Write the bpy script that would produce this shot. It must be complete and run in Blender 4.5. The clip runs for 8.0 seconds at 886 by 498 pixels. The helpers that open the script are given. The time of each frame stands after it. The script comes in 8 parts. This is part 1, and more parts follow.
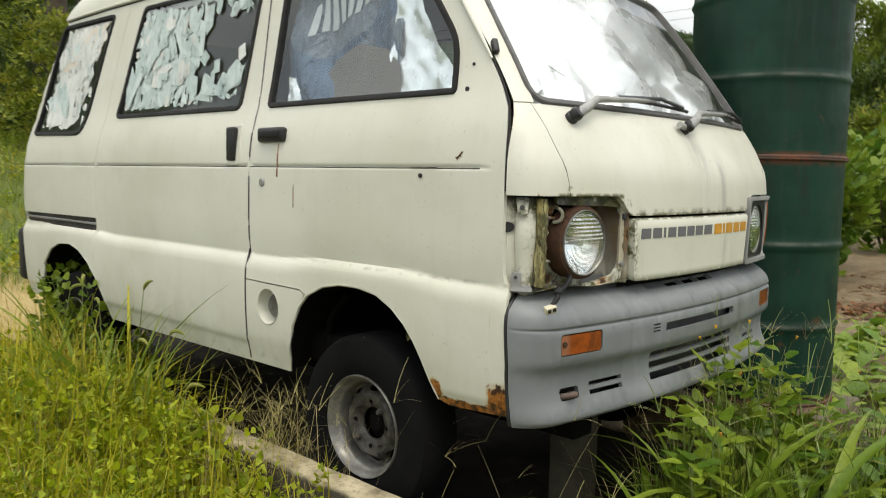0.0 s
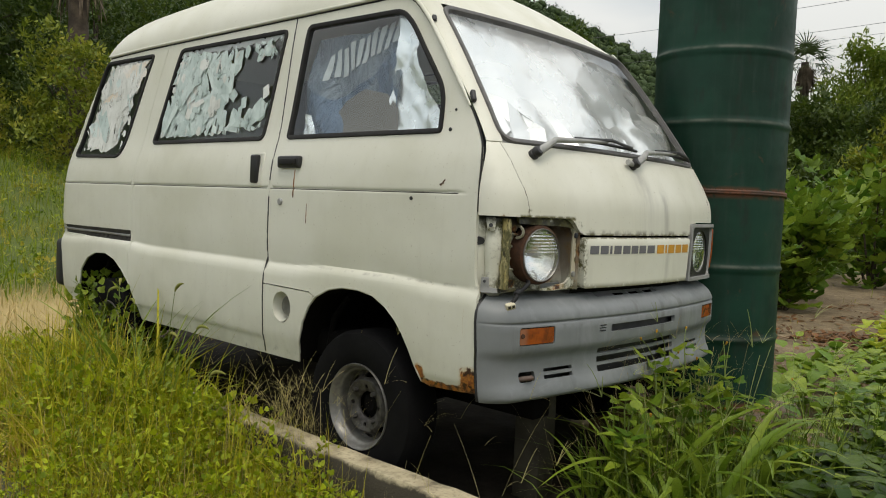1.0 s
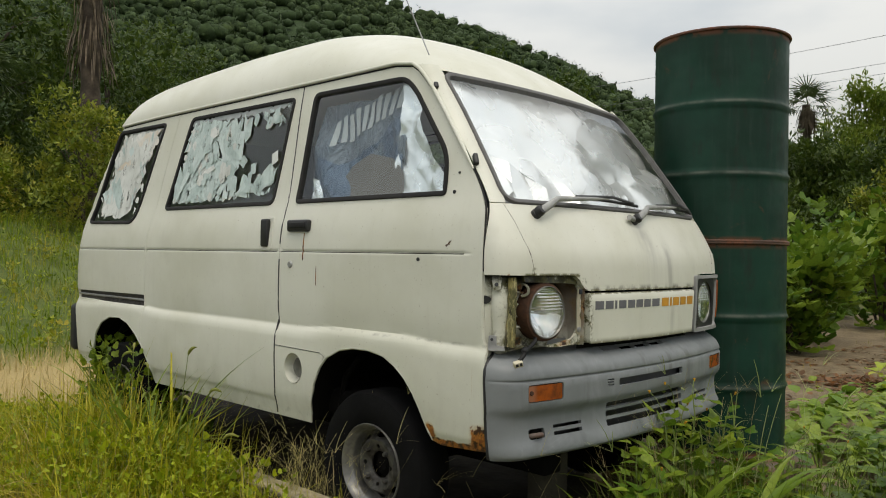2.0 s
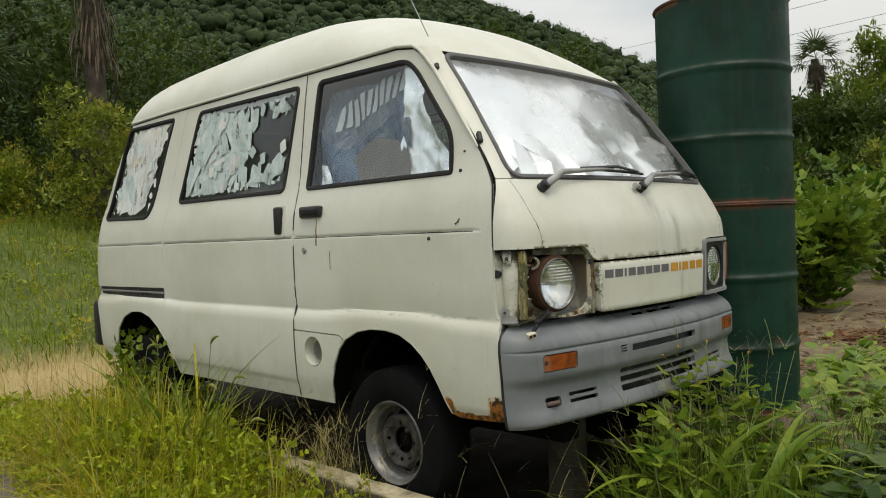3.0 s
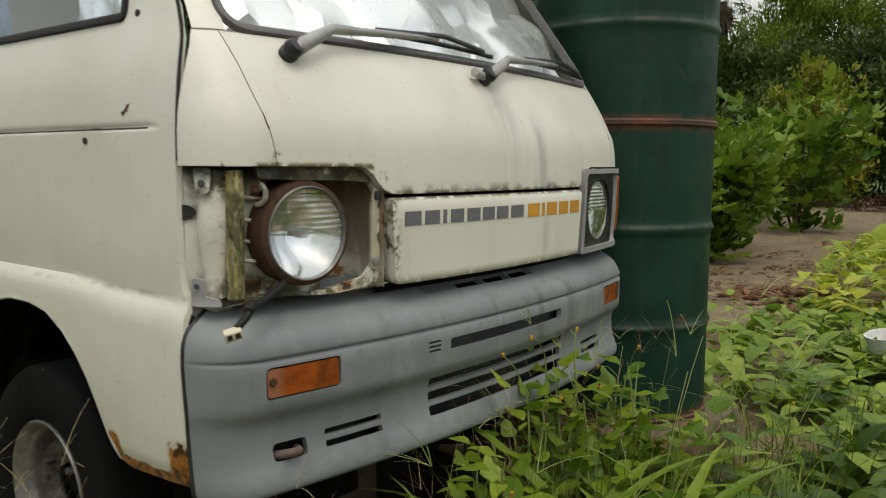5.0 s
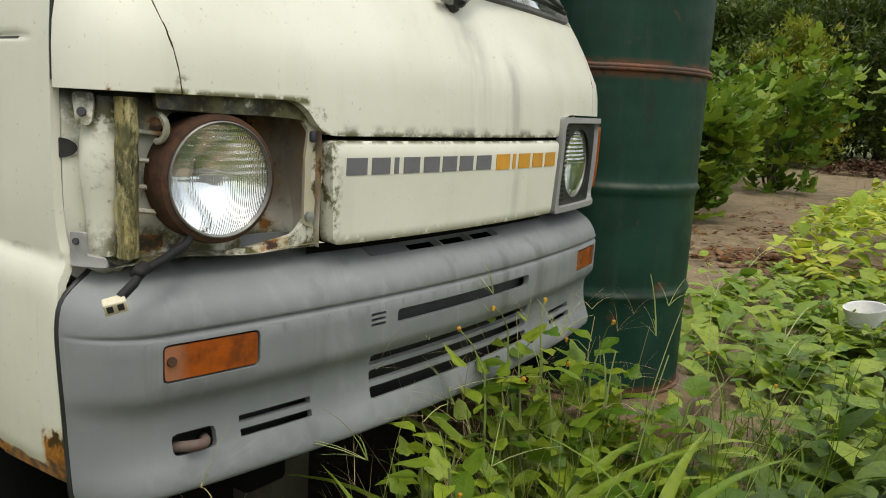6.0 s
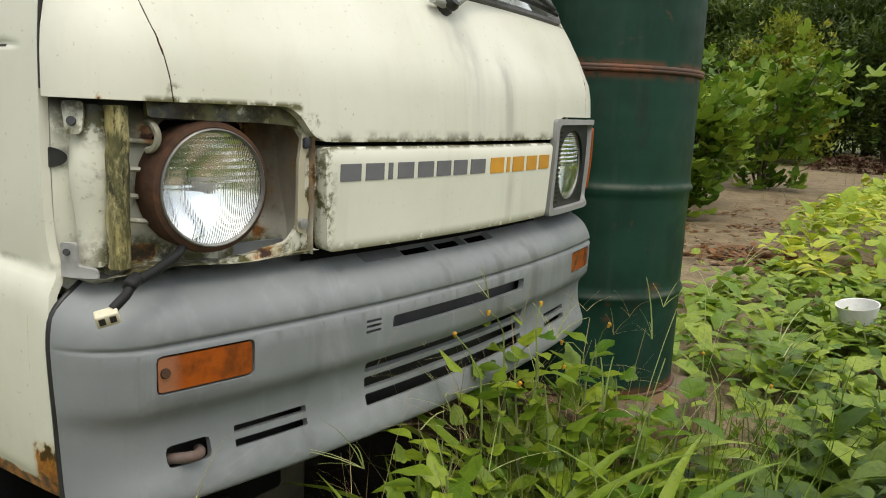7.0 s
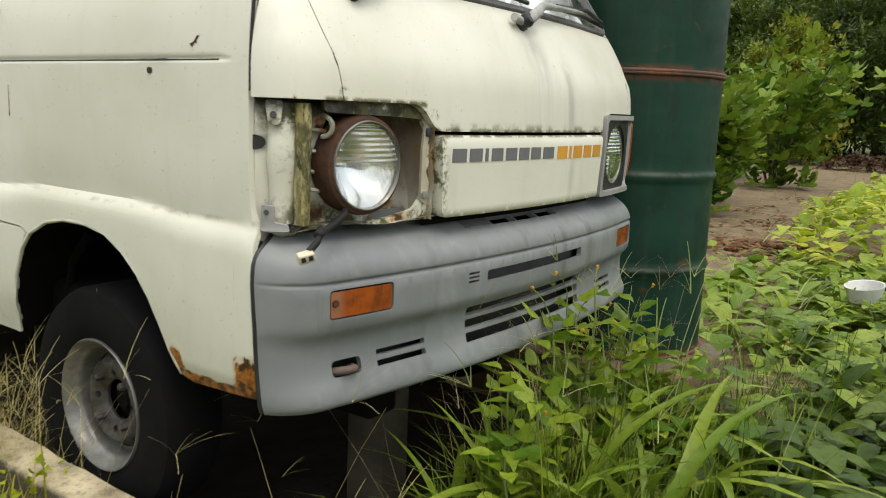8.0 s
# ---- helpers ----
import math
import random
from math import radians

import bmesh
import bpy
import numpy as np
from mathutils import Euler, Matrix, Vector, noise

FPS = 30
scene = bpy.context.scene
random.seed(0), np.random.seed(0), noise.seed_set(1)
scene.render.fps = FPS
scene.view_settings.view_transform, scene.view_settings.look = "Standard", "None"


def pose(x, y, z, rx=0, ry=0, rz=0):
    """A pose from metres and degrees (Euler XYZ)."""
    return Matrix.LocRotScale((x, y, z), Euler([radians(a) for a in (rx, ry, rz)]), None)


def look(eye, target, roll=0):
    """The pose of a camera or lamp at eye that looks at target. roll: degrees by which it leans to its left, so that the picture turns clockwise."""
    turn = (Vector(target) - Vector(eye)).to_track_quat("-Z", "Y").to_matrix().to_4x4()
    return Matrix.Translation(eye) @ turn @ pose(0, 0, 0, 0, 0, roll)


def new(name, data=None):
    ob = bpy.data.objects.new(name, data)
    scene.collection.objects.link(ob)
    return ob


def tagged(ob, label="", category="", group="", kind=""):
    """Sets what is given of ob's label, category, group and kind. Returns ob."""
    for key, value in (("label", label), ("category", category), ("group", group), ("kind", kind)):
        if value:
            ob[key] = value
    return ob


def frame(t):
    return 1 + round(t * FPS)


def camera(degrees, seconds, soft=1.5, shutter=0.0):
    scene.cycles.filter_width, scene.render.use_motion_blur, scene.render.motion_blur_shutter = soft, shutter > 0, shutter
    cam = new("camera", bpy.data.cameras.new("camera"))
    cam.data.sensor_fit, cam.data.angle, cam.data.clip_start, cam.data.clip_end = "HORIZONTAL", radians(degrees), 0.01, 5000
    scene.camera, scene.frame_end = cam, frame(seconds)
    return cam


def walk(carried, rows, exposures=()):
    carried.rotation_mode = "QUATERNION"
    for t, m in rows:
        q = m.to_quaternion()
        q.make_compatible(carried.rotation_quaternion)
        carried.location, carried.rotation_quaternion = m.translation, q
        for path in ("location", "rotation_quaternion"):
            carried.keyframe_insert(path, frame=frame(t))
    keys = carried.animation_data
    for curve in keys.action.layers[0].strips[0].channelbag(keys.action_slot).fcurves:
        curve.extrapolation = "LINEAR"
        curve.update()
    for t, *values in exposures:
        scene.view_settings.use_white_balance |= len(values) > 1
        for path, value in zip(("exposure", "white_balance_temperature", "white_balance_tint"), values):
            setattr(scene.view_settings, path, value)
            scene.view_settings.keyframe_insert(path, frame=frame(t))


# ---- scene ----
cam = camera(58.3, 8.0, 1.0, 0.2)
PATH = [
    (0, (0.904, -2.127, 0.949), (-0.443, -0.66, 0.769), 1.1),
    (0.5, (1.156, -2.238, 0.915), (-0.308, -0.877, 0.848), 4.3),
    (1, (1.251, -2.421, 0.931), (-0.107, -0.957, 0.824), 2.5),
    (1.5, (1.292, -2.47, 0.939), (-0.097, -1.031, 0.927), 4.4),
    (1.7, (1.29, -2.454, 0.96), (-0.092, -1.009, 0.973), 3.2),
    (2.8, (1.322, -2.473, 0.967), (-0.08, -1.047, 0.909), -2.4),
    (3, (1.334, -2.483, 0.968), (-0.07, -1.06, 0.928), -2.3),
    (3.5, (1.301, -2.358, 0.929), (-0.02, -0.863, 0.778), -2.8),
    (4, (1.27, -2.008, 0.891), (-0.198, -0.665, 0.693), 0.9),
    (4.5, (1.065, -1.712, 0.918), (-0.253, -0.209, 0.861), 1.7),
    (5, (0.861, -1.416, 0.917), (-0.36, 0.153, 0.703), 0.4),
    (5.2, (0.827, -1.318, 0.898), (-0.393, 0.245, 0.633), 1.4),
    (6.5, (0.728, -1.202, 0.919), (-0.403, 0.407, 0.555), 3.5),
    (7, (0.733, -1.203, 0.92), (-0.398, 0.409, 0.569), 2.7),
    (7.5, (0.75, -1.268, 0.901), (-0.455, 0.287, 0.542), 1.5),
    (8, (0.807, -1.572, 0.901), (-0.343, 0.028, 0.558), 2.3),
]
EXPO = [(0.0, -0.42), (0.5, -0.76), (1.0, -0.84), (1.5, -0.90), (3.0, -0.91), (3.5, -0.91), (4.0, -0.8), (4.5, -0.77), (5.0, -0.86), (5.2, -0.8), (6.5, -0.36), (7.0, -0.36), (8.0, -0.34)]
walk(cam, [(t, look(eye, target, roll)) for t, eye, target, roll in PATH], [(t, stops, 7000, 8) for t, stops in EXPO])

# ---- sky and sun ----
SUN_EL, SUN_AZ = 64.0, -28.0
world = bpy.data.worlds.new("sky")
scene.world = world
world.use_nodes = True
wn, wl = world.node_tree.nodes, world.node_tree.links
wn.clear()
sky = wn.new("ShaderNodeTexSky")
sky.sky_type, sky.sun_disc = "NISHITA", False
sky.sun_elevation, sky.sun_rotation = radians(SUN_EL), radians(90 - SUN_AZ)
sky.dust_density, sky.air_density = 3.0, 1.0
coord = wn.new("ShaderNodeTexCoord")
stretch = wn.new("ShaderNodeMapping")
stretch.inputs["Scale"].default_value = (1.0, 1.0, 3.0)
cloud = wn.new("ShaderNodeTexNoise")
cloud.inputs["Scale"].default_value, cloud.inputs["Detail"].default_value = 1.7, 6.0
ramp = wn.new("ShaderNodeValToRGB")
ramp.color_ramp.elements[0].position, ramp.color_ramp.elements[0].color = 0.40, (0.60, 0.66, 0.72, 1)
ramp.color_ramp.elements[1].position, ramp.color_ramp.elements[1].color = 0.60, (1.04, 1.04, 1.02, 1)
both = wn.new("ShaderNodeMixRGB")
both.blend_type = "ADD"
both.inputs[0].default_value = 0.06
back, wout = wn.new("ShaderNodeBackground"), wn.new("ShaderNodeOutputWorld")
wl.new(coord.outputs["Generated"], stretch.inputs["Vector"])
wl.new(stretch.outputs["Vector"], cloud.inputs["Vector"])
wl.new(cloud.outputs["Fac"], ramp.inputs["Fac"])
wl.new(ramp.outputs["Color"], both.inputs[1])
wl.new(sky.outputs["Color"], both.inputs[2])
rise = wn.new("ShaderNodeSeparateXYZ")
wl.new(coord.outputs["Generated"], rise.inputs[0])
overcast = wn.new("ShaderNodeMapRange")
for key, value in (("From Min", 0.0), ("From Max", 1.0), ("To Min", 0.9), ("To Max", 2.4)):
    overcast.inputs[key].default_value = value
wl.new(rise.outputs["Z"], overcast.inputs["Value"])
wl.new(overcast.outputs["Result"], back.inputs["Strength"])
wl.new(both.outputs["Color"], back.inputs["Color"])
wl.new(back.outputs["Background"], wout.inputs["Surface"])
sun = new("sun", bpy.data.lights.new("sun", "SUN"))
sun.data.energy, sun.data.angle, sun.data.color = 1.3, radians(20), (1.0, 0.95, 0.86)
sa, se = radians(SUN_AZ), radians(SUN_EL)
sun.matrix_world = look((9 * math.cos(sa) * math.cos(se), 9 * math.sin(sa) * math.cos(se), 9 * math.sin(se)), (0, 0, 0))


# ---- materials ----
class Nodes:
    """A small hand for material nodes: each method returns an output socket."""

    def __init__(self, name):
        self.m = bpy.data.materials.new(name)
        self.m.use_nodes = True
        self.t = self.m.node_tree
        self.n, self.l = self.t.nodes, self.t.links
        self.bsdf = self.n["Principled BSDF"]
        self.out = self.n["Material Output"]
        self.pos = self.n.new("ShaderNodeNewGeometry").outputs["Position"]

    def put(self, socket, value):
        if isinstance(value, bpy.types.NodeSocket):
            self.l.new(value, socket)
        elif isinstance(value, (tuple, list)) and len(value) == 3 and socket.type == "RGBA":
            socket.default_value = (*value, 1)
        else:
            socket.default_value = value

    def set(self, **inputs):
        for key, value in inputs.items():
            self.put(self.bsdf.inputs[key.replace("_", " ")], value)

    def noise(self, scale, detail=4.0, rough=0.55, stretch=(1, 1, 1), distort=0.0, source=None):
        m = self.n.new("ShaderNodeMapping")
        m.inputs["Scale"].default_value = stretch
        self.l.new(source or self.pos, m.inputs["Vector"])
        x = self.n.new("ShaderNodeTexNoise")
        self.l.new(m.outputs["Vector"], x.inputs["Vector"])
        for key, value in (("Scale", scale), ("Detail", detail), ("Roughness", rough), ("Distortion", distort)):
            x.inputs[key].default_value = value
        return x.outputs["Fac"]

    def steps(self, value, lo, hi, a=0.0, b=1.0):
        x = self.n.new("ShaderNodeMapRange")
        x.interpolation_type = "SMOOTHSTEP"
        self.put(x.inputs["Value"], value)
        for key, v in (("From Min", lo), ("From Max", hi), ("To Min", a), ("To Max", b)):
            x.inputs[key].default_value = v
        return x.outputs["Result"]

    def math(self, op, a, b=0.0):
        x = self.n.new("ShaderNodeMath")
        x.operation = op
        self.put(x.inputs[0], a)
        self.put(x.inputs[1], b)
        return x.outputs[0]

    def axis(self, which):
        x = self.n.new("ShaderNodeSeparateXYZ")
        self.l.new(self.pos, x.inputs[0])
        return x.outputs[which]

    def box(self, x=None, y=None, z=None, soft=0.02):
        """A soft-edged box in the world, 1 inside."""
        f = None
        for which, span in zip("XYZ", (x, y, z)):
            if span:
                a = self.axis(which)
                g = self.math("MULTIPLY", self.steps(a, span[0] - soft, span[0] + soft), self.steps(a, span[1] - soft, span[1] + soft, 1, 0))
                f = g if f is None else self.math("MULTIPLY", f, g)
        return f

    def mix(self, fac, a, b):
        x = self.n.new("ShaderNodeMix")
        x.data_type = "RGBA"
        self.put(x.inputs[0], fac)
        self.put(x.inputs[6], a)
        self.put(x.inputs[7], b)
        return x.outputs[2]

    def bump(self, height, strength=0.2, distance=0.01):
        x = self.n.new("ShaderNodeBump")
        self.put(x.inputs["Height"], height)
        x.inputs["Strength"].default_value, x.inputs["Distance"].default_value = strength, distance
        self.put(self.bsdf.inputs["Normal"], x.outputs["Normal"])

    def random(self, kind="island"):
        if kind == "island":
            return self.n.new("ShaderNodeNewGeometry").outputs["Random Per Island"]
        return self.n.new("ShaderNodeObjectInfo").outputs["Random"]


def plain(name, colour, rough=0.5, metal=0.0, grain=60.0, vary=0.25, relief=0.0, second=None, coarse=4.0, shine=0.5):
    """A surface with variation at two scales."""
    k = Nodes(name)
    dark = tuple(c * (1 - vary) for c in colour)
    a = k.mix(k.steps(k.noise(coarse), 0.3, 0.7), colour, second or dark)
    b = k.mix(k.math("MULTIPLY", k.steps(k.noise(grain, 6), 0.45, 0.7), 0.6), a, dark)
    k.set(Base_Color=b, Roughness=k.steps(k.noise(coarse * 2), 0.3, 0.7, max(rough - 0.1, 0.02), min(rough + 0.1, 1)), Metallic=metal)
    k.bsdf.inputs["Specular IOR Level"].default_value = shine
    if relief:
        k.bump(k.noise(grain, 6), relief, 0.005)
    return k.m


RUST = (0.19, 0.062, 0.018)
IVORY = (0.685, 0.683, 0.595)


def paint(name, rust_boxes=(), moss_boxes=(), grime_boxes=(), streak_boxes=(), shade_soot_boxes=(), stain_boxes=()):
    """Old ivory car paint: chalky, with run-down dirt; rust and moss inside the given boxes."""
    k = Nodes(name)
    c = k.mix(k.steps(k.noise(2.3, 5), 0.35, 0.7), IVORY, (0.605, 0.602, 0.50))
    c = k.mix(k.math("MULTIPLY", k.steps(k.noise(26, 5, 0.6, (1, 1, 0.05)), 0.52, 0.78), 0.12), c, (0.40, 0.37, 0.30))
    c = k.mix(k.math("MULTIPLY", k.steps(k.noise(5, 6, 0.65), 0.5, 0.75), 0.18), c, (0.46, 0.44, 0.36))
    c = k.mix(k.math("MULTIPLY", k.steps(k.noise(130, 3), 0.66, 0.75), 0.5), c, (0.3, 0.25, 0.17))
    # dirt film, heavier towards the bottom
    low_band = k.math("MULTIPLY", k.steps(k.math("ADD", k.axis("Z"), k.math("MULTIPLY", k.noise(4, 5, 0.6), 0.25)), 0.74, 0.50), k.steps(k.noise(10, 6, 0.65, (1, 1, 0.5)), 0.3, 0.65, 0.35, 1.0))
    c = k.mix(k.math("MULTIPLY", low_band, 0.42), c, (0.33, 0.32, 0.25))
    rough = k.steps(k.noise(9), 0.3, 0.7, 0.3, 0.5)
    for where, soft, lo in grime_boxes:
        f = k.math("MULTIPLY", k.box(*where, soft=soft), k.steps(k.noise(22, 6, 0.65), lo, lo + 0.22))
        c = k.mix(f, c, (0.12, 0.11, 0.085))
    for where, soft, lo in streak_boxes:
        f = k.math("MULTIPLY", k.box(*where, soft=soft), k.steps(k.noise(17, 4, 0.5, (1, 1, 0.03)), lo, lo + 0.4))
        c = k.mix(k.math("MULTIPLY", f, 0.72), c, (0.27, 0.26, 0.235))
    for where, soft, lo in stain_boxes:
        f = k.math("MULTIPLY", k.box(*where, soft=soft), k.steps(k.noise(12, 5, 0.6, (1, 1, 0.4)), lo, lo + 0.3))
        c = k.mix(k.math("MULTIPLY", f, 0.9), c, (0.15, 0.062, 0.02))
    for where, soft, lo in moss_boxes:
        f = k.math("MULTIPLY", k.box(*where, soft=soft), k.steps(k.noise(45, 7, 0.7), lo, lo + 0.15))
        c = k.mix(f, c, (0.10, 0.095, 0.032))
    for where, soft, lo in rust_boxes:
        n = k.noise(30, 8, 0.68)
        f = k.math("MULTIPLY", k.box(*where, soft=soft), 1.0)
        g = k.steps(k.math("ADD", n, k.math("MULTIPLY", f, 0.5)), lo + 0.42, lo + 0.52)
        g = k.math("MULTIPLY", g, k.steps(f, 0.02, 0.2))
        rusty = k.mix(k.steps(k.noise(80, 6), 0.38, 0.6), (0.36, 0.14, 0.025), RUST)
        rusty = k.mix(k.steps(k.noise(46, 7, 0.7), 0.46, 0.56), rusty, (0.040, 0.016, 0.009))
        halo = k.math("MULTIPLY", k.steps(k.math("ADD", n, k.math("MULTIPLY", f, 0.5)), lo + 0.28, lo + 0.46), k.steps(f, 0.02, 0.3))
        c = k.mix(k.math("MULTIPLY", halo, 0.5), c, (0.42, 0.27, 0.09))
        c = k.mix(g, c, rusty)
    # near-black colour: black grime, and painted shade in the headlight bay
    for where, soft, lo in shade_soot_boxes:
        f = k.math("MULTIPLY", k.box(*where, soft=soft), k.steps(k.noise(34, 7, 0.7), lo, lo + 0.2))
        c = k.mix(f, c, (0.018, 0.016, 0.010))
    k.set(Base_Color=c, Roughness=rough)
    k.bump(k.math("ADD", k.noise(7, 3), k.math("MULTIPLY", k.noise(2.6, 2), 3.0)), 0.06, 0.012)
    return k.m


PAINT = paint("ivory_paint", grime_boxes=[(((-3.3, -0.2), None, (0.33, 0.39)), 0.03, 0.56)])
DOOR_PAINT = paint(
    "rusty_door_paint",
    grime_boxes=[(((-0.95, -0.2), None, (0.699, 0.7025)), 0.006, 0.46), (((-0.43, -0.23), None, (0.6535, 0.6545)), 0.0015, 0.50), (((-0.40, -0.20), None, (0.475, 0.505)), 0.035, 0.62)],
    rust_boxes=[(((-0.45, -0.16), None, (0.36, 0.402)), 0.014, 0.14), (((-0.45, -0.405), None, (0.36, 0.45)), 0.022, 0.27), (((-0.245, -0.15), None, (0.36, 0.460)), 0.028, 0.20), (((-1.098, -1.093), None, (0.94, 1.04)), 0.003, 0.16), (((-1.016, -1.012), None, (0.85, 0.92)), 0.002, 0.3), (((-0.2455, -0.2445), None, (0.55, 0.64)), 0.0015, 0.40)],
)
HOOD_PAINT = paint(
    "streaked_front_paint",
    grime_boxes=[((None, (-0.4, 0.4), (0.858, 0.874)), 0.01, 0.42)],
    streak_boxes=[((None, (-0.03, 0.05), (0.78, 1.08)), 0.05, 0.30), ((None, (0.10, 0.16), (0.80, 1.03)), 0.05, 0.36), ((None, (-0.3, 0.5), (0.86, 1.0)), 0.06, 0.56)],
    moss_boxes=[((None, (-0.62, -0.39), (0.905, 0.916)), 0.004, 0.34), ((None, (-0.395, -0.36), (0.86, 0.90)), 0.006, 0.50), ((None, (-0.590, -0.574), (0.90, 0.932)), 0.006, 0.42), ((None, (-0.40, 0.36), (0.855, 0.8665)), 0.004, 0.40)],
    rust_boxes=[((None, (-0.668, -0.662), (0.902, 0.916)), 0.004, 0.4)],
)
PANEL_PAINT = paint(
    "mossy_panel_paint",
    moss_boxes=[((None, (-0.4, 0.4), (0.685, 0.705)), 0.012, 0.31), ((None, (-0.4, 0.4), (0.8515, 0.87)), 0.003, 0.38), ((None, (-0.36, -0.337), (0.69, 0.87)), 0.010, 0.44)],
    streak_boxes=[((None, (-0.4, 0.4), (0.70, 0.80)), 0.04, 0.52)],
)
BAY_PAINT = paint(
    "grimy_lamp_bay_paint",
    stain_boxes=[((None, (-0.405, -0.35), (0.74, 0.90)), 0.03, 0.24), ((None, (-0.64, -0.615), (0.72, 0.90)), 0.008, 0.36), ((None, (-0.47, -0.36), (0.69, 0.725)), 0.015, 0.40)],
    moss_boxes=[((None, (-0.75, -0.64), (0.68, 0.93)), 0.02, 0.58), ((None, (-0.66, -0.55), (0.68, 0.735)), 0.02, 0.38), ((None, (-0.68, -0.60), (0.86, 0.93)), 0.02, 0.38), ((None, (-0.55, -0.36), (0.69, 0.715)), 0.012, 0.40)],
    grime_boxes=[((None, (-0.62, -0.34), (0.86, 0.93)), 0.03, 0.30), ((None, (-0.62, -0.34), (0.69, 0.90)), 0.03, 0.52), ((None, (-0.78, -0.60), (0.69, 0.90)), 0.03, 0.54)],
    # first and last boxes paint shade below the bonnet edge and beside the lamp
    shade_soot_boxes=[((None, (-0.78, -0.34), (0.893, 0.95)), 0.014, 0.24), ((None, (-0.64, -0.54), (0.69, 0.735)), 0.02, 0.38), ((None, (-0.47, -0.385), (0.83, 0.90)), 0.03, 0.30)],
    rust_boxes=[((None, (-0.405, -0.36), (0.76, 0.89)), 0.025, 0.42), ((None, (-0.40, -0.36), (0.70, 0.74)), 0.02, 0.50), ((None, (-0.632, -0.624), (0.74, 0.89)), 0.005, 0.34), ((None, (-0.60, -0.57), (0.855, 0.885)), 0.01, 0.42), ((None, (-0.62, -0.57), (0.70, 0.73)), 0.01, 0.46)],
)
GREY = Nodes("grey_bumper_plastic")
c = GREY.mix(GREY.steps(GREY.noise(5, 5), 0.3, 0.7), (0.160, 0.173, 0.178), (0.203, 0.217, 0.221))
c = GREY.mix(GREY.math("MULTIPLY", GREY.steps(GREY.noise(34, 5, 0.6, (1, 1, 0.06)), 0.55, 0.8), 0.22), c, (0.33, 0.345, 0.352))
c = GREY.mix(GREY.math("MULTIPLY", GREY.steps(GREY.noise(22, 6, 0.6, (1, 1, 0.12), source=None), 0.58, 0.76), 0.35), c, (0.10, 0.105, 0.108))
c = GREY.mix(GREY.math("MULTIPLY", GREY.steps(GREY.noise(3.5, 6, 0.7, distort=0.8), 0.56, 0.74), 0.4), c, (0.30, 0.31, 0.32))
stain = GREY.math("MULTIPLY", GREY.box(None, (-0.1, 0.3), (0.5, 0.66), 0.05), GREY.steps(GREY.noise(24, 4, 0.5, (1, 1, 0.04)), 0.5, 0.68))
c = GREY.mix(GREY.math("MULTIPLY", stain, 0.6), c, (0.09, 0.09, 0.088))
GREY.set(Base_Color=c, Roughness=GREY.steps(GREY.noise(12), 0.3, 0.7, 0.36, 0.6))
GREY.bump(GREY.noise(220, 3), 0.06, 0.002)
GREY = GREY.m
BLACK = plain("black_plastic", (0.018, 0.018, 0.019), 0.45)
RUBBER = plain("perished_rubber", (0.016, 0.0155, 0.016), 0.7, second=(0.030, 0.029, 0.028), shine=0.25)
TYRE = plain("tyre_rubber", (0.006, 0.006, 0.0062), 0.92, relief=0.2, shine=0.12)
# near-black colour carries the shade under the van and in the arches
DARK = plain("shade_black_underbody", (0.006, 0.0055, 0.005), 0.95, relief=0.3, shine=0.08)
STEEL = plain("dull_steel_wheel", (0.095, 0.092, 0.084), 0.5, 0.3, vary=0.75, second=(0.030, 0.025, 0.020), coarse=26)
RIM_STEEL = plain("worn_rim_steel", (0.25, 0.25, 0.235), 0.38, 0.5, vary=0.5, second=(0.13, 0.125, 0.115), coarse=12)
ALLOY = plain("weathered_aluminium", (0.42, 0.42, 0.41), 0.42, 0.7)
CHROME = plain("bright_reflector", (0.9, 0.9, 0.9), 0.1, 1.0, vary=0.06)
RUSTY = plain("rusty_steel", (0.045, 0.026, 0.018), 0.9, relief=0.4, second=(0.085, 0.041, 0.022), coarse=14, shine=0.25)
FOAM = Nodes("crumbling_yellow_foam")
crumb = FOAM.noise(60, 7, 0.75, (1, 1, 0.35))
c = FOAM.mix(FOAM.steps(FOAM.noise(38, 6, 0.65, (1, 1, 0.12)), 0.42, 0.6), (0.62, 0.55, 0.30), (0.42, 0.345, 0.13))
mould = FOAM.steps(FOAM.math("ADD", FOAM.math("MULTIPLY", FOAM.axis("Y"), 9.0), FOAM.noise(16, 5, 0.7, (1, 1, 0.3))), -5.60, -5.30)
c = FOAM.mix(FOAM.math("MULTIPLY", mould, FOAM.steps(crumb, 0.34, 0.56)), c, (0.085, 0.085, 0.035))
c = FOAM.mix(FOAM.steps(FOAM.noise(70, 6, 0.7, (1, 1, 0.35)), 0.56, 0.64), c, (0.045, 0.043, 0.02))
FOAM.set(Base_Color=c, Roughness=0.95)
FOAM.bump(crumb, 0.9, 0.006)
FOAM = FOAM.m
CABLE = plain("black_wire_sheath", (0.009, 0.009, 0.0095), 0.6, shine=0.3)
WIPER = plain("chalky_wiper_paint", (0.40, 0.40, 0.385), 0.55, 0.1, vary=0.45, second=(0.26, 0.26, 0.25), coarse=25)
CREAM = plain("cream_connector_plastic", (0.62, 0.57, 0.42), 0.5)
TRIM_GREY = plain("grey_lamp_trim", (0.33, 0.33, 0.325), 0.5)
LETTER_GREY = plain("grey_lettering", (0.16, 0.16, 0.175), 0.5)
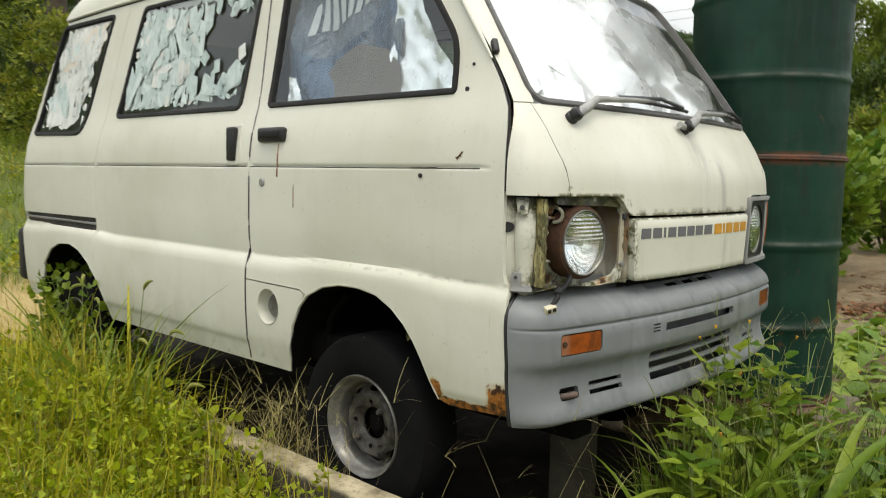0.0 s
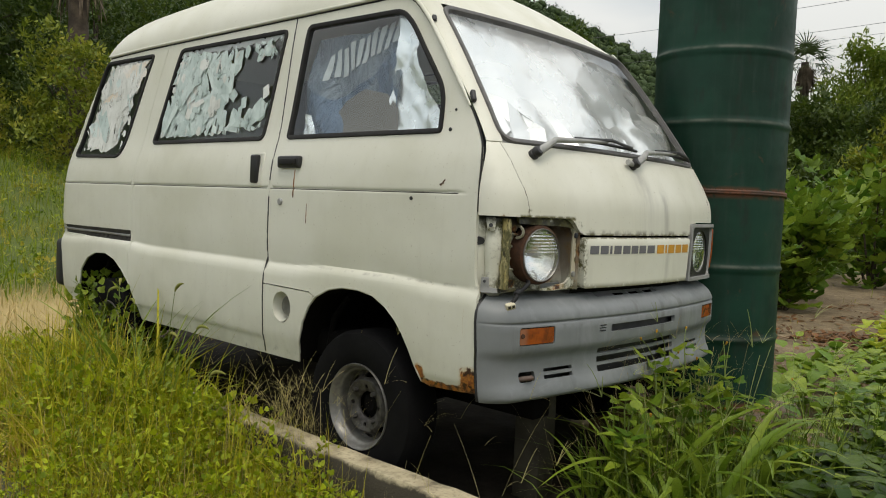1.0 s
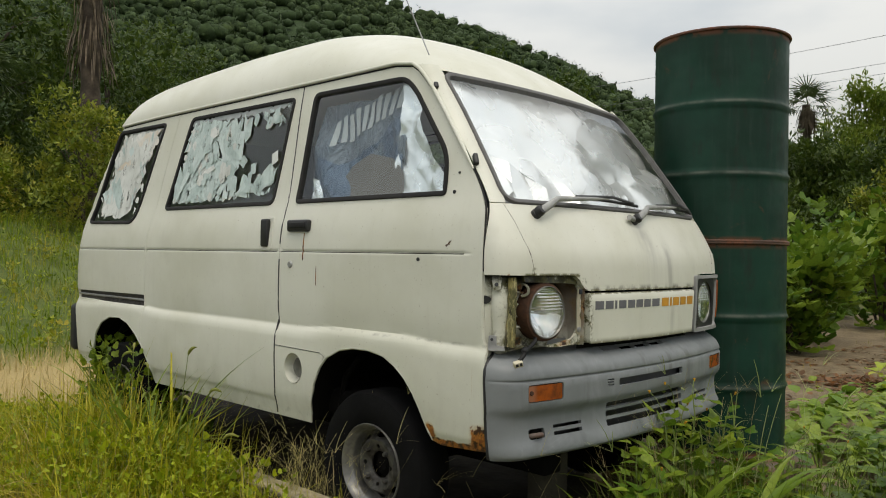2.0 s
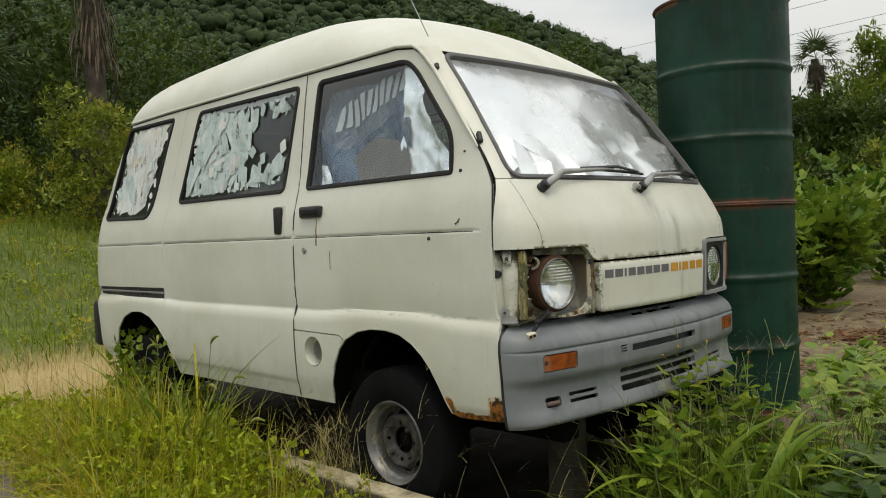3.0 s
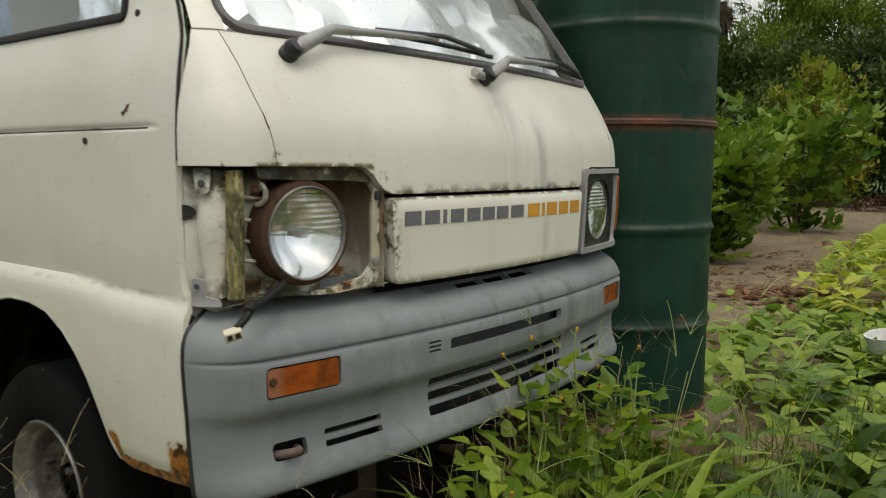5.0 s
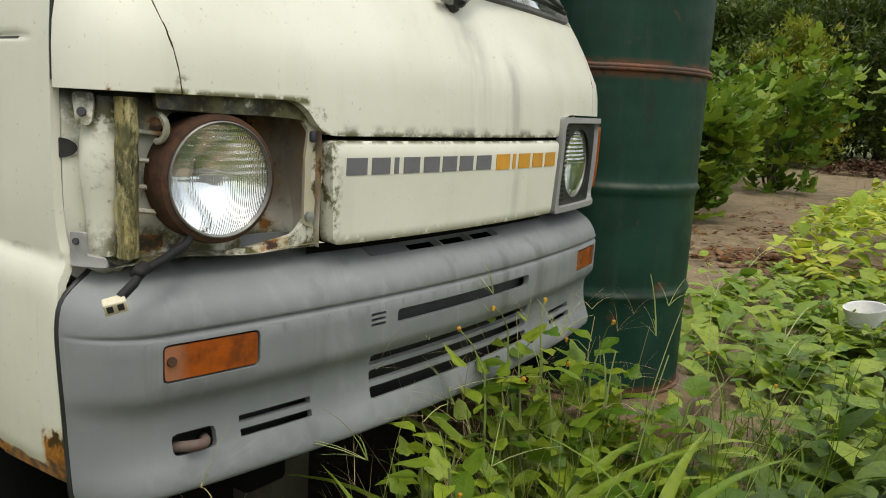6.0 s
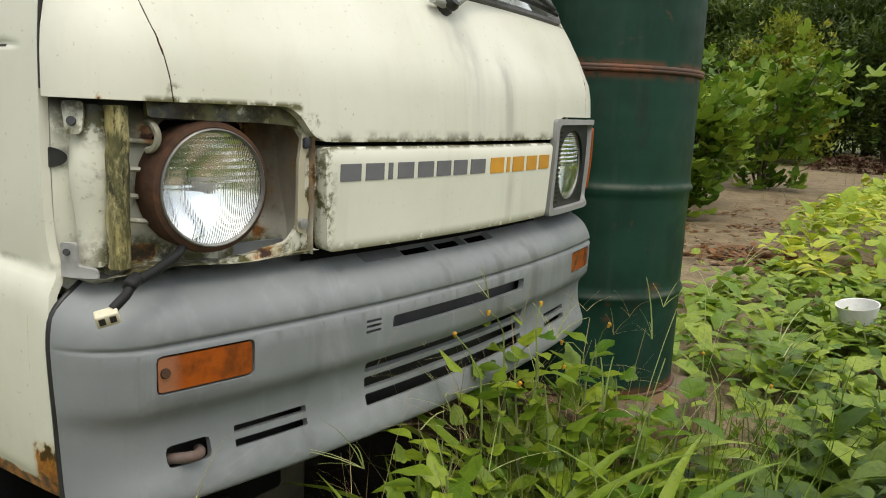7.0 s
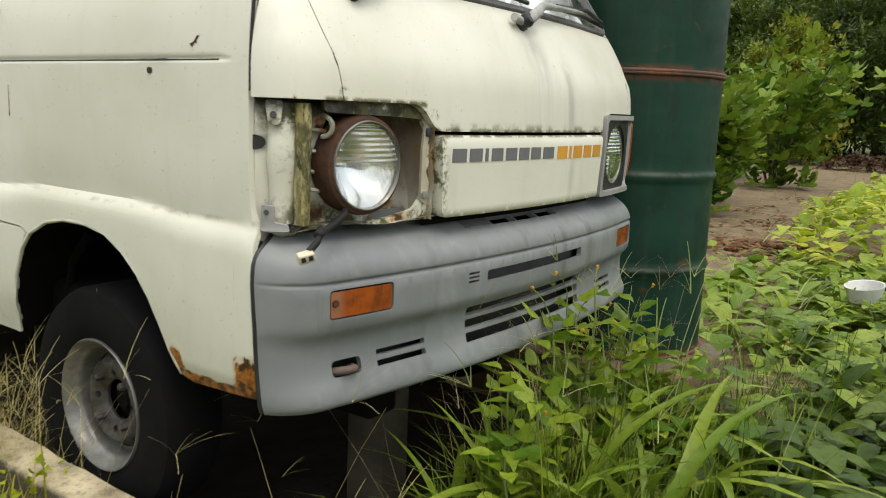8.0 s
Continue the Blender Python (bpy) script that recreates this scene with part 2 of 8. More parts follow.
LETTER_ORANGE = plain("orange_lettering", (0.75, 0.36, 0.04), 0.5, vary=0.3)


def draped(name, colour, second):
    """Hanging cloth with long diagonal wrinkles."""
    k = Nodes(name)
    folds = k.noise(9, 3, 0.5, (1.6, 1, 0.7), 1.2)
    c = k.mix(k.steps(k.noise(5, 4), 0.35, 0.65), colour, second)
    c = k.mix(k.math("MULTIPLY", k.steps(k.noise(120, 4), 0.45, 0.7), 0.3), c, tuple(v * 0.6 for v in second))
    k.set(Base_Color=c, Roughness=0.9)
    k.bump(folds, 0.9, 0.09)
    return k.m


CLOTH = draped("faded_blue_cloth", (0.24, 0.28, 0.32), (0.13, 0.17, 0.215))
BLUE_CLOTH = draped("blue_cloth", (0.135, 0.19, 0.27), (0.07, 0.11, 0.17))
CLOTH_WHITE = plain("white_print", (0.72, 0.75, 0.76), 0.9)
CARD = plain("brown_cardboard", (0.22, 0.20, 0.178), 0.9)


def paper(name, a, b):
    """Torn, fibrous paper with small gaps worn through it."""
    k = Nodes(name)
    fibre = k.noise(42, 6, 0.65, (1, 1, 0.3))
    c = k.mix(k.math("ADD", k.math("MULTIPLY", k.steps(k.noise(14, 4), 0.35, 0.65), 0.4), k.math("MULTIPLY", k.random("object"), 0.5)), a, b)
    c = k.mix(k.math("MULTIPLY", k.steps(fibre, 0.5, 0.7), 0.4), c, tuple(v * 0.6 for v in b))
    k.set(Base_Color=c, Roughness=0.85, Alpha=k.steps(k.noise(30, 6, 0.7, (1, 1, 0.4)), 0.35, 0.42))
    return k.m


PAPER = paper("torn_white_paper", (0.64, 0.73, 0.71), (0.36, 0.46, 0.44))
PALE = paper("bleached_white_paper", (0.76, 0.78, 0.75), (0.52, 0.54, 0.50))
STAINED = plain("stained_white_paper", (0.78, 0.78, 0.75), 0.85, second=(0.66, 0.56, 0.42), coarse=6)
SEAT = plain("grey_seat_fabric", (0.06, 0.06, 0.065), 0.9)


def glassy(name, tint=(1, 1, 1), gloss=0.02, ribs=0.0, face=0.07):
    k = Nodes(name)
    clear, shine, both = k.n.new("ShaderNodeBsdfTransparent"), k.n.new("ShaderNodeBsdfGlossy"), k.n.new("ShaderNodeMixShader")
    fres = k.n.new("ShaderNodeLayerWeight")
    fres.inputs["Blend"].default_value = 0.5
    clear.inputs["Color"].default_value = (*tint, 1)
    k.put(shine.inputs["Roughness"], k.steps(k.noise(14, 5), 0.35, 0.75, gloss, gloss + 0.12))
    if ribs:
        w = k.n.new("ShaderNodeTexWave")
        w.bands_direction = "Y"
        w.inputs["Scale"].default_value = ribs
        k.l.new(k.pos, w.inputs["Vector"])
        b = k.n.new("ShaderNodeBump")
        b.inputs["Strength"].default_value, b.inputs["Distance"].default_value = 0.6, 0.002
        k.l.new(w.outputs["Fac"], b.inputs["Height"])
        k.l.new(b.outputs["Normal"], shine.inputs["Normal"])
        k.l.new(b.outputs["Normal"], fres.inputs["Normal"])
    graze = k.math("ADD", k.math("MULTIPLY", k.math("POWER", fres.outputs["Facing"], 5.0), 0.85), face)
    k.l.new(graze, both.inputs[0])
    k.l.new(clear.outputs["BSDF"], both.inputs[1])
    k.l.new(shine.outputs["BSDF"], both.inputs[2])
    k.l.new(both.outputs["Shader"], k.out.inputs["Surface"])
    return k.m


GLASS = glassy("window_glass", (0.90, 0.95, 0.96), face=0.11)
SCREEN = glassy("windscreen_glass", (0.93, 0.95, 0.95))
LENS = Nodes("ribbed_lamp_glass")
ribs = []
for direction, scale in (("Y", 88.0), ("Z", 34.0)):
    w = LENS.n.new("ShaderNodeTexWave")
    w.bands_direction = direction
    w.inputs["Scale"].default_value = scale
    LENS.l.new(LENS.pos, w.inputs["Vector"])
    ribs.append(w.outputs["Fac"])
upper = LENS.steps(LENS.axis("Z"), 0.795, 0.815)
LENS.set(Base_Color=(0.96, 0.98, 0.97), Roughness=0.05, IOR=1.22, Transmission_Weight=1.0)
LENS.bump(LENS.math("ADD", ribs[0], LENS.math("MULTIPLY", LENS.math("MULTIPLY", ribs[1], upper), 5.0)), 0.36, 0.002)
LENS = LENS.m
AMBER = Nodes("amber_plastic")
c = AMBER.mix(AMBER.steps(AMBER.noise(16, 6, 0.65), 0.42, 0.66), (0.30, 0.066, 0.008), (0.13, 0.034, 0.009))
c = AMBER.mix(AMBER.math("MULTIPLY", AMBER.box(None, (-0.66, -0.598), (0.5, 0.65), 0.012), 0.6), c, (0.30, 0.16, 0.10))
AMBER.set(Base_Color=c, Roughness=0.25)
w = AMBER.n.new("ShaderNodeTexWave")
w.inputs["Scale"].default_value = 60
w.bands_direction = "Z"
AMBER.l.new(AMBER.pos, w.inputs["Vector"])
AMBER.bump(w.outputs["Fac"], 0.05, 0.001)
AMBER = AMBER.m
FOIL = Nodes("crumpled_silver_foil")
FOIL.set(Base_Color=(0.96, 0.96, 0.955), Metallic=0.6, Roughness=FOIL.steps(FOIL.noise(6), 0.3, 0.7, 0.18, 0.34))
FOIL.bump(FOIL.noise(6, 2, 0.45, distort=1.2), 0.25, 0.02)
FOIL = FOIL.m
DRUM = Nodes("green_drum_paint")
c = DRUM.mix(DRUM.steps(DRUM.noise(5, 5), 0.35, 0.7), (0.0026, 0.024, 0.0135), (0.0055, 0.039, 0.0235))
c = DRUM.mix(DRUM.math("MULTIPLY", DRUM.steps(DRUM.noise(30, 5, 0.6, (1, 1, 0.1)), 0.5, 0.75), 0.5), c, (0.02, 0.042, 0.033))
c = DRUM.mix(DRUM.math("MULTIPLY", DRUM.steps(DRUM.noise(13, 7, 0.7, (1, 1, 0.3)), 0.52, 0.7), 0.7), c, (0.013, 0.017, 0.012))
r = DRUM.math("MULTIPLY", DRUM.steps(DRUM.noise(7, 8, 0.7, distort=0.6), 0.60, 0.72), 0.5)
for zz in (0.14, 1.04, 1.94):
    g = DRUM.box(z=(zz - 0.02, zz + 0.02), soft=0.012)
    r = DRUM.math("MAXIMUM", r, DRUM.math("MULTIPLY", g, DRUM.steps(DRUM.noise(18, 6), 0.35, 0.5)))
# pale dust and a painted highlight along the top of each bead
for zz in (0.425, 0.726, 1.328, 1.6295):
    g = DRUM.box(z=(zz + 0.001, zz + 0.012), soft=0.006)
    c = DRUM.mix(DRUM.math("MULTIPLY", g, DRUM.steps(DRUM.noise(11, 5), 0.35, 0.65, 0.12, 0.55)), c, (0.17, 0.18, 0.15))
c = DRUM.mix(DRUM.math("MULTIPLY", r, 0.85), c, (0.14, 0.05, 0.022))
DRUM.set(Base_Color=c, Roughness=DRUM.steps(DRUM.noise(8), 0.3, 0.7, 0.42, 0.66))
DRUM.bsdf.inputs["Specular IOR Level"].default_value = 0.25
DRUM.bump(DRUM.noise(9, 4), 0.08, 0.02)
DRUM = DRUM.m
CONCRETE = Nodes("weathered_concrete")
c = CONCRETE.mix(CONCRETE.steps(CONCRETE.noise(8, 5), 0.35, 0.7), (0.54, 0.47, 0.31), (0.36, 0.30, 0.19))
c = CONCRETE.mix(CONCRETE.math("MULTIPLY", CONCRETE.steps(CONCRETE.noise(75, 5, 0.7), 0.5, 0.7), 0.6), c, (0.14, 0.115, 0.08))
# concrete turns dark brown below the kerb's top edge
low_band = CONCRETE.steps(CONCRETE.math("ADD", CONCRETE.axis("Z"), CONCRETE.math("MULTIPLY", CONCRETE.noise(11, 6, 0.7), 0.06)), 0.160, 0.140)
c = CONCRETE.mix(CONCRETE.math("MULTIPLY", low_band, 0.96), c, (0.030, 0.025, 0.016))
CONCRETE.set(Base_Color=c, Roughness=0.95)
CONCRETE.bump(CONCRETE.noise(70, 6, 0.7), 0.6, 0.006)
CONCRETE = CONCRETE.m
BLOCK = plain("lichened_concrete", (0.125, 0.105, 0.075), 0.95, grain=45, vary=0.6, relief=0.8, second=(0.16, 0.09, 0.036), coarse=7)
WOOD = plain("grey_weathered_timber", (0.075, 0.068, 0.048), 0.95, grain=30, vary=0.5, relief=0.4, shine=0.15)
BARK = plain("rough_bark", (0.10, 0.075, 0.055), 0.95, grain=18, vary=0.6, relief=0.8)
FIBRE = plain("hanging_palm_fibre", (0.17, 0.13, 0.088), 0.95, grain=20, vary=0.6)
WHITE = plain("white_plastic", (0.7, 0.7, 0.68), 0.5)
WIRE = plain("power_line", (0.16, 0.16, 0.165), 0.6)


def leaf(name, a, b, c=None, glow=0.35, rough=0.46, kind="island"):
    """Leaves: two or three greens mixed leaf by leaf, letting some light through."""
    k = Nodes(name)
    r = k.random(kind)
    col = k.mix(r, a, b)
    if c:
        col = k.mix(k.steps(k.noise(1.7, 3), 0.5, 0.68), col, c)
    col = k.mix(k.math("MULTIPLY", k.steps(k.noise(60, 4, 0.6), 0.45, 0.7), 0.45), col, tuple(v * 0.55 for v in a))
    k.set(Base_Color=col, Roughness=rough)
    k.bsdf.inputs["Specular IOR Level"].default_value = 0.28
    k.bump(k.noise(70, 4, 0.6), 0.35, 0.004)
    t, m = k.n.new("ShaderNodeBsdfTranslucent"), k.n.new("ShaderNodeMixShader")
    k.put(t.inputs["Color"], col)
    m.inputs[0].default_value = glow
    k.l.new(k.bsdf.outputs[0], m.inputs[1])
    k.l.new(t.outputs[0], m.inputs[2])
    k.l.new(m.outputs[0], k.out.inputs["Surface"])
    return k.m


HERB = leaf("herb_leaves", (0.15, 0.22, 0.009), (0.44, 0.50, 0.020), (0.40, 0.40, 0.018))
MEADOW = leaf("meadow_blades", (0.08, 0.15, 0.009), (0.28, 0.34, 0.022), (0.42, 0.36, 0.055))
BLADE = leaf("grass_blades", (0.25, 0.25, 0.013), (0.54, 0.49, 0.036), (0.60, 0.46, 0.08))
DRY = leaf("dry_grass", (0.60, 0.47, 0.22), (0.38, 0.30, 0.12))
BROAD = leaf("broad_grass", (0.12, 0.20, 0.016), (0.27, 0.34, 0.042), rough=0.34, kind="object")
WEED = leaf("weed_leaves", (0.07, 0.15, 0.011), (0.28, 0.36, 0.033), rough=0.36, kind="object")
DARK_WEED = leaf("dark_weed_leaves", (0.026, 0.068, 0.006), (0.108, 0.170, 0.015), rough=0.36, kind="object")
VINE = leaf("vine_leaves", (0.18, 0.28, 0.02), (0.42, 0.49, 0.045), (0.50, 0.49, 0.055))
FIG = leaf("shrub_leaves", (0.062, 0.138, 0.012), (0.215, 0.295, 0.032))
CANOPY = leaf("tree_leaves", (0.03, 0.06, 0.01), (0.10, 0.14, 0.02), (0.06, 0.10, 0.016))
LIGHT_CANOPY = leaf("light_tree_leaves", (0.11, 0.16, 0.016), (0.28, 0.31, 0.035), (0.40, 0.37, 0.05))
BAMBOO = leaf("bamboo_leaves", (0.10, 0.17, 0.015), (0.27, 0.33, 0.045))
# bluish greens put the distance haze into the leaf colour
HILL_LEAF = Nodes("hazed_hill_leaves")
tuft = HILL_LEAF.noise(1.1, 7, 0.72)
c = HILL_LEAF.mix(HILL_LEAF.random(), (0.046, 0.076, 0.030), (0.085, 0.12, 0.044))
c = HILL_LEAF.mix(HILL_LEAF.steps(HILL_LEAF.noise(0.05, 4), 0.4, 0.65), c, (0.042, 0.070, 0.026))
# shaded gaps between tufts painted dark, matching the bump's hollows
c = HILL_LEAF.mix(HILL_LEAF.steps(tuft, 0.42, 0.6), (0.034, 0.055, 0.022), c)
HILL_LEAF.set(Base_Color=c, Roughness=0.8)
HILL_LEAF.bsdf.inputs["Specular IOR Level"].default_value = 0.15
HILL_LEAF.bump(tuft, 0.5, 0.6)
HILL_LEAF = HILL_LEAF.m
FROND = leaf("palm_fronds", (0.04, 0.07, 0.022), (0.08, 0.11, 0.035))
FLOWER = plain("yellow_flower", (0.58, 0.30, 0.018), 0.8, vary=0.5)
STEM = plain("green_stem", (0.16, 0.21, 0.05), 0.7)
# earth colour darkened to carry the van's shade
SHADED_EARTH = plain("shade_dark_earth", (0.036, 0.030, 0.024), 0.95, grain=30, vary=0.5, relief=0.7, coarse=3, shine=0.15)
SOIL = Nodes("soil_and_turf")
n1, n2 = SOIL.noise(0.5, 5), SOIL.math("ADD", SOIL.math("MULTIPLY", SOIL.noise(4, 8, 0.75), 0.5), SOIL.math("MULTIPLY", SOIL.noise(70, 5, 0.7), 0.5))
earth = SOIL.mix(SOIL.steps(n2, 0.38, 0.62), (0.08, 0.055, 0.028), (0.225, 0.168, 0.092))
earth = SOIL.mix(SOIL.math("MULTIPLY", SOIL.steps(SOIL.noise(26, 4, 0.7), 0.58, 0.68), 0.7), earth, (0.31, 0.25, 0.175))
turf = SOIL.mix(SOIL.steps(n2, 0.35, 0.65), (0.035, 0.045, 0.012), (0.12, 0.12, 0.035))
lawn = SOIL.steps(SOIL.axis("X"), -2.6, -4.2)
lawn = SOIL.math("MAXIMUM", lawn, SOIL.steps(SOIL.math("ADD", SOIL.axis("Y"), SOIL.math("MULTIPLY", n1, 0.6)), -0.3, -0.9))
straw = SOIL.math("MULTIPLY", SOIL.box((-6.2, -3.6), (-3, 3.0), None, 0.8), SOIL.steps(n1, 0.15, 0.4))
green = SOIL.mix(SOIL.steps(n2, 0.35, 0.65), (0.035, 0.06, 0.008), (0.13, 0.16, 0.025))
turf = SOIL.mix(SOIL.steps(SOIL.axis("X"), -3.6, -5.5), turf, green)
c = SOIL.mix(lawn, earth, turf)
c = SOIL.mix(straw, c, SOIL.mix(n2, (0.24, 0.175, 0.068), (0.50, 0.39, 0.165)))
grit = SOIL.math("ADD", SOIL.math("MULTIPLY", SOIL.noise(3, 5, 0.6), 0.4), SOIL.math("MULTIPLY", SOIL.noise(120, 4, 0.7), 0.6))
gravel = SOIL.mix(SOIL.steps(grit, 0.36, 0.62), (0.075, 0.07, 0.062), (0.20, 0.185, 0.16))
lane = SOIL.math("MULTIPLY", SOIL.steps(SOIL.math("ADD", SOIL.math("ADD", SOIL.axis("Y"), SOIL.math("MULTIPLY", SOIL.math("MAXIMUM", SOIL.axis("X"), -3.0), 0.2)), SOIL.math("MULTIPLY", SOIL.noise(2.2, 4, 0.6), 0.3)), -1.58, -1.74), SOIL.steps(SOIL.axis("Y"), -4.6, -4.2))
c = SOIL.mix(lane, c, gravel)
SOIL.set(Base_Color=c, Roughness=0.95)
SOIL.bump(SOIL.math("ADD", SOIL.noise(38, 6, 0.75), SOIL.noise(9, 4, 0.6)), 0.35, 0.012)
SOIL = SOIL.m


# ---- mesh helpers ----
from mathutils.geometry import delaunay_2d_cdt


def mesh(name, verts, faces, material, smooth=True, sharp=None):
    me = bpy.data.meshes.new(name)
    me.from_pydata([tuple(v) for v in verts], [], [tuple(f) for f in faces])
    me.materials.append(material)
    if smooth:
        me.polygons.foreach_set("use_smooth", [True] * len(me.polygons))
        if sharp:
            me.set_sharp_from_angle(angle=radians(sharp))
    me.update()
    return me


def thing(name, label, category, at=(0, 0, 0), group="", kind=""):
    ob = tagged(new(name), label, category, group, kind)
    ob.location = at
    ob.empty_display_size = 0.1
    return ob


def part(name, data, parent, label=""):
    """One mesh object under a thing or a part; the mesh is in the world's coordinates."""
    ob = tagged(new(name, data), label)
    ob.parent = parent
    if not parent.parent:
        ob.matrix_parent_inverse = parent.matrix_basis.inverted()
    return ob


def solid(name, data, label, category, group="", kind=""):
    return tagged(new(name, data), label, category, group, kind)


def bm_mesh(name, bm, material, smooth=False, sharp=35):
    me = bpy.data.meshes.new(name)
    bmesh.ops.recalc_face_normals(bm, faces=bm.faces)
    bm.to_mesh(me)
    bm.free()
    me.materials.append(material)
    if smooth:
        me.polygons.foreach_set("use_smooth", [True] * len(me.polygons))
        me.set_sharp_from_angle(angle=radians(sharp))
    return me


def box(name, size, m, material, bevel=0.0, segs=2):
    bm = bmesh.new()
    bmesh.ops.create_cube(bm, size=1, matrix=m @ Matrix.Diagonal((*size, 1)))
    if bevel:
        bmesh.ops.bevel(bm, geom=bm.edges[:], offset=bevel, segments=segs, affect="EDGES", profile=0.5)
    return bm_mesh(name, bm, material, bool(bevel), 50)


def tube(name, points, radius, material, sides=8, closed_ends=True):
    """A tube along points; radius: one number or one for each point."""
    pts = [Vector(p) for p in points]
    rad = radius if isinstance(radius, (list, tuple)) else [radius] * len(pts)
    verts, faces = [], []
    side = None
    for i, p in enumerate(pts):
        d = (pts[min(i + 1, len(pts) - 1)] - pts[max(i - 1, 0)]).normalized()
        if side is None:
            side = d.orthogonal().normalized()
        side = (side - d * side.dot(d)).normalized()
        up = d.cross(side)
        for k in range(sides):
            a = 2 * math.pi * k / sides
            verts.append(p + (side * math.cos(a) + up * math.sin(a)) * rad[i])
    for i in range(len(pts) - 1):
        for k in range(sides):
            a, b = i * sides + k, i * sides + (k + 1) % sides
            faces.append((a, b, b + sides, a + sides))
    if closed_ends:
        faces.append(tuple(range(sides))[::-1])
        faces.append(tuple(range((len(pts) - 1) * sides, len(pts) * sides)))
    return mesh(name, verts, faces, material, True, 60)


def lathe(name, profile, m, material, sides=48, sharp=40):
    """Turns a profile of (radius, height) about the z axis of m."""
    verts, faces = [], []
    for r, h in profile:
        for k in range(sides):
            a = 2 * math.pi * k / sides
            verts.append(m @ Vector((r * math.cos(a), r * math.sin(a), h)))
    for i in range(len(profile) - 1):
        for k in range(sides):
            a, b = i * sides + k, i * sides + (k + 1) % sides
            faces.append((a, b, b + sides, a + sides))
    return mesh(name, verts, faces, material, True, sharp)


def curve(table):
    """A smooth function through a table of (place, value)."""
    xs, ys = np.array([a for a, _ in table], float), np.array([b for _, b in table], float)
    d = np.diff(ys) / np.diff(xs)
    m = np.concatenate([[d[0]], np.where(d[1:] * d[:-1] > 0, 2 * d[1:] * d[:-1] / (d[1:] + d[:-1] + 1e-12), 0), [d[-1]]])

    def f(x):
        x = min(max(x, xs[0]), xs[-1])
        i = min(int(np.searchsorted(xs, x, "right")) - 1, len(xs) - 2)
        h = xs[i + 1] - xs[i]
        t = (x - xs[i]) / h
        return float((2 * t**3 - 3 * t**2 + 1) * ys[i] + (t**3 - 2 * t**2 + t) * h * m[i] + (3 * t**2 - 2 * t**3) * ys[i + 1] + (t**3 - t**2) * h * m[i + 1])

    return f


def rounded(corners, radius, n=5):
    """A polygon with rounded corners; radius: one number or one a corner."""
    out = []
    count = len(corners)
    for i in range(count):
        r = radius[i] if isinstance(radius, (list, tuple)) else radius
        p, a, b = (Vector((*corners[j % count], 0)) for j in (i, i - 1, i + 1))
        u, v = (a - p), (b - p)
        r = min(r, u.length * 0.45, v.length * 0.45)
        if r < 1e-5:
            out.append((p.x, p.y))
            continue
        s, e = p + u.normalized() * r, p + v.normalized() * r
        for k in range(n + 1):
            t = k / n
            q = s * (1 - t) ** 2 + p * 2 * t * (1 - t) + e * t * t
            out.append((q.x, q.y))
    return out


def split_edges(poly, step):
    out = []
    for (x0, y0), (x1, y1) in zip(poly, poly[1:] + poly[:1]):
        n = max(1, int(math.hypot(x1 - x0, y1 - y0) / step + 0.5))
        out += [(x0 + (x1 - x0) * k / n, y0 + (y1 - y0) * k / n) for k in range(n)]
    return out


def inside(x, y, poly):
    hit = False
    for (x0, y0), (x1, y1) in zip(poly, poly[1:] + poly[:1]):
        if (y0 > y) != (y1 > y) and x < (x1 - x0) * (y - y0) / (y1 - y0) + x0:
            hit = not hit
    return hit


def shrunk(poly, d):
    """The polygon moved inwards by d."""
    area = sum(a[0] * b[1] - b[0] * a[1] for a, b in zip(poly, poly[1:] + poly[:1]))
    sgn = 1 if area > 0 else -1
    out, n = [], len(poly)
    for i in range(n):
        a, p, b = Vector(poly[i - 1]), Vector(poly[i]), Vector(poly[(i + 1) % n])
        u, v = (p - a).normalized(), (b - p).normalized()
        n1, n2 = Vector((-u.y, u.x)) * sgn, Vector((-v.y, v.x)) * sgn
        m = n1 + n2
        m = m / max(m.length_squared / 2, 0.4)
        out.append((p.x + m.x * d, p.y + m.y * d))
    return out


def near_poly(x, y, poly, d):
    for (x0, y0), (x1, y1) in zip(poly, poly[1:] + poly[:1]):
        ex, ey = x1 - x0, y1 - y0
        t = min(max(((x - x0) * ex + (y - y0) * ey) / (ex * ex + ey * ey + 1e-12), 0), 1)
        if (x - x0 - t * ex) ** 2 + (y - y0 - t * ey) ** 2 < d * d:
            return True
    return False


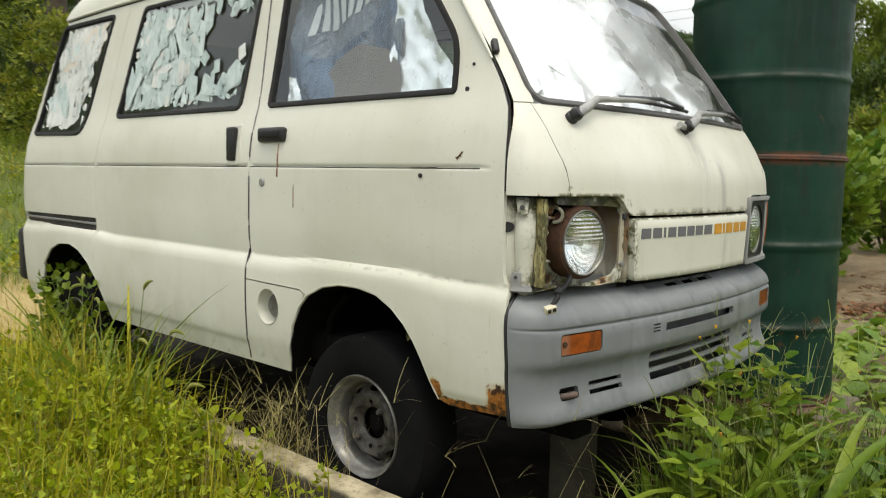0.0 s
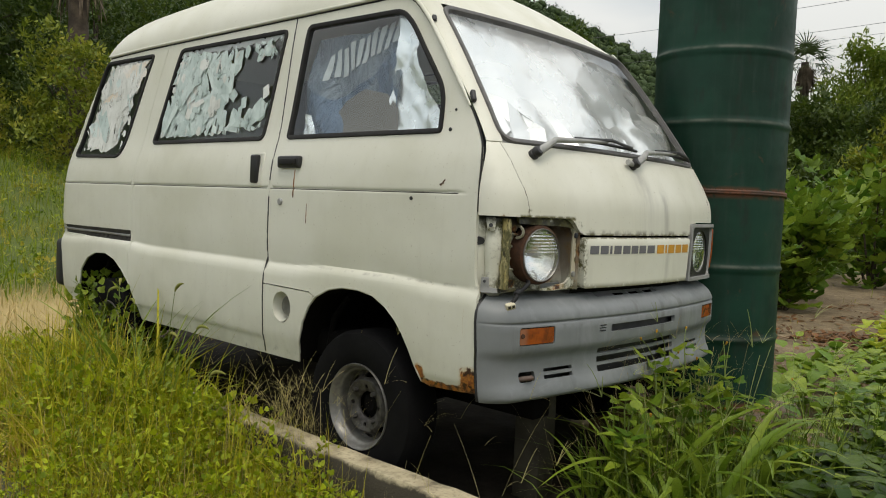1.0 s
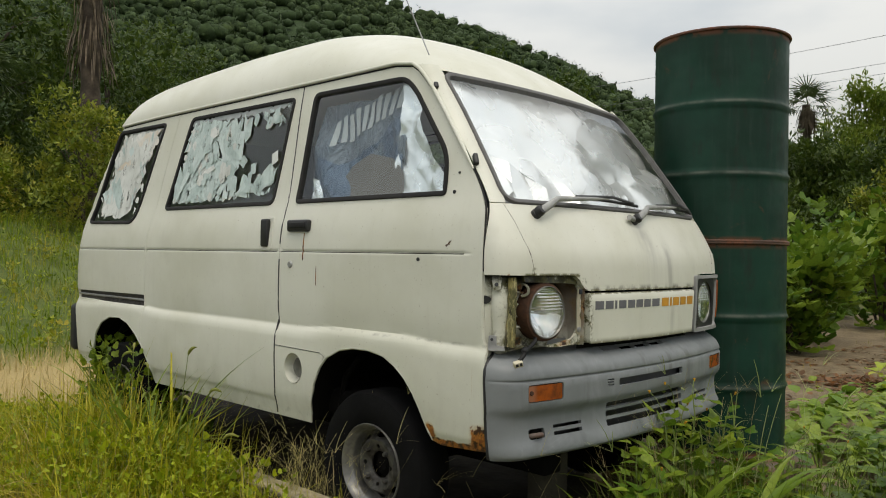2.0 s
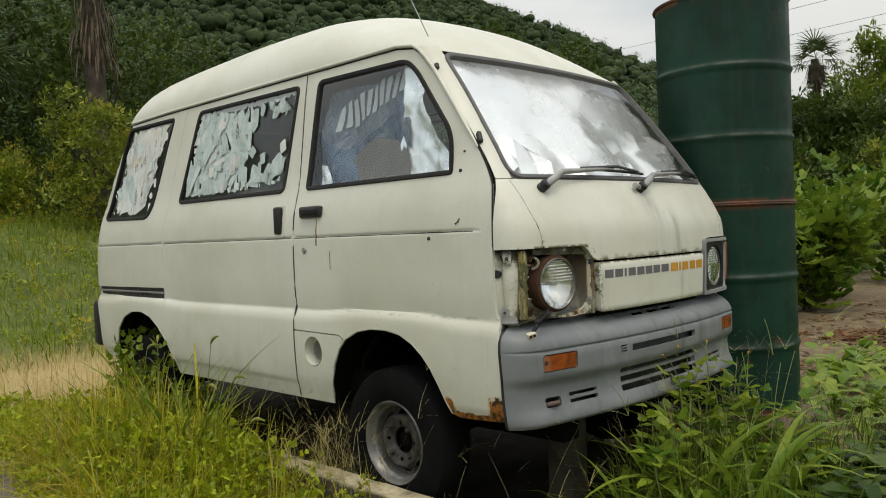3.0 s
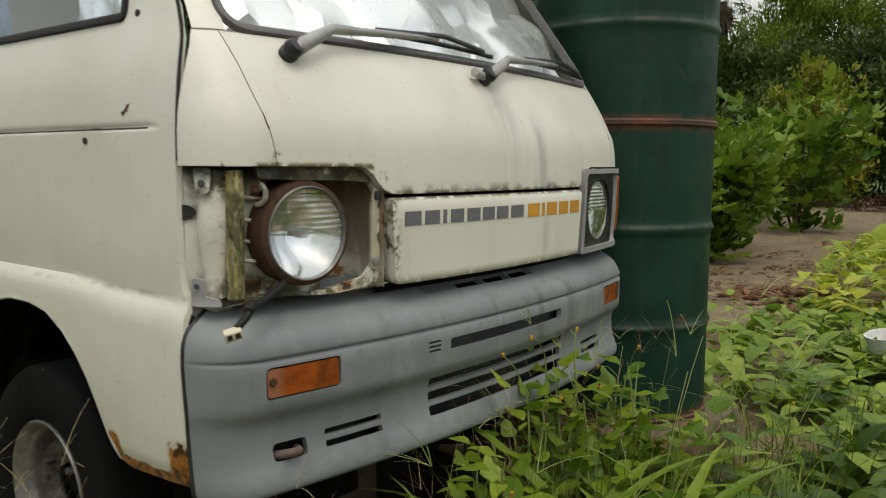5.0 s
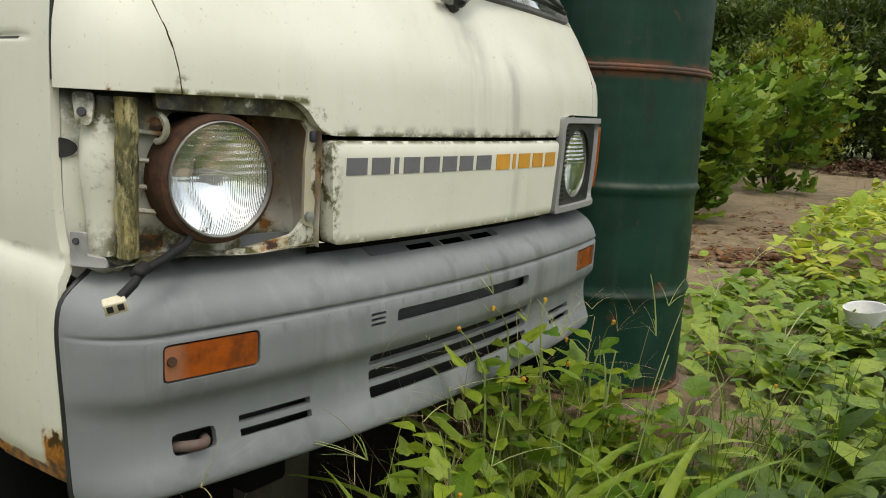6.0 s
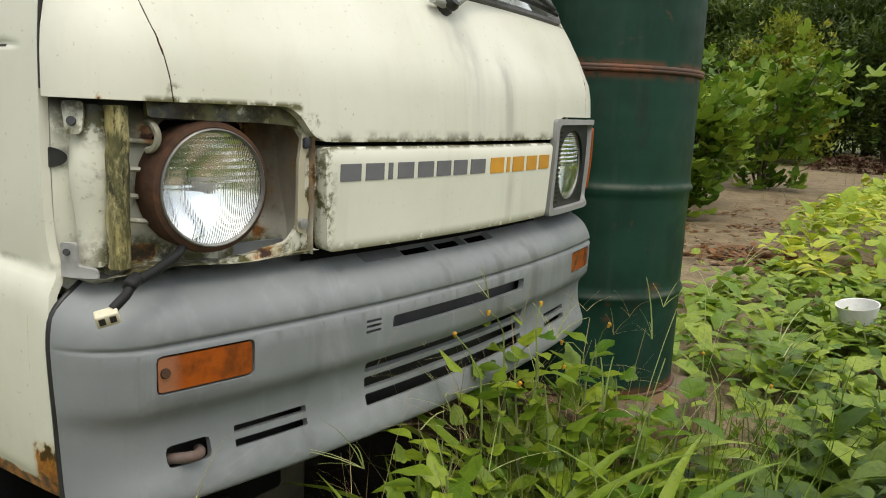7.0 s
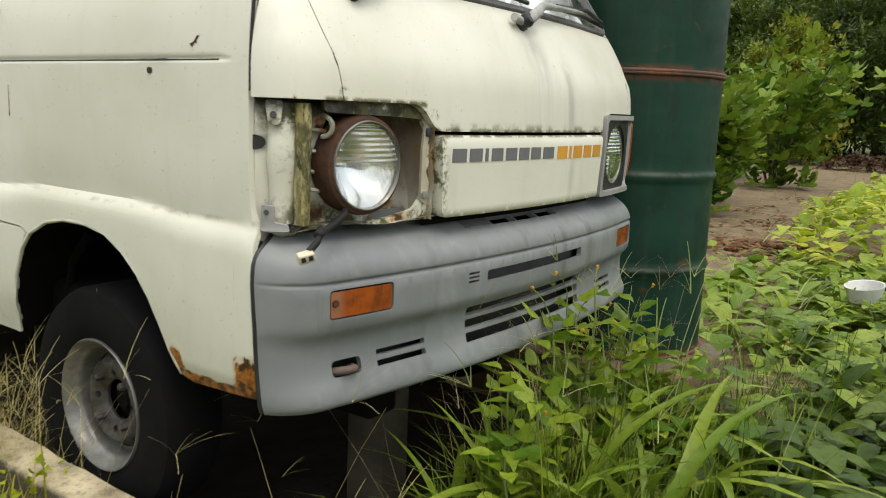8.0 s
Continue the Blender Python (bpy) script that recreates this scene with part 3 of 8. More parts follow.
def panel(name, outline, holes, place, material, step=(0.04, 0.04), rows=(), flange=0.012, off=0.0, sharp=None, flip=False, dense=0.0):
    """A sheet cut out of a curved surface: outline and holes in the surface's own two coordinates, a folded edge all round."""
    e = min(step)
    loops = [split_edges(list(p), e * 1.2) for p in [outline, *holes]]
    pts, edges = [], []
    for lp in loops:
        n0 = len(pts)
        pts += lp
        edges += [(n0 + i, n0 + (i + 1) % len(lp)) for i in range(len(lp))]
    xs, ys = [p[0] for p in loops[0]], [p[1] for p in loops[0]]
    gx = np.arange(min(xs) + step[0] / 2, max(xs), step[0])
    gy = sorted(set(np.round(np.concatenate([np.arange(min(ys) + step[1] / 2, max(ys), step[1]), [r for r in rows if min(ys) < r < max(ys)]]), 5)))
    for x in gx:
        for y in gy:
            if inside(x, y, loops[0]) and not any(inside(x, y, h) for h in loops[1:]) and not any(near_poly(x, y, lp, e * 0.3) for lp in loops):
                pts.append((x, y))
    for y in (rows if dense else ()):
        for x in np.arange(min(xs) + dense, max(xs), dense):
            if inside(x, y, loops[0]) and not any(inside(x, y, h) for h in loops[1:]) and not any(near_poly(x, y, lp, e * 0.3) for lp in loops):
                pts.append((x, y))
    v2, _, tris, *_ = delaunay_2d_cdt([Vector(p) for p in pts], edges, [], 0, 1e-6)
    keep = []
    for f in tris:
        cx, cy = sum(v2[i].x for i in f) / 3, sum(v2[i].y for i in f) / 3
        if inside(cx, cy, loops[0]) and not any(inside(cx, cy, h) for h in loops[1:]):
            keep.append(tuple(f))
    verts = [place(v.x, v.y, off) for v in v2]
    count = {}
    for f in keep:
        for a, b in zip(f, f[1:] + f[:1]):
            count[(a, b)] = count.get((a, b), 0) + 1
    faces = [f[::-1] if flip else f for f in keep]
    if flange:
        inner = {}
        for (a, b) in list(count):
            if (b, a) not in count:
                for i in (a, b):
                    if i not in inner:
                        inner[i] = len(verts)
                        verts.append(place(v2[i].x, v2[i].y, off - flange))
                q = (b, a, inner[a], inner[b])
                faces.append(q[::-1] if flip else q)
    return mesh(name, verts, faces, material, True, sharp or 40)


def ring(name, outline, width, place, material, proud=0.008, off=0.0, flip=False):
    """A rounded strip of rubber along a closed outline, lying inside it."""
    loops = [(outline, -0.004), (shrunk(outline, width * 0.15), proud * 0.8), (shrunk(outline, width * 0.5), proud), (shrunk(outline, width * 0.85), proud * 0.6), (shrunk(outline, width), -0.012)]
    n = len(outline)
    verts, faces = [], []
    for lp, o in loops:
        verts += [place(x, y, off + o) for x, y in lp]
    for j in range(len(loops) - 1):
        for i in range(n):
            a, b = j * n + i, j * n + (i + 1) % n
            q = (a, b, b + n, a + n)
            faces.append(q[::-1] if flip else q)
    return mesh(name, verts, faces, material, True, 50)


# ---- the van's body, x forwards, y to its left ----
WIDTH = curve([(0.30, 0.672), (0.36, 0.690), (0.405, 0.697), (0.425, 0.7045), (0.45, 0.7065), (0.60, 0.712), (0.65, 0.7105), (0.672, 0.706), (0.688, 0.697), (0.697, 0.6905), (0.712, 0.6925), (0.80, 0.698), (0.95, 0.697), (1.05, 0.689), (1.12, 0.672), (1.18, 0.656), (1.30, 0.638), (1.50, 0.611), (1.64, 0.588)])
NOSE = curve([(0.30, -0.080), (0.60, -0.072), (0.70, -0.070), (0.86, -0.066), (0.93, -0.069), (0.975, -0.074), (0.992, -0.080), (1.01, -0.089), (1.07, -0.118), (1.13, -0.158), (1.2, -0.205), (1.3, -0.277), (1.45, -0.390), (1.58, -0.500), (1.64, -0.555)])
ROUND = curve([(0.3, 0.075), (1.05, 0.075), (1.2, 0.045), (1.7, 0.04)])
TAIL = curve([(0.3, -3.17), (0.5, -3.20), (0.8, -3.235), (1.1, -3.20), (1.3, -3.12), (1.5, -2.99), (1.66, -2.88)])
BOW = 0.15


def corner_end(z):
    """How far round from the middle of the nose the side begins, and its x there."""
    w, r = WIDTH(z), ROUND(z)
    return w - r + r * math.pi / 2, NOSE(z) - BOW * w * w - r


def along(x, z):
    t, xs = corner_end(z)
    return t + xs - x


def side_width(x, z):
    """The half width, with the groove, the flares over the wheels and the drawn-in tail."""
    lift = 0.03 * (math.exp(-((x + 0.72) / 0.27) ** 4) + math.exp(-((x + 2.58) / 0.3) ** 4)) if 0.45 < z < 0.78 else 0
    w = WIDTH(z - lift * math.exp(-((z - 0.66) / 0.06) ** 2))
    if -3.3 < x < -0.262:
        w -= 0.004 * math.exp(-((z - 0.973) / 0.004) ** 2)
    d = max(0.0, (TAIL(z) + 0.10) - x)
    return w - 5.0 * max(0.0, x + 0.215) ** 2 - (0.1 - math.sqrt(max(0.01 - d * d, 0)) if d > 0 else 0) - 0.02 * max(0, (-2.3 - x)) ** 2


def raw_body(t, z, s):
    w, r = WIDTH(z), ROUND(z)
    end, xs = corner_end(z)
    a = abs(t)
    if a <= w - r:
        return Vector((NOSE(z) - BOW * a * a, s * t, z))
    if a <= end:
        h = (a - (w - r)) / r
        y = w - r + r * math.sin(h)
        return Vector((NOSE(z) - BOW * y * y - r * (1 - math.cos(h)), s * math.copysign(y, t), z))
    x = xs - (a - end)
    return Vector((x, s * math.copysign(side_width(x, z), t), z))


def shell(raw, s):
    def place(a, b, off=0.0):
        p = raw(a, b, s)
        if not off:
            return p
        e = 0.002
        u, v = raw(a + e, b, s) - raw(a - e, b, s), raw(a, b + e, s) - raw(a, b - e, s)
        n = u.cross(v).normalized() * s
        return p + n * off

    return place


def raw_side(x, z, s):
    return Vector((x, s * side_width(x, z), z))


NOSE_MAP = shell(raw_body, 1)


def side_map(s):
    """The side in x and z: s -1 the right side, 1 the left."""
    def place(x, z, off=0.0):
        p = raw_side(x, z, s)
        if not off:
            return p
        e = 0.003
        n = (raw_side(x + e, z, s) - raw_side(x - e, z, s)).cross(raw_side(x, z + e, s) - raw_side(x, z - e, s)).normalized()
        return p + n * (off if n.y * s > 0 else -off)

    return place


def nose_map(t, z, off=0.0):
    p = raw_body(t, z, 1)
    if not off:
        return p
    e = 0.002
    n = (raw_body(t + e, z, 1) - raw_body(t - e, z, 1)).cross(raw_body(t, z + e, 1) - raw_body(t, z - e, 1)).normalized()
    return p + n * off


ARCH_F = [(-1.042, 0.352), (-1.030, 0.42), (-1.006, 0.499), (-0.970, 0.562), (-0.931, 0.601), (-0.86, 0.634), (-0.789, 0.647), (-0.71, 0.648), (-0.636, 0.637), (-0.575, 0.608), (-0.53, 0.573), (-0.494, 0.532), (-0.466, 0.489), (-0.438, 0.44), (-0.416, 0.396)]
ARCH_R = [(-2.940, 0.350), (-2.90, 0.45), (-2.865, 0.536), (-2.79, 0.598), (-2.695, 0.630), (-2.58, 0.636), (-2.483, 0.613), (-2.40, 0.568), (-2.336, 0.515), (-2.27, 0.44), (-2.225, 0.350)]
DOOR_WIN = rounded([(-1.190, 1.154), (-0.408, 1.154), (-0.418, 1.288), (-0.598, 1.520), (-0.66, 1.570), (-1.160, 1.576)], [0.02, 0.015, 0.05, 0.08, 0.06, 0.03])
MID_WIN = rounded([(-2.222, 1.157), (-1.342, 1.154), (-1.285, 1.577), (-2.087, 1.583)], 0.03)
REAR_WIN = rounded([(-3.06, 1.108), (-2.515, 1.098), (-2.335, 1.586), (-2.855, 1.592)], [0.04, 0.06, 0.03, 0.04])
SIDE_ROWS = (0.398, 0.408, 0.416, 0.424, 0.432, 0.645, 0.655, 0.665, 0.675, 0.685, 0.692, 0.698, 0.704, 0.71, 0.961, 0.966, 0.9695, 0.973, 0.9765, 0.98, 0.985)

van = thing("van", "old ivory-white kei van with an open headlight bay", "van", (-1.6, 0, 0))


def edge_top(x):
    return 1.622 - 0.012 * max(0, (-2.4 - x))


def pillar_edge(z):
    """The x of the door's front edge."""
    return curve([(0.36, -0.190), (0.6, -0.199), (0.685, -0.203), (0.72, -0.223), (0.9, -0.223), (1.05, -0.226), (1.11, -0.236), (1.163, -0.265), (1.25, -0.325), (1.35, -0.400), (1.45, -0.475), (1.546, -0.560), (1.60, -0.63), (1.615, -0.70)])(z)


GROOVE = plain("groove_line_tone", (0.085, 0.08, 0.065), 0.9, vary=0.6, coarse=12)


def body_side(s):
    """Doors, quarter panel, window rubbers and glass of one side."""
    place, flip = side_map(s), s > 0
    right = s < 0
    front_edge = [(pillar_edge(z), z) for z in (0.405, 0.47, 0.55, 0.62, 0.67, 0.69, 0.70, 0.71, 0.73, 0.8, 0.9, 0.98, 1.05, 1.11, 1.16, 1.20, 1.25, 1.30, 1.35, 1.40, 1.45, 1.5, 1.55, 1.585, 1.60, 1.612)]
    door = [(-1.2415, 1.62), (-1.2415, 0.619), (-0.962, 0.614), (-0.940, 0.603)] + ARCH_F[4:] + [(-0.38, 0.387), (-0.28, 0.392), (-0.20, 0.397)] + front_edge + [(-0.78, 1.6195), (-1.0, 1.62)]
    dm = part("front_door", panel("front_door", door, [DOOR_WIN], place, DOOR_PAINT if right else PAINT, (0.04, 0.035), SIDE_ROWS, flip=flip), van, "ivory front door, rust along its lower front edge" if right else "")
    fuel_hole = [(-1.1235 + 0.054 * math.cos(a), 0.542 + 0.056 * math.sin(a)) for a in np.linspace(0, 2 * math.pi, 33)[:-1]]
    fp = [(-1.2415, 0.352), (-1.2415, 0.615), (-0.964, 0.610), (-0.944, 0.599), (-0.970, 0.562), (-1.006, 0.499), (-1.030, 0.42), (-1.042, 0.352)]
    fm = part("filler_panel", panel("filler_panel", fp, [fuel_hole] if right else [], place, PAINT, (0.03, 0.03), flip=flip), van)
    if right:
        c0 = place(-1.1235, 0.544)
        m = Matrix.Translation(c0 + Vector((0, 0.03, 0))) @ pose(0, 0, 0, 90, 0, 0)
        part("filler_recess", lathe("filler_recess", [(0.002, -0.018), (0.044, -0.018), (0.050, -0.010), (0.0555, 0.03)], m, PAINT), fm)
        part("filler_cap", lathe("filler_cap", [(0.0, 0.012), (0.03, 0.012), (0.037, 0.006), (0.038, -0.018)], m @ Matrix.Translation((0.008, 0, 0)), RIM_STEEL), fm, "dull steel filler cap")
    slide = [(-1.2445, 1.62), (-1.2445, 0.352), (-2.225, 0.352)] + ARCH_R[:-1][::-1][:2] + [(-2.336, 0.53), (-2.336, 0.7), (-2.336, 1.0), (-2.29, 1.3), (-2.21, 1.621)]
    part("sliding_door", panel("sliding_door", slide, [MID_WIN], place, PAINT, (0.05, 0.04), SIDE_ROWS, flip=flip), van)
    tail = [(TAIL(z) + 0.012, z) for z in (1.63, 1.55, 1.45, 1.35, 1.2, 1.1, 0.95, 0.8, 0.65, 0.5, 0.4, 0.36)]
    quarter = [(-2.2125, 1.621), (-2.2925, 1.3), (-2.3385, 1.0), (-2.3385, 0.7), (-2.3385, 0.53), (-2.40, 0.568), (-2.483, 0.613), (-2.58, 0.636), (-2.695, 0.630), (-2.79, 0.598), (-2.865, 0.536), (-2.90, 0.45), (-2.937, 0.36)]
    quarter += tail[::-1]
    slot = rounded([(-3.185, 0.706), (-2.345, 0.704), (-2.345, 0.756), (-3.185, 0.750)], 0.004, 2)
    qm = part("quarter_panel", panel("quarter_panel", quarter, [REAR_WIN, slot], place, PAINT, (0.04, 0.04), SIDE_ROWS, flip=flip), van)
    rail = panel("door_rail", slot, [], place, plain("grimy_rail_steel", (0.085, 0.075, 0.062), 0.7, vary=0.6, second=(0.03, 0.028, 0.025)), (0.05, 0.01), flange=0, off=-0.014, flip=flip)
    part("door_rail", rail, qm, "dark sliding-door rail")
    part("rail_lip", tube("rail_lip", [place(x, 0.729, -0.008) for x in np.linspace(-3.17, -2.36, 12)], 0.006, ALLOY, 6), qm)
    for name, win in (("front_door_window", DOOR_WIN), ("sliding_door_window", MID_WIN), ("quarter_window", REAR_WIN)):
        wnd = part(name, ring(name, split_edges(shrunk(win, -0.004), 0.05), 0.020, place, RUBBER, 0.007, flip=flip), van, "black rubber window seal")
        pane = part("pane", panel("pane", shrunk(win, 0.014), [], place, GLASS, (0.06, 0.06), flange=0, off=-0.004, flip=flip), wnd, "dusty window glass")
        pane.visible_shadow = False
    drip = [place(x, 1.624 - 0.012 * max(0, (-2.4 - x)), 0.004) for x in np.linspace(-2.87, -0.72, 40)]
    drip += [side_map(s)(pillar_edge(z) - 0.002, z + 0.01, 0.004) for z in (1.60, 1.58, 1.55, 1.5, 1.4, 1.3, 1.22)]
    part("drip_rail", tube("drip_rail", drip, [0.007] * (len(drip) - 1) + [0.003], PAINT, 8), van)
    # dark strip added as the gutter's shade
    part("drip_shadow_gap", tube("drip_shadow_gap", [p + Vector((0, -s * 0.003, -0.009)) for p in drip[:-1]], 0.004, RUBBER, 6), van, "dark strip standing for the shade under the rain gutter")
    part("door_gap", tube("door_gap", [place(-1.243, z, -0.004) for z in np.linspace(0.36, 1.615, 40)], 0.0058, BLACK, 4), van, "dark gap between the doors")
    part("belt_groove", tube("belt_groove", [place(x, 0.9712 - 0.0007, 0.0) for x in np.linspace(-3.18, -0.30, 50)], 0.0021, GROOVE, 4), van, "dark line along the belt groove")
    part("door_edge_gap", tube("door_edge_gap", [place(pillar_edge(z) + 0.0035, z, -0.002) for z in np.linspace(0.92, 1.60, 40)], 0.0028, RUBBER, 4), van, "dark gap along the door's front edge")
    part("sill_flange", tube("sill_flange", [place(x, 0.35, -0.02) for x in np.linspace(-2.21, -1.05, 12)], 0.009, DARK, 6), van)
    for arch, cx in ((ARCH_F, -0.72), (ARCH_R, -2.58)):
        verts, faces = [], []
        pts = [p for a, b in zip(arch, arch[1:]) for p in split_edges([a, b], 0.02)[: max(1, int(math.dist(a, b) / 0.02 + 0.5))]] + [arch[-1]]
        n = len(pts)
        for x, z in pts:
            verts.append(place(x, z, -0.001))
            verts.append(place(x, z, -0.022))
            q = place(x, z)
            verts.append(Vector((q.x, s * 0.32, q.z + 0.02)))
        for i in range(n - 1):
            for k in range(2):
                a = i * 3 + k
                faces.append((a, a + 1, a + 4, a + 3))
        part("wheel_housing", mesh("wheel_housing", verts, faces, DARK, True, 40), van, "wheel housing coloured near-black for its shade")
        if s < 0:
            part("arch_lip", tube("arch_lip", [place(x, z, -0.004) for x, z in pts], 0.005, PAINT, 6), van)
    if right:
        # pull handle of the front door, its lock, and the recessed handle of the sliding door
        h = part("door_handle", box("door_handle", (0.128, 0.026, 0.044), Matrix.Translation(place(-1.126, 1.066, 0.006)), BLACK, 0.009, 3), dm, "black pull handle")
        part("handle_flap", box("handle_flap", (0.10, 0.012, 0.022), Matrix.Translation(place(-1.123, 1.064, 0.020)), RUBBER, 0.004), h)
        part("door_lock", lathe("door_lock", [(0, 0.006), (0.010, 0.006), (0.013, 0.003), (0.0135, -0.004)], Matrix.Translation(place(-1.170, 0.923)) @ pose(0, 0, 0, 90, 0, 0), ALLOY, 20), dm, "round key lock")
        hs = part("sliding_door_handle", box("sliding_door_handle", (0.042, 0.024, 0.108), Matrix.Translation(place(-1.342, 1.042, 0.004)), BLACK, 0.008, 3), van, "black recessed sliding-door handle")
        part("handle_surround", ring("handle_surround", split_edges(rounded([(-1.384, 0.972), (-1.296, 0.972), (-1.296, 1.108), (-1.384, 1.108)], 0.02), 0.03), 0.014, place, PAINT, 0.003, flip=flip), hs)
        for x, z, r in ((-0.372, 1.162, 0.006), (-0.362, 1.222, 0.004), (-0.49, 0.952, 0.006)):
            part("screw_hole", lathe("screw_hole", [(0, 0.0035), (r, 0.003), (r, -0.003)], Matrix.Translation(place(x, z)) @ pose(0, 0, 0, 90, 0, 0), BLACK, 10), dm)
        part("paint_chip", mesh("paint_chip", [place(-0.363 + a, 1.003 + b, 0.0012) for a, b in ((-0.014, -0.006), (-0.004, -0.003), (0.006, 0.008), (0.012, 0.007), (0.004, -0.001), (0.008, -0.006), (0, -0.004), (-0.006, -0.012))], [tuple(range(8))], RUSTY, False), dm, "rusty paint chip")
        part("paint_chip", mesh("paint_chip", [place(-0.53 + a, 0.972 + b, 0.005) for a, b in ((0, -0.002), (0.09, -0.003), (0.10, 0), (0.06, 0.0025), (0, 0.001))], [tuple(range(5))], RUBBER, False), dm)
        for z, sc in ((1.258, 1.0), (1.518, 0.6)):
            t0 = along(pillar_edge(z), z) - 0.016
            q = nose_map(-t0, z, 0.006)
            part("mirror_plug", box("mirror_plug", (0.018 * sc, 0.016, 0.04 * sc), Matrix.Translation(q) @ pose(0, 0, 0, 0, -30, -30), BLACK, 0.005), van, "black plug where the mirror sat")


body_side(-1)
body_side(1)


# nose: corner panels, bonnet panel, garnish
def hood_seam(z):
    return curve([(0.9, 0.582), (0.92, 0.583), (1.03, 0.605), (1.14, 0.622)])(z)


for s in (-1, 1):
    zs = np.linspace(0.911, 1.124, 9)
    outer = [(along(pillar_edge(z) + 0.006, z), z) for z in zs]
    inner = [(hood_seam(z) + 0.0018, z) for z in zs]
    poly = inner + outer[::-1]
    poly = [(s * t, z) for t, z in poly]
    part("front_corner_panel", panel("front_corner_panel", poly, [], nose_map, HOOD_PAINT, (0.025, 0.03), flip=True if s < 0 else False), van)
    zs = np.linspace(1.127, 1.605, 22)
    ws_edge = curve([(1.12, 0.622), (1.2, 0.608), (1.4, 0.580), (1.58, 0.556), (1.62, 0.55)])
    poly = [(ws_edge(z) - 0.012, z) for z in zs] + [(along(pillar_edge(z) + 0.007, z), z) for z in zs[::-1]]
    part("windscreen_pillar", panel("windscreen_pillar", [(s * t, z) for t, z in poly], [], nose_map, PAINT, (0.02, 0.03), flip=s < 0), van)
zs = list(np.linspace(0.913, 1.124, 8))
low = rounded([(-0.582, 0.911), (-0.402, 0.911), (-0.366, 0.862), (0.366, 0.862), (0.402, 0.911), (0.582, 0.911)], [0, 0.03, 0.03, 0.03, 0.03, 0])
hood = [(-hood_seam(z), z) for z in zs[::-1]] + low + [(hood_seam(z), z) for z in zs]
part("bonnet_panel", panel("bonnet_panel", hood, [], nose_map, HOOD_PAINT, (0.05, 0.03), (0.866, 0.871, 0.876), flange=0.02), van, "ivory front panel with grey run-down streaks")
for s in (-1, 1):
    part("bonnet_seam", tube("bonnet_seam", [nose_map(s * (hood_seam(z) + 0.001), z, -0.002) for z in np.linspace(0.916, 1.125, 12)], 0.0022, RUSTY, 4), van)
gar = rounded([(-0.344, 0.698), (0.334, 0.698), (0.346, 0.855), (-0.356, 0.855)], 0.012)
gm = part("front_garnish", panel("front_garnish", gar, [], lambda t, z, off=0: nose_map(t, z, off + 0.008 - 0.006 * max(0, (z - 0.843) / 0.012) ** 2), PANEL_PAINT, (0.05, 0.02), (0.848, 0.8515), flange=0.03, dense=0.024), van, "ivory front garnish, mossy along its lower edge")
part("garnish_shadow_plate", panel("garnish_shadow_plate", [(-0.365, 0.68), (0.365, 0.68), (0.365, 0.90), (-0.365, 0.90)], [], nose_map, DARK, (0.1, 0.05), flange=0, off=-0.03), van)
# plain bars in place of the maker's lettering
bars = [(-0.326, -0.284), (-0.274, -0.234), (-0.224, -0.214), (-0.202, -0.163), (-0.152, -0.111), (-0.102, -0.062), (-0.053, -0.012), (0.0, 0.049)]
for a, b in bars:
    part("grey_mark", panel("grey_mark", [(a, 0.804), (b, 0.804), (b, 0.830), (a, 0.830)], [], nose_map, LETTER_GREY, (0.03, 0.03), flange=0.001, off=0.0092), gm, "plain grey bar of the maker's mark")
for a, b in [(0.068, 0.118), (0.130, 0.142), (0.154, 0.202), (0.215, 0.262), (0.275, 0.326)]:
    part("orange_mark", panel("orange_mark", [(a, 0.802), (b, 0.802), (b, 0.831), (a, 0.831)], [], nose_map, LETTER_ORANGE, (0.03, 0.03), flange=0.001, off=0.0092), gm, "plain orange bar of the model mark")

# windscreen
WS = rounded([(-0.618, 1.124), (0.618, 1.124), (0.556, 1.580), (-0.556, 1.580)], [0.06, 0.06, 0.05, 0.05], 6)
wsr = part("windscreen", ring("windscreen", split_edges(WS, 0.05), 0.017, nose_map, plain("grey_perished_rubber", (0.085, 0.083, 0.084), 0.6, second=(0.14, 0.135, 0.13)), 0.008), van, "grey-black rubber windscreen seal")
ws_glass = part("pane", panel("pane", shrunk(WS, 0.015), [], nose_map, SCREEN, (0.06, 0.05), flange=0, off=-0.004), wsr, "clear windscreen glass")
ws_glass.visible_shadow = False

# roof
CROWN = curve([(0.0, 0.0), (0.006, 0.10), (0.02, 0.18), (0.05, 0.236), (0.12, 0.268), (0.28, 0.290), (0.45, 0.302), (0.62, 0.298), (0.74, 0.264), (0.85, 0.188), (0.93, 0.104), (0.98, 0.037), (1.0, 0.0)])


def roof_point(u, v):
    y = 0.592 * math.sin(v * math.pi / 2) if abs(v) < 1 else math.copysign(0.592, v)
    x0 = -2.95 + 0.10 * (abs(y) / 0.592) ** 3
    x1 = NOSE(1.588) - BOW * y * y - 0.05 * max(0, (abs(y) - 0.52) / 0.072) ** 2
    base = 1.622 - 0.036 * max(0, (u - 0.85) / 0.15) ** 2
    a = abs(y) / 0.592
    return Vector((x0 + (x1 - x0) * u, y, base + CROWN(u) * max(0, 1 - a**2.8) ** 0.55))


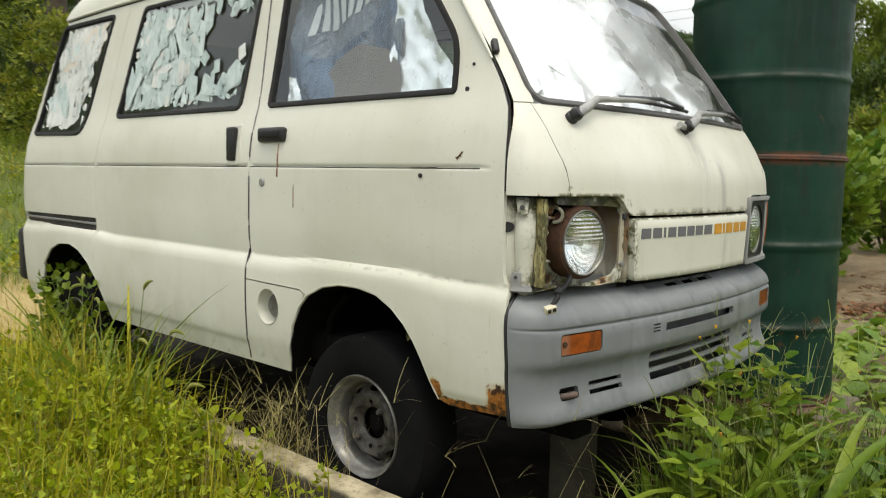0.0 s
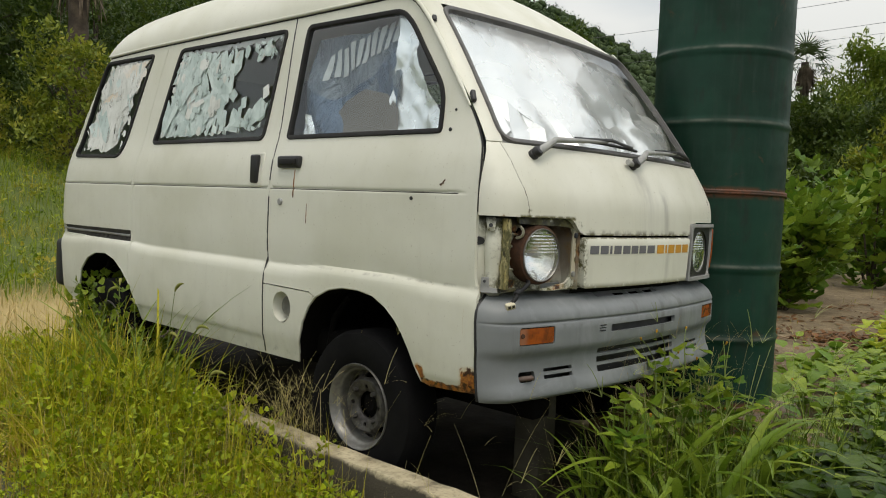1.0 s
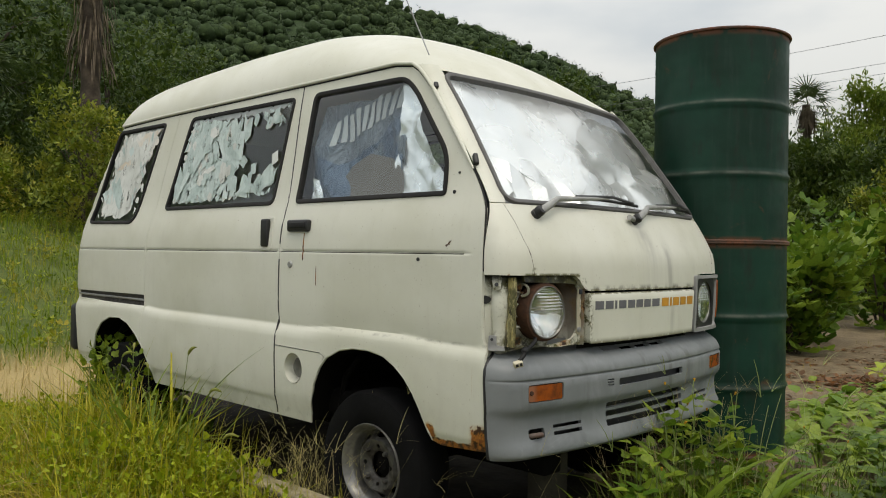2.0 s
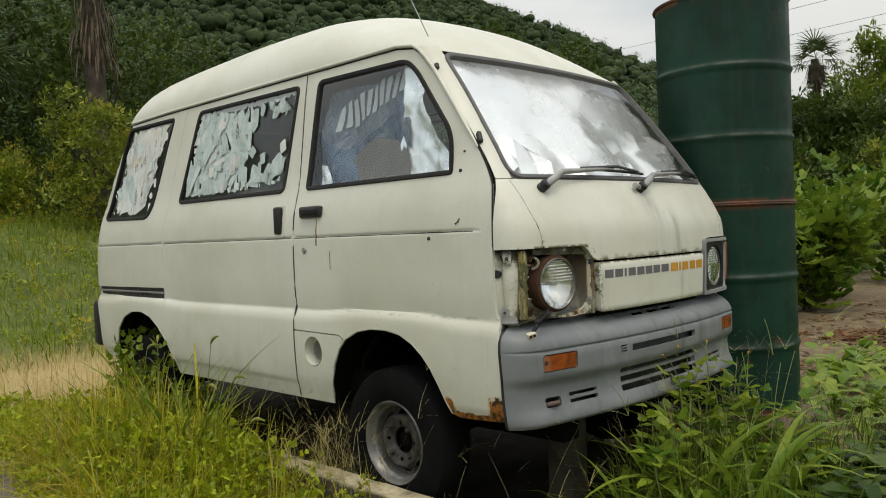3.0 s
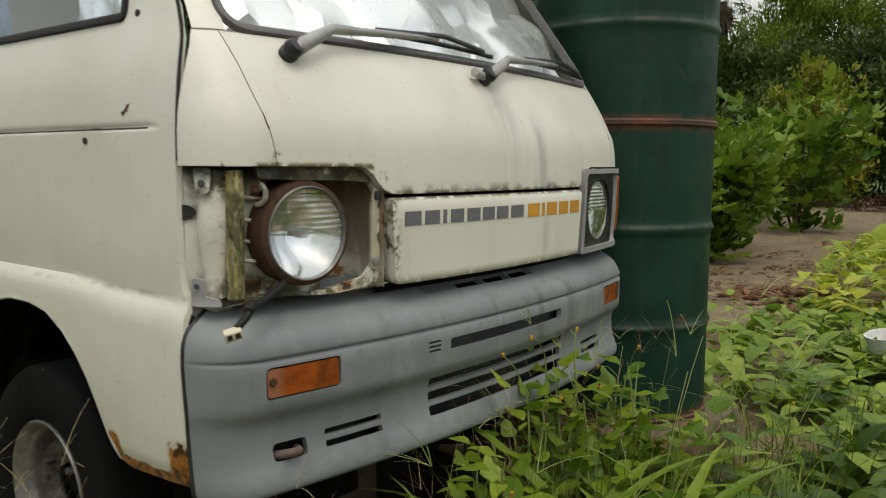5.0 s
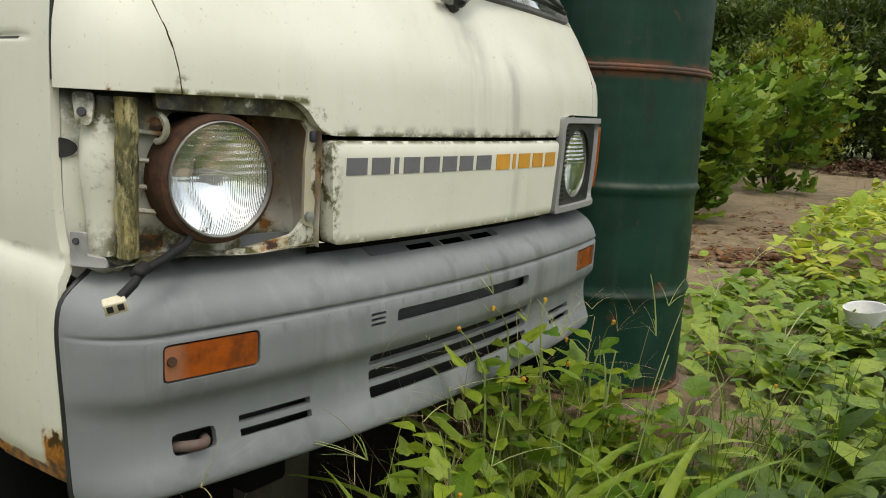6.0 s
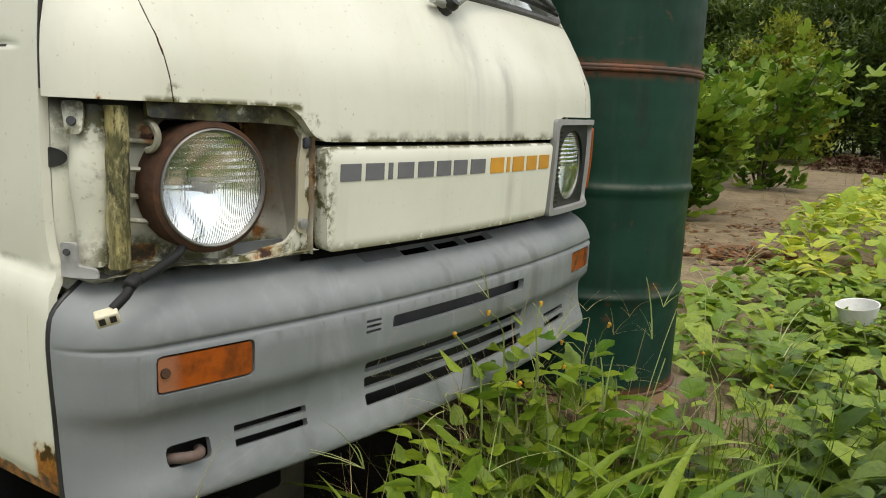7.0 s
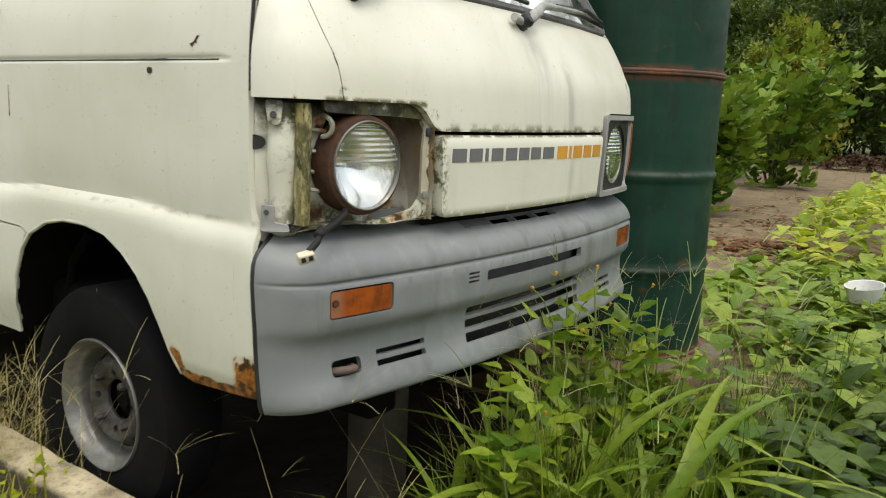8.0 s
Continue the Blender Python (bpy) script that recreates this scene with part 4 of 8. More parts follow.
nu, nv = 60, 40
us = [0.5 - 0.5 * math.cos(math.pi * i / nu) for i in range(nu + 1)]
verts = [roof_point(u, -1 + 2 * j / nv) for u in us for j in range(nv + 1)]
faces = [(i * (nv + 1) + j, (i + 1) * (nv + 1) + j, (i + 1) * (nv + 1) + j + 1, i * (nv + 1) + j + 1) for i in range(nu) for j in range(nv)]
part("roof", mesh("roof", verts, faces, PAINT), van, "raised ivory roof")
part("aerial", tube("aerial", [(-0.605, -0.548, 1.645), (-0.90, -0.56, 2.2)], 0.0022, ALLOY, 6), van)

# tail wall and floor close the shell
zs = np.linspace(0.36, 1.625, 20)
verts, faces = [], []
for z in zs:
    for y in np.linspace(-1, 1, 13):
        w = side_width(TAIL(z) + 0.012, z)
        verts.append((TAIL(z) - 0.03 * (1 - y * y) + 0.012, y * w, z))
faces = [(i * 13 + j, i * 13 + j + 1, (i + 1) * 13 + j + 1, (i + 1) * 13 + j) for i in range(19) for j in range(12)]
part("tail_wall", mesh("tail_wall", verts, faces, PAINT), van)
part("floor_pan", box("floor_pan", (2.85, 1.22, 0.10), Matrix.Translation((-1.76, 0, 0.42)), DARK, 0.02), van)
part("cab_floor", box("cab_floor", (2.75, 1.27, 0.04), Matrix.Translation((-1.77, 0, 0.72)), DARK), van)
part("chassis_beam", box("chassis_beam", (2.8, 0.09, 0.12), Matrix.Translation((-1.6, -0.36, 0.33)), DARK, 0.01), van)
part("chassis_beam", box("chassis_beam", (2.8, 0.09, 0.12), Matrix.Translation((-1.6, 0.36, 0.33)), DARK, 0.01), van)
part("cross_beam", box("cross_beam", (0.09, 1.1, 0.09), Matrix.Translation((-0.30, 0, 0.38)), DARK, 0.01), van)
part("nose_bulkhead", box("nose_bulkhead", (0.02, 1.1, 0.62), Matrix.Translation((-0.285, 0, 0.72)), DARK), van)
part("rear_bumper", box("rear_bumper", (0.09, 1.36, 0.26), Matrix.Translation((-3.225, 0, 0.54)), BLACK, 0.03, 3), van, "black rear bumper")
part("dashboard", box("dashboard", (0.26, 1.2, 0.3), Matrix.Translation((-0.47, 0, 0.93)), BLACK, 0.05, 3), van)
for y in (-0.34, 0.34):
    part("seat_base", box("seat_base", (0.45, 0.46, 0.16), Matrix.Translation((-1.05, y, 0.82)), SEAT, 0.05, 3), van)
    part("seat_back", box("seat_back", (0.14, 0.46, 0.56), Matrix.Translation((-1.27, y, 1.12)) @ pose(0, 0, 0, 0, -12, 0), SEAT, 0.05, 3), van)

# windscreen shade behind the glass, and what hangs behind the side windows
rng = random.Random(5)


def crumple(p, amount, scale):
    return amount * (noise.noise(Vector(p) * scale) + 0.5 * noise.noise(Vector(p) * scale * 2.3) + 0.3 * abs(noise.noise(Vector(p) * scale * 4.1)))


def creases(y, z):
    """Flat facets that meet in sharp folds."""
    s = 0.0
    for k, (a, w, h) in enumerate(((0.35, 4.5, 0.060), (1.25, 7.0, 0.040), (2.35, 9.0, 0.030), (-0.7, 15.0, 0.014), (0.9, 24.0, 0.007))):
        u = (y * math.cos(a) + z * math.sin(a)) * w + 0.8 * noise.noise(Vector((y * 3, z * 3, k * 7)))
        s += h * abs((u % 1.0) - 0.5) * (0.5 + noise.noise(Vector((y * 4, z * 4, 3 + k))))
    return s


verts, faces = [], []
nx, nz = 22, 10
for j in range(nz + 1):
    for i in range(nx + 1):
        inner = 0 < i < nx and 0 < j < nz
        u = i + (rng.uniform(-0.42, 0.42) if inner else 0)
        v = j + (rng.uniform(-0.42, 0.42) if inner else 0)
        f = -1 + 2 * u / nx
        z = 1.142 + 0.452 * v / nz
        if f > 0.72:
            z -= (f - 0.72) * 0.15 * (v / nz)
        t = f * ((0.604 if f < 0 else 0.655) - 0.058 * v / nz)
        slack = 0.34 + 0.76 * max(0, min(1, (1.42 + 0.12 * t - z) / 0.16))
        dent = 0.013 * rng.gauss(0, 0.8) * slack + 0.036 * slack * noise.noise(Vector((t * 5, z * 7, 2)))
        verts.append(nose_map(t, z, -0.030 + max(-0.03, min(0.018, dent))))
for j in range(nz):
    for i in range(nx):
        a = j * (nx + 1) + i
        b, c, d = a + 1, a + nx + 2, a + nx + 1
        faces += [(a, b, c), (a, c, d)] if rng.random() < 0.5 else [(a, b, d), (b, c, d)]
solid("windscreen_shade", mesh("windscreen_shade", verts, faces, FOIL, True, 32), "crumpled silver foil sunshade filling the windscreen from inside", "sunshade")

right_side = side_map(-1)


def hanging(name, outline, base, amount, scale, material, label, category, lift=None, step=0.02):
    def place(x, z, off=0.0):
        return right_side(x, z, off + base + crumple((x * 1.6, 0.3, z), amount, scale) + (lift(x, z) if lift else 0))
    return solid(name, panel(name, outline, [], place, material, (step, step), flange=0), label, category)


def fold(x, z):
    u = x + 0.8 * z + 0.05 * noise.noise(Vector((x * 5, z * 5, 2)))
    return (0.030 * abs(math.sin(7 * u + 2)) - 0.015 + 0.012 * math.sin(26 * (x + 0.5 * z) + 3 * u)) * min(1, max(0, (1.56 - z) * 5))


cloth = hanging("hanging_cloth", [(-1.18, 1.16), (-0.66, 1.16), (-0.64, 1.3), (-0.66, 1.55), (-0.86, 1.535), (-1.15, 1.54)], -0.055, 0.02, 4.0, CLOTH, "faded blue cloth with mirrored white print, hung behind the driver's window", "cloth", fold)
for i in range(11):
    a = -1.075 + 0.037 * i
    zl = 1.370 + 0.0115 * i + 0.006 * math.sin(i * 2.3)
    q = [(a, zl), (a + 0.023, zl + 0.006), (a + 0.030, zl + 0.104), (a + 0.007, zl + 0.096)]
    part("white_print", panel("white_print", q, [], lambda x, z, off=0: right_side(x, z, off - 0.050 + crumple((x * 1.6, 0.3, z), 0.02, 4.0) + fold(x, z)), CLOTH_WHITE, (0.02, 0.02), flange=0), cloth, "plain white bar of print")
dark_fold = hanging("blue_cloth", [(-1.10, 1.16), (-0.665, 1.16), (-0.655, 1.3), (-0.67, 1.47), (-0.74, 1.43), (-0.82, 1.37), (-0.92, 1.325), (-1.02, 1.30), (-1.11, 1.33), (-1.14, 1.28)], -0.044, 0.022, 4.5, BLUE_CLOTH, "blue cloth slung in a loose fold behind the driver's window", "cloth", fold)
hanging("foil_scrap", [(-1.135, 1.165), (-1.06, 1.165), (-1.075, 1.21), (-1.10, 1.245), (-1.13, 1.25)], -0.03, 0.02, 12, FOIL, "small scrap of silver foil at the window's lower edge", "foil", step=0.012)
hanging("cardboard_sheet", [(-1.01, 1.16), (-0.63, 1.16), (-0.65, 1.25), (-0.71, 1.30), (-0.83, 1.325), (-0.93, 1.29), (-0.99, 1.22)], -0.032, 0.008, 3, CARD, "brown cardboard leaning inside the driver's window", "cardboard")
hanging("side_shade", [(-0.66, 1.16), (-0.43, 1.16), (-0.435, 1.21), (-0.52, 1.3), (-0.57, 1.38), (-0.63, 1.55), (-0.69, 1.55), (-0.67, 1.4), (-0.695, 1.28)], -0.030, 0.020, 8, FOIL, "crumpled silver foil shade inside the driver's window", "sunshade", lambda x, z: 0.22 * creases(x * 1.4, z), step=0.011)


def scraps(name, win, count, second, material, label, size, seed, keep):
    """Torn scraps of paper stuck inside a window."""
    r = random.Random(seed)
    th = thing(name, label, "window film", tuple(right_side(win[0][0], win[0][1])))
    xs, zs = [p[0] for p in win], [p[1] for p in win]
    hole = shrunk(win, 0.022)
    made, k = 0, 0
    while made < count and k < count * 40:
        k += 1
        x, z = r.uniform(min(xs), max(xs)), r.uniform(min(zs), max(zs))
        if not inside(x, z, hole) or r.random() > keep(x, z):
            continue
        a0, w, h = r.choice((0.1, 0.1, -0.5, 0.7)) + r.gauss(0, 0.2), size * r.uniform(0.35, 1.2), size * r.uniform(0.6, 1.9)
        if r.random() < 0.35:
            w, h = h, w
        n = r.randint(4, 7)
        big = math.exp(r.gauss(-0.1, 0.55))
        w, h = w * big, h * big
        pts = []
        for i in range(n):
            a = 2 * math.pi * (i + 0.5) / n + r.uniform(-0.22, 0.22)
            rad = r.uniform(0.75, 1.2)
            dx, dz = w * rad * math.cos(a), h * rad * math.sin(a)
            pts.append((x + dx * math.cos(a0) - dz * math.sin(a0), z + dx * math.sin(a0) + dz * math.cos(a0)))
        pts = [p for p in pts if inside(*p, hole)]
        if len(pts) < 3:
            continue
        o = 0.0 + 0.00003 * made
        vs = [right_side(px, pz, o + r.uniform(0, 0.0002)) for px, pz in pts]
        part("scrap", mesh("scrap", vs, [tuple(range(len(vs)))], material if r.random() < 0.86 else second, False), th)
        made += 1
    return th


def mid_keep(x, z):
    f = (x + 2.22) / 0.87
    if z > 1.53:
        return 0.6 if f > 0.85 or f < 0.3 else 0.25
    hollow = (0.42 < f < 0.55 and 1.36 < z) or (f > 0.62 and 1.28 < z < 1.48)
    return 0.06 if hollow else (0.9 if f < 0.75 or z < 1.28 else 0.3)


scraps("peeling_window_paper", MID_WIN, 215, PALE, PAPER, "torn white paper peeling off the sliding-door window", 0.029, 3, mid_keep)
def film_sheet(name, poly, material, label, seed, holes=()):
    """One sheet of film on the inside of a window, with a torn edge."""
    r = random.Random(seed)
    ragged = []
    for x, z in split_edges(poly, 0.014):
        ragged.append((x + r.gauss(0, 0.006), z + r.gauss(0, 0.006)))
    return solid(name, panel(name, ragged, list(holes), right_side, material, (0.04, 0.04), flange=0, off=-0.002), label, "window film")


film_sheet("window_paper", shrunk(rounded([(-2.98, 1.16), (-2.60, 1.14), (-2.40, 1.57), (-2.80, 1.57)], 0.03), 0.01), PALE, "torn white paper sheet behind the quarter window", 31)
film_sheet("window_paper", [(-2.17, 1.19), (-1.86, 1.185), (-1.72, 1.24), (-1.66, 1.32), (-1.72, 1.40), (-1.80, 1.36), (-1.84, 1.44), (-1.76, 1.53), (-1.90, 1.545), (-2.06, 1.54)], PAPER, "torn greenish paper film behind the sliding-door window", 32)
film_sheet("sun_strip", shrunk(rounded([(-2.105, 1.543), (-1.318, 1.539), (-1.313, 1.566), (-2.098, 1.572)], 0.004), 0.001), plain("grey_sun_strip", (0.42, 0.45, 0.45), 0.5), "pale grey sun strip along the sliding-door window's top", 33)
scraps("peeling_window_paper", REAR_WIN, 95, PAPER, PALE, "stained white paper covering most of the quarter window", 0.036, 8, lambda x, z: 1.0 if -2.99 + (z - 1.1) * 0.42 < x < -2.55 + (z - 1.1) * 0.33 else 0.05)
scraps("stained_window_paper", REAR_WIN, 26, STAINED, STAINED, "orange-stained paper at the top of the quarter window", 0.035, 18, lambda x, z: 1.0 if z > 1.47 and x > -2.7 else 0.0)


# ---- bumper ----
BUMP = curve([(0.371, -0.088), (0.377, -0.062), (0.39, -0.046), (0.405, -0.046), (0.43, -0.058), (0.455, -0.065), (0.48, -0.067), (0.500, -0.065), (0.513, -0.054), (0.524, -0.045), (0.537, -0.043), (0.575, -0.043), (0.600, -0.044), (0.606, -0.0505), (0.611, -0.0445), (0.622, -0.0465), (0.638, -0.055), (0.654, -0.071), (0.668, -0.092), (0.679, -0.114), (0.687, -0.136), (0.693, -0.139)])


SIDE_BUMP = curve([(0.371, -0.064), (0.40, -0.053), (0.50, -0.050), (0.60, -0.046), (0.64, -0.055), (0.693, -0.132)])


def raw_bump(t, z, s=1):
    f = BUMP(z)
    w = 0.715 + (SIDE_BUMP(z) + 0.043) * 0.3
    r = 0.09
    a = abs(t)
    yc = w - r
    if a <= yc:
        return Vector((f - BOW * a * a, t, z))
    end = yc + r * math.pi / 2
    f += (SIDE_BUMP(z) - f) * 0.75 * min(1.0, (a - yc) / (r * math.pi / 2))
    if a <= end:
        h = (a - yc) / r
        y = yc + r * math.sin(h)
        return Vector((f - BOW * y * y - r * (1 - math.cos(h)), math.copysign(y, t), z))
    return Vector((f - BOW * w * w - r - (a - end), math.copysign(w, t), z))


def bump_map(t, z, off=0.0):
    p = raw_bump(t, z)
    if not off:
        return p
    e = 0.002
    n = (raw_bump(t + e, z) - raw_bump(t - e, z)).cross(raw_bump(t, min(z + e, 0.693)) - raw_bump(t, max(z - e, 0.371))).normalized()
    return p + n * off


def slot_hole(y0, y1, z0, z1, r=0.003):
    return rounded([(y0, z0), (y1, z0), (y1, z1), (y0, z1)], r, 2)


IND = [slot_hole(-0.626, -0.486, 0.543, 0.595, 0.008), slot_hole(0.486, 0.626, 0.543, 0.595, 0.008)]
holes = IND + [slot_hole(-0.218, 0.208, 0.558, 0.582, 0.006)]
holes += [slot_hole(-0.279, -0.246, z, z + 0.0045, 0.001) for z in (0.5625, 0.571, 0.5795)]
holes += [slot_hole(-0.256, 0.25, z, z + 0.019, 0.004) for z in (0.432, 0.460, 0.488)]
for s in (-1, 1):
    holes += [slot_hole(min(s * 0.502, s * 0.378), max(s * 0.502, s * 0.378), z, z + 0.0105, 0.002) for z in (0.435, 0.455)]
holes += [slot_hole(-0.602, -0.539, 0.433, 0.462, 0.008)]
holes += [slot_hole(a, b, 0.666, 0.679, 0.002) for a, b in ((-0.142, -0.051), (-0.046, 0.045), (0.052, 0.147))]


CUT = curve([(0.37, -0.182), (0.6, -0.193), (0.693, -0.197)])


def bump_end(z, back=0.0):
    x = CUT(z) - back
    f = BUMP(z) + (SIDE_BUMP(z) - BUMP(z)) * 0.75
    w = 0.715 + (SIDE_BUMP(z) + 0.043) * 0.3
    return w - 0.09 + 0.09 * math.pi / 2 + (f - BOW * w * w - 0.09) - x


ends = [(bump_end(z), z) for z in np.linspace(0.377, 0.691, 34)]
outline = ends + [(-t, z) for t, z in ends[::-1]]
bumper = part("front_bumper", panel("front_bumper", outline, holes, bump_map, GREY, (0.04, 0.009), (0.380, 0.383, 0.3865, 0.391, 0.397, 0.5995, 0.6025, 0.6045, 0.606, 0.6075, 0.6095, 0.6125), flange=0.012, sharp=60, dense=0.0107), van, "chalky grey plastic front bumper")
part("bumper_gap", tube("bumper_gap", [bump_map(-bump_end(z, 0.005), z, -0.003) for z in np.linspace(0.379, 0.69, 30)], 0.0045, BLACK, 6), bumper, "dark gap between bumper and door")
lip = [bump_map(t, 0.6925) for t in np.linspace(-0.655, 0.655, 60)]
part("bumper_upstand", mesh("bumper_upstand", [p + Vector((-d, 0, h)) for p in lip for d, h in ((0, -0.002), (0.004, 0.004), (0.005, 0.017), (0.009, 0.018), (0.014, -0.01))], [(i * 5 + k, i * 5 + k + 1, (i + 1) * 5 + k + 1, (i + 1) * 5 + k) for i in range(59) for k in range(4)], GREY, True, 40), bumper, "upstanding rear lip of the bumper")
# black sheet added behind the bumper to stand for shade in its slots
part("bumper_backing", panel("bumper_backing", [(-0.60, 0.40), (0.60, 0.40), (0.60, 0.68), (-0.60, 0.68)], [], bump_map, BLACK, (0.1, 0.05), flange=0, off=-0.05), bumper)
part("blanked_slot", panel("blanked_slot", slot_hole(-0.238, -0.146, 0.666, 0.679), [], bump_map, plain("dark_grey_plastic", (0.13, 0.13, 0.14), 0.5), (0.03, 0.03), flange=0.002, off=0.0015), bumper)
part("slot_floor", panel("slot_floor", [(-0.228, 0.55), (0.22, 0.55), (0.22, 0.588), (-0.228, 0.588)], [], bump_map, plain("shaded_grey_plastic", (0.05, 0.052, 0.056), 0.6), (0.05, 0.02), flange=0, off=-0.025), bumper)
for s, hole in ((-1, IND[0]), (1, IND[1])):
    lamp = part("indicator", panel("indicator", shrunk(hole, 0.003), [], bump_map, AMBER, (0.02, 0.02), flange=0.02, off=-0.002), bumper, "amber indicator lens")
    for zz in ((0.575,) if s < 0 else ()):
        part("lens_screw", lathe("lens_screw", [(0, 0.002), (0.006, 0.002), (0.007, -0.002)], Matrix.Translation(bump_map(s * 0.614, zz - 0.003, 0.0)) @ pose(0, 0, 0, 0, 75, -18), RUSTY, 14), lamp, "rusty screw")
hook = [bump_map(-0.598 + 0.055 * f, 0.443, -0.03 + 0.045 * math.sin(math.pi * f)) for f in np.linspace(0, 1, 12)]
part("towing_eye", tube("towing_eye", hook, 0.0075, plain("rust_grey_steel", (0.17, 0.135, 0.12), 0.7, second=(0.10, 0.06, 0.045), coarse=20, relief=0.3), 10), bumper, "rusty towing eye")

MOSSY = paint("mossy_edge_paint", shade_soot_boxes=[((None, (-0.75, -0.37), (0.884, 0.95)), 0.006, 0.40), ((None, (-0.40, -0.34), (0.68, 0.715)), 0.01, 0.42)], moss_boxes=[((None, (-0.75, -0.3), (0.875, 0.93)), 0.012, 0.30), ((None, (-0.75, -0.3), (0.6, 1.0)), 0.02, 0.44)], rust_boxes=[((None, (-0.47, -0.40), (0.69, 0.72)), 0.01, 0.52)])
# ---- open headlight bay on the right, trimmed headlight on the left ----
def sweep(f):
    f = max(0.0, min(1.0, f))
    return f * f * (3 - 2 * f)


bay = part("headlight_bay", panel("headlight_bay", [(-0.80, 0.69), (-0.345, 0.69), (-0.345, 0.93), (-0.80, 0.93)], [rounded([(-0.580, 0.745), (-0.470, 0.745), (-0.445, 0.800), (-0.392, 0.835), (-0.392, 0.890), (-0.575, 0.890), (-0.590, 0.862)], 0.012)], lambda t, z, off=0: nose_map(t, z, off - 0.055 + 0.042 * sweep((-0.722 - t) / 0.025) - 0.10 * sweep((t + 0.475) / 0.05) * sweep((-0.370 - t) / 0.02 + 0.6) * (0.45 + 0.55 * sweep((z - 0.72) / 0.1))), BAY_PAINT, (0.015, 0.02), flange=0.05), van, "grimy open headlight bay with its trim missing")
part("bay_roof", mesh("bay_roof", [nose_map(t, 0.918, o) for t in np.linspace(-0.745, -0.39, 14) for o in (-0.012, -0.06)], [(2 * i, 2 * i + 1, 2 * i + 3, 2 * i + 2) for i in range(13)], BAY_PAINT), bay)
part("bay_floor", mesh("bay_floor", [nose_map(t, 0.697 + 0.003 * math.sin(t * 30), o) for t in np.linspace(-0.735, -0.345, 18) for o in (-0.010, -0.06)], [(2 * i, 2 * i + 1, 2 * i + 3, 2 * i + 2) for i in range(17)], BAY_PAINT), bay)
part("bay_wall", mesh("bay_wall", [nose_map(-0.362 - 0.004 * f, 0.695 + 0.2 * f, o) for f in np.linspace(0, 1, 8) for o in (-0.004, -0.14)], [(2 * i, 2 * i + 1, 2 * i + 3, 2 * i + 2) for i in range(7)], BAY_PAINT), bay)
frame_line = [(-0.61, 0.913), (-0.61, 0.892), (-0.52, 0.889), (-0.44, 0.888), (-0.392, 0.884), (-0.376, 0.864), (-0.371, 0.78), (-0.377, 0.742), (-0.400, 0.715), (-0.455, 0.704), (-0.51, 0.700), (-0.51, 0.694), (-0.352, 0.694), (-0.352, 0.85), (-0.374, 0.905), (-0.42, 0.913)]
part("bay_frame", panel("bay_frame", rounded(frame_line, 0.006, 3), [], lambda t, z, off=0: nose_map(t, z, off - 0.018 + 0.004 * math.sin(t * 60) * math.sin(z * 45)), MOSSY, (0.012, 0.012), flange=0.01), bay, "mossy ivory lamp surround")
part("lamp_bracket", panel("lamp_bracket", rounded([(-0.386, 0.730), (-0.370, 0.724), (-0.366, 0.765), (-0.376, 0.785), (-0.376, 0.835), (-0.370, 0.868), (-0.382, 0.876), (-0.388, 0.83)], 0.004), [], lambda t, z, off=0: nose_map(t, z, off - 0.012), plain("cream_bracket", (0.5, 0.46, 0.34), 0.6), (0.01, 0.01), flange=0.006), bay, "cream lamp bracket")
part("bracket_clip", box("bracket_clip", (0.010, 0.010, 0.016), Matrix.Translation(nose_map(-0.377, 0.860, -0.010)), plain("blue_grey_clip", (0.03, 0.036, 0.05), 0.5), 0.003), bay)
part("bracket_bolt", lathe("bracket_bolt", [(0, 0.004), (0.008, 0.003), (0.009, -0.003)], Matrix.Translation(nose_map(-0.377, 0.742, -0.010)) @ pose(0, 0, 0, 0, 90, 0), ALLOY, 14), bay)
# inner wing panel beside the door edge
wing = panel("inner_wing", rounded([(-0.742, 0.70), (-0.668, 0.70), (-0.662, 0.80), (-0.668, 0.905), (-0.735, 0.905), (-0.742, 0.86)], 0.01), [], lambda t, z, off=0: nose_map(t, z, off - 0.035 + 0.014 * math.sin((t + 0.74) * 42) + 0.004 * math.sin(z * 40)), BAY_PAINT, (0.008, 0.02), flange=0.01)
part("inner_wing", wing, bay)
part("wing_hole", panel("wing_hole", [(-0.7455 + 0.0098 * math.cos(a), 0.838 + 0.0125 * math.sin(a)) for a in np.linspace(0, 2 * math.pi, 25)[:-1]], [], lambda t, z, off=0: nose_map(t, z, off - 0.0515 + 0.042 * sweep((-0.722 - t) / 0.025)), BLACK, (0.006, 0.006), flange=0), bay, "round hole in the wing")
part("top_tab", panel("top_tab", rounded([(-0.716, 0.868), (-0.694, 0.868), (-0.688, 0.908), (-0.722, 0.908)], 0.008), [], lambda t, z, off=0: nose_map(t, z, off - 0.012), BAY_PAINT, (0.01, 0.01), flange=0.004), bay)
part("tab_hole", lathe("tab_hole", [(0, 0.002), (0.0055, 0.002), (0.006, -0.001)], Matrix.Translation(nose_map(-0.705, 0.884, -0.010)) @ pose(0, 0, 0, 75, 0, 45), BLACK, 12), bay)
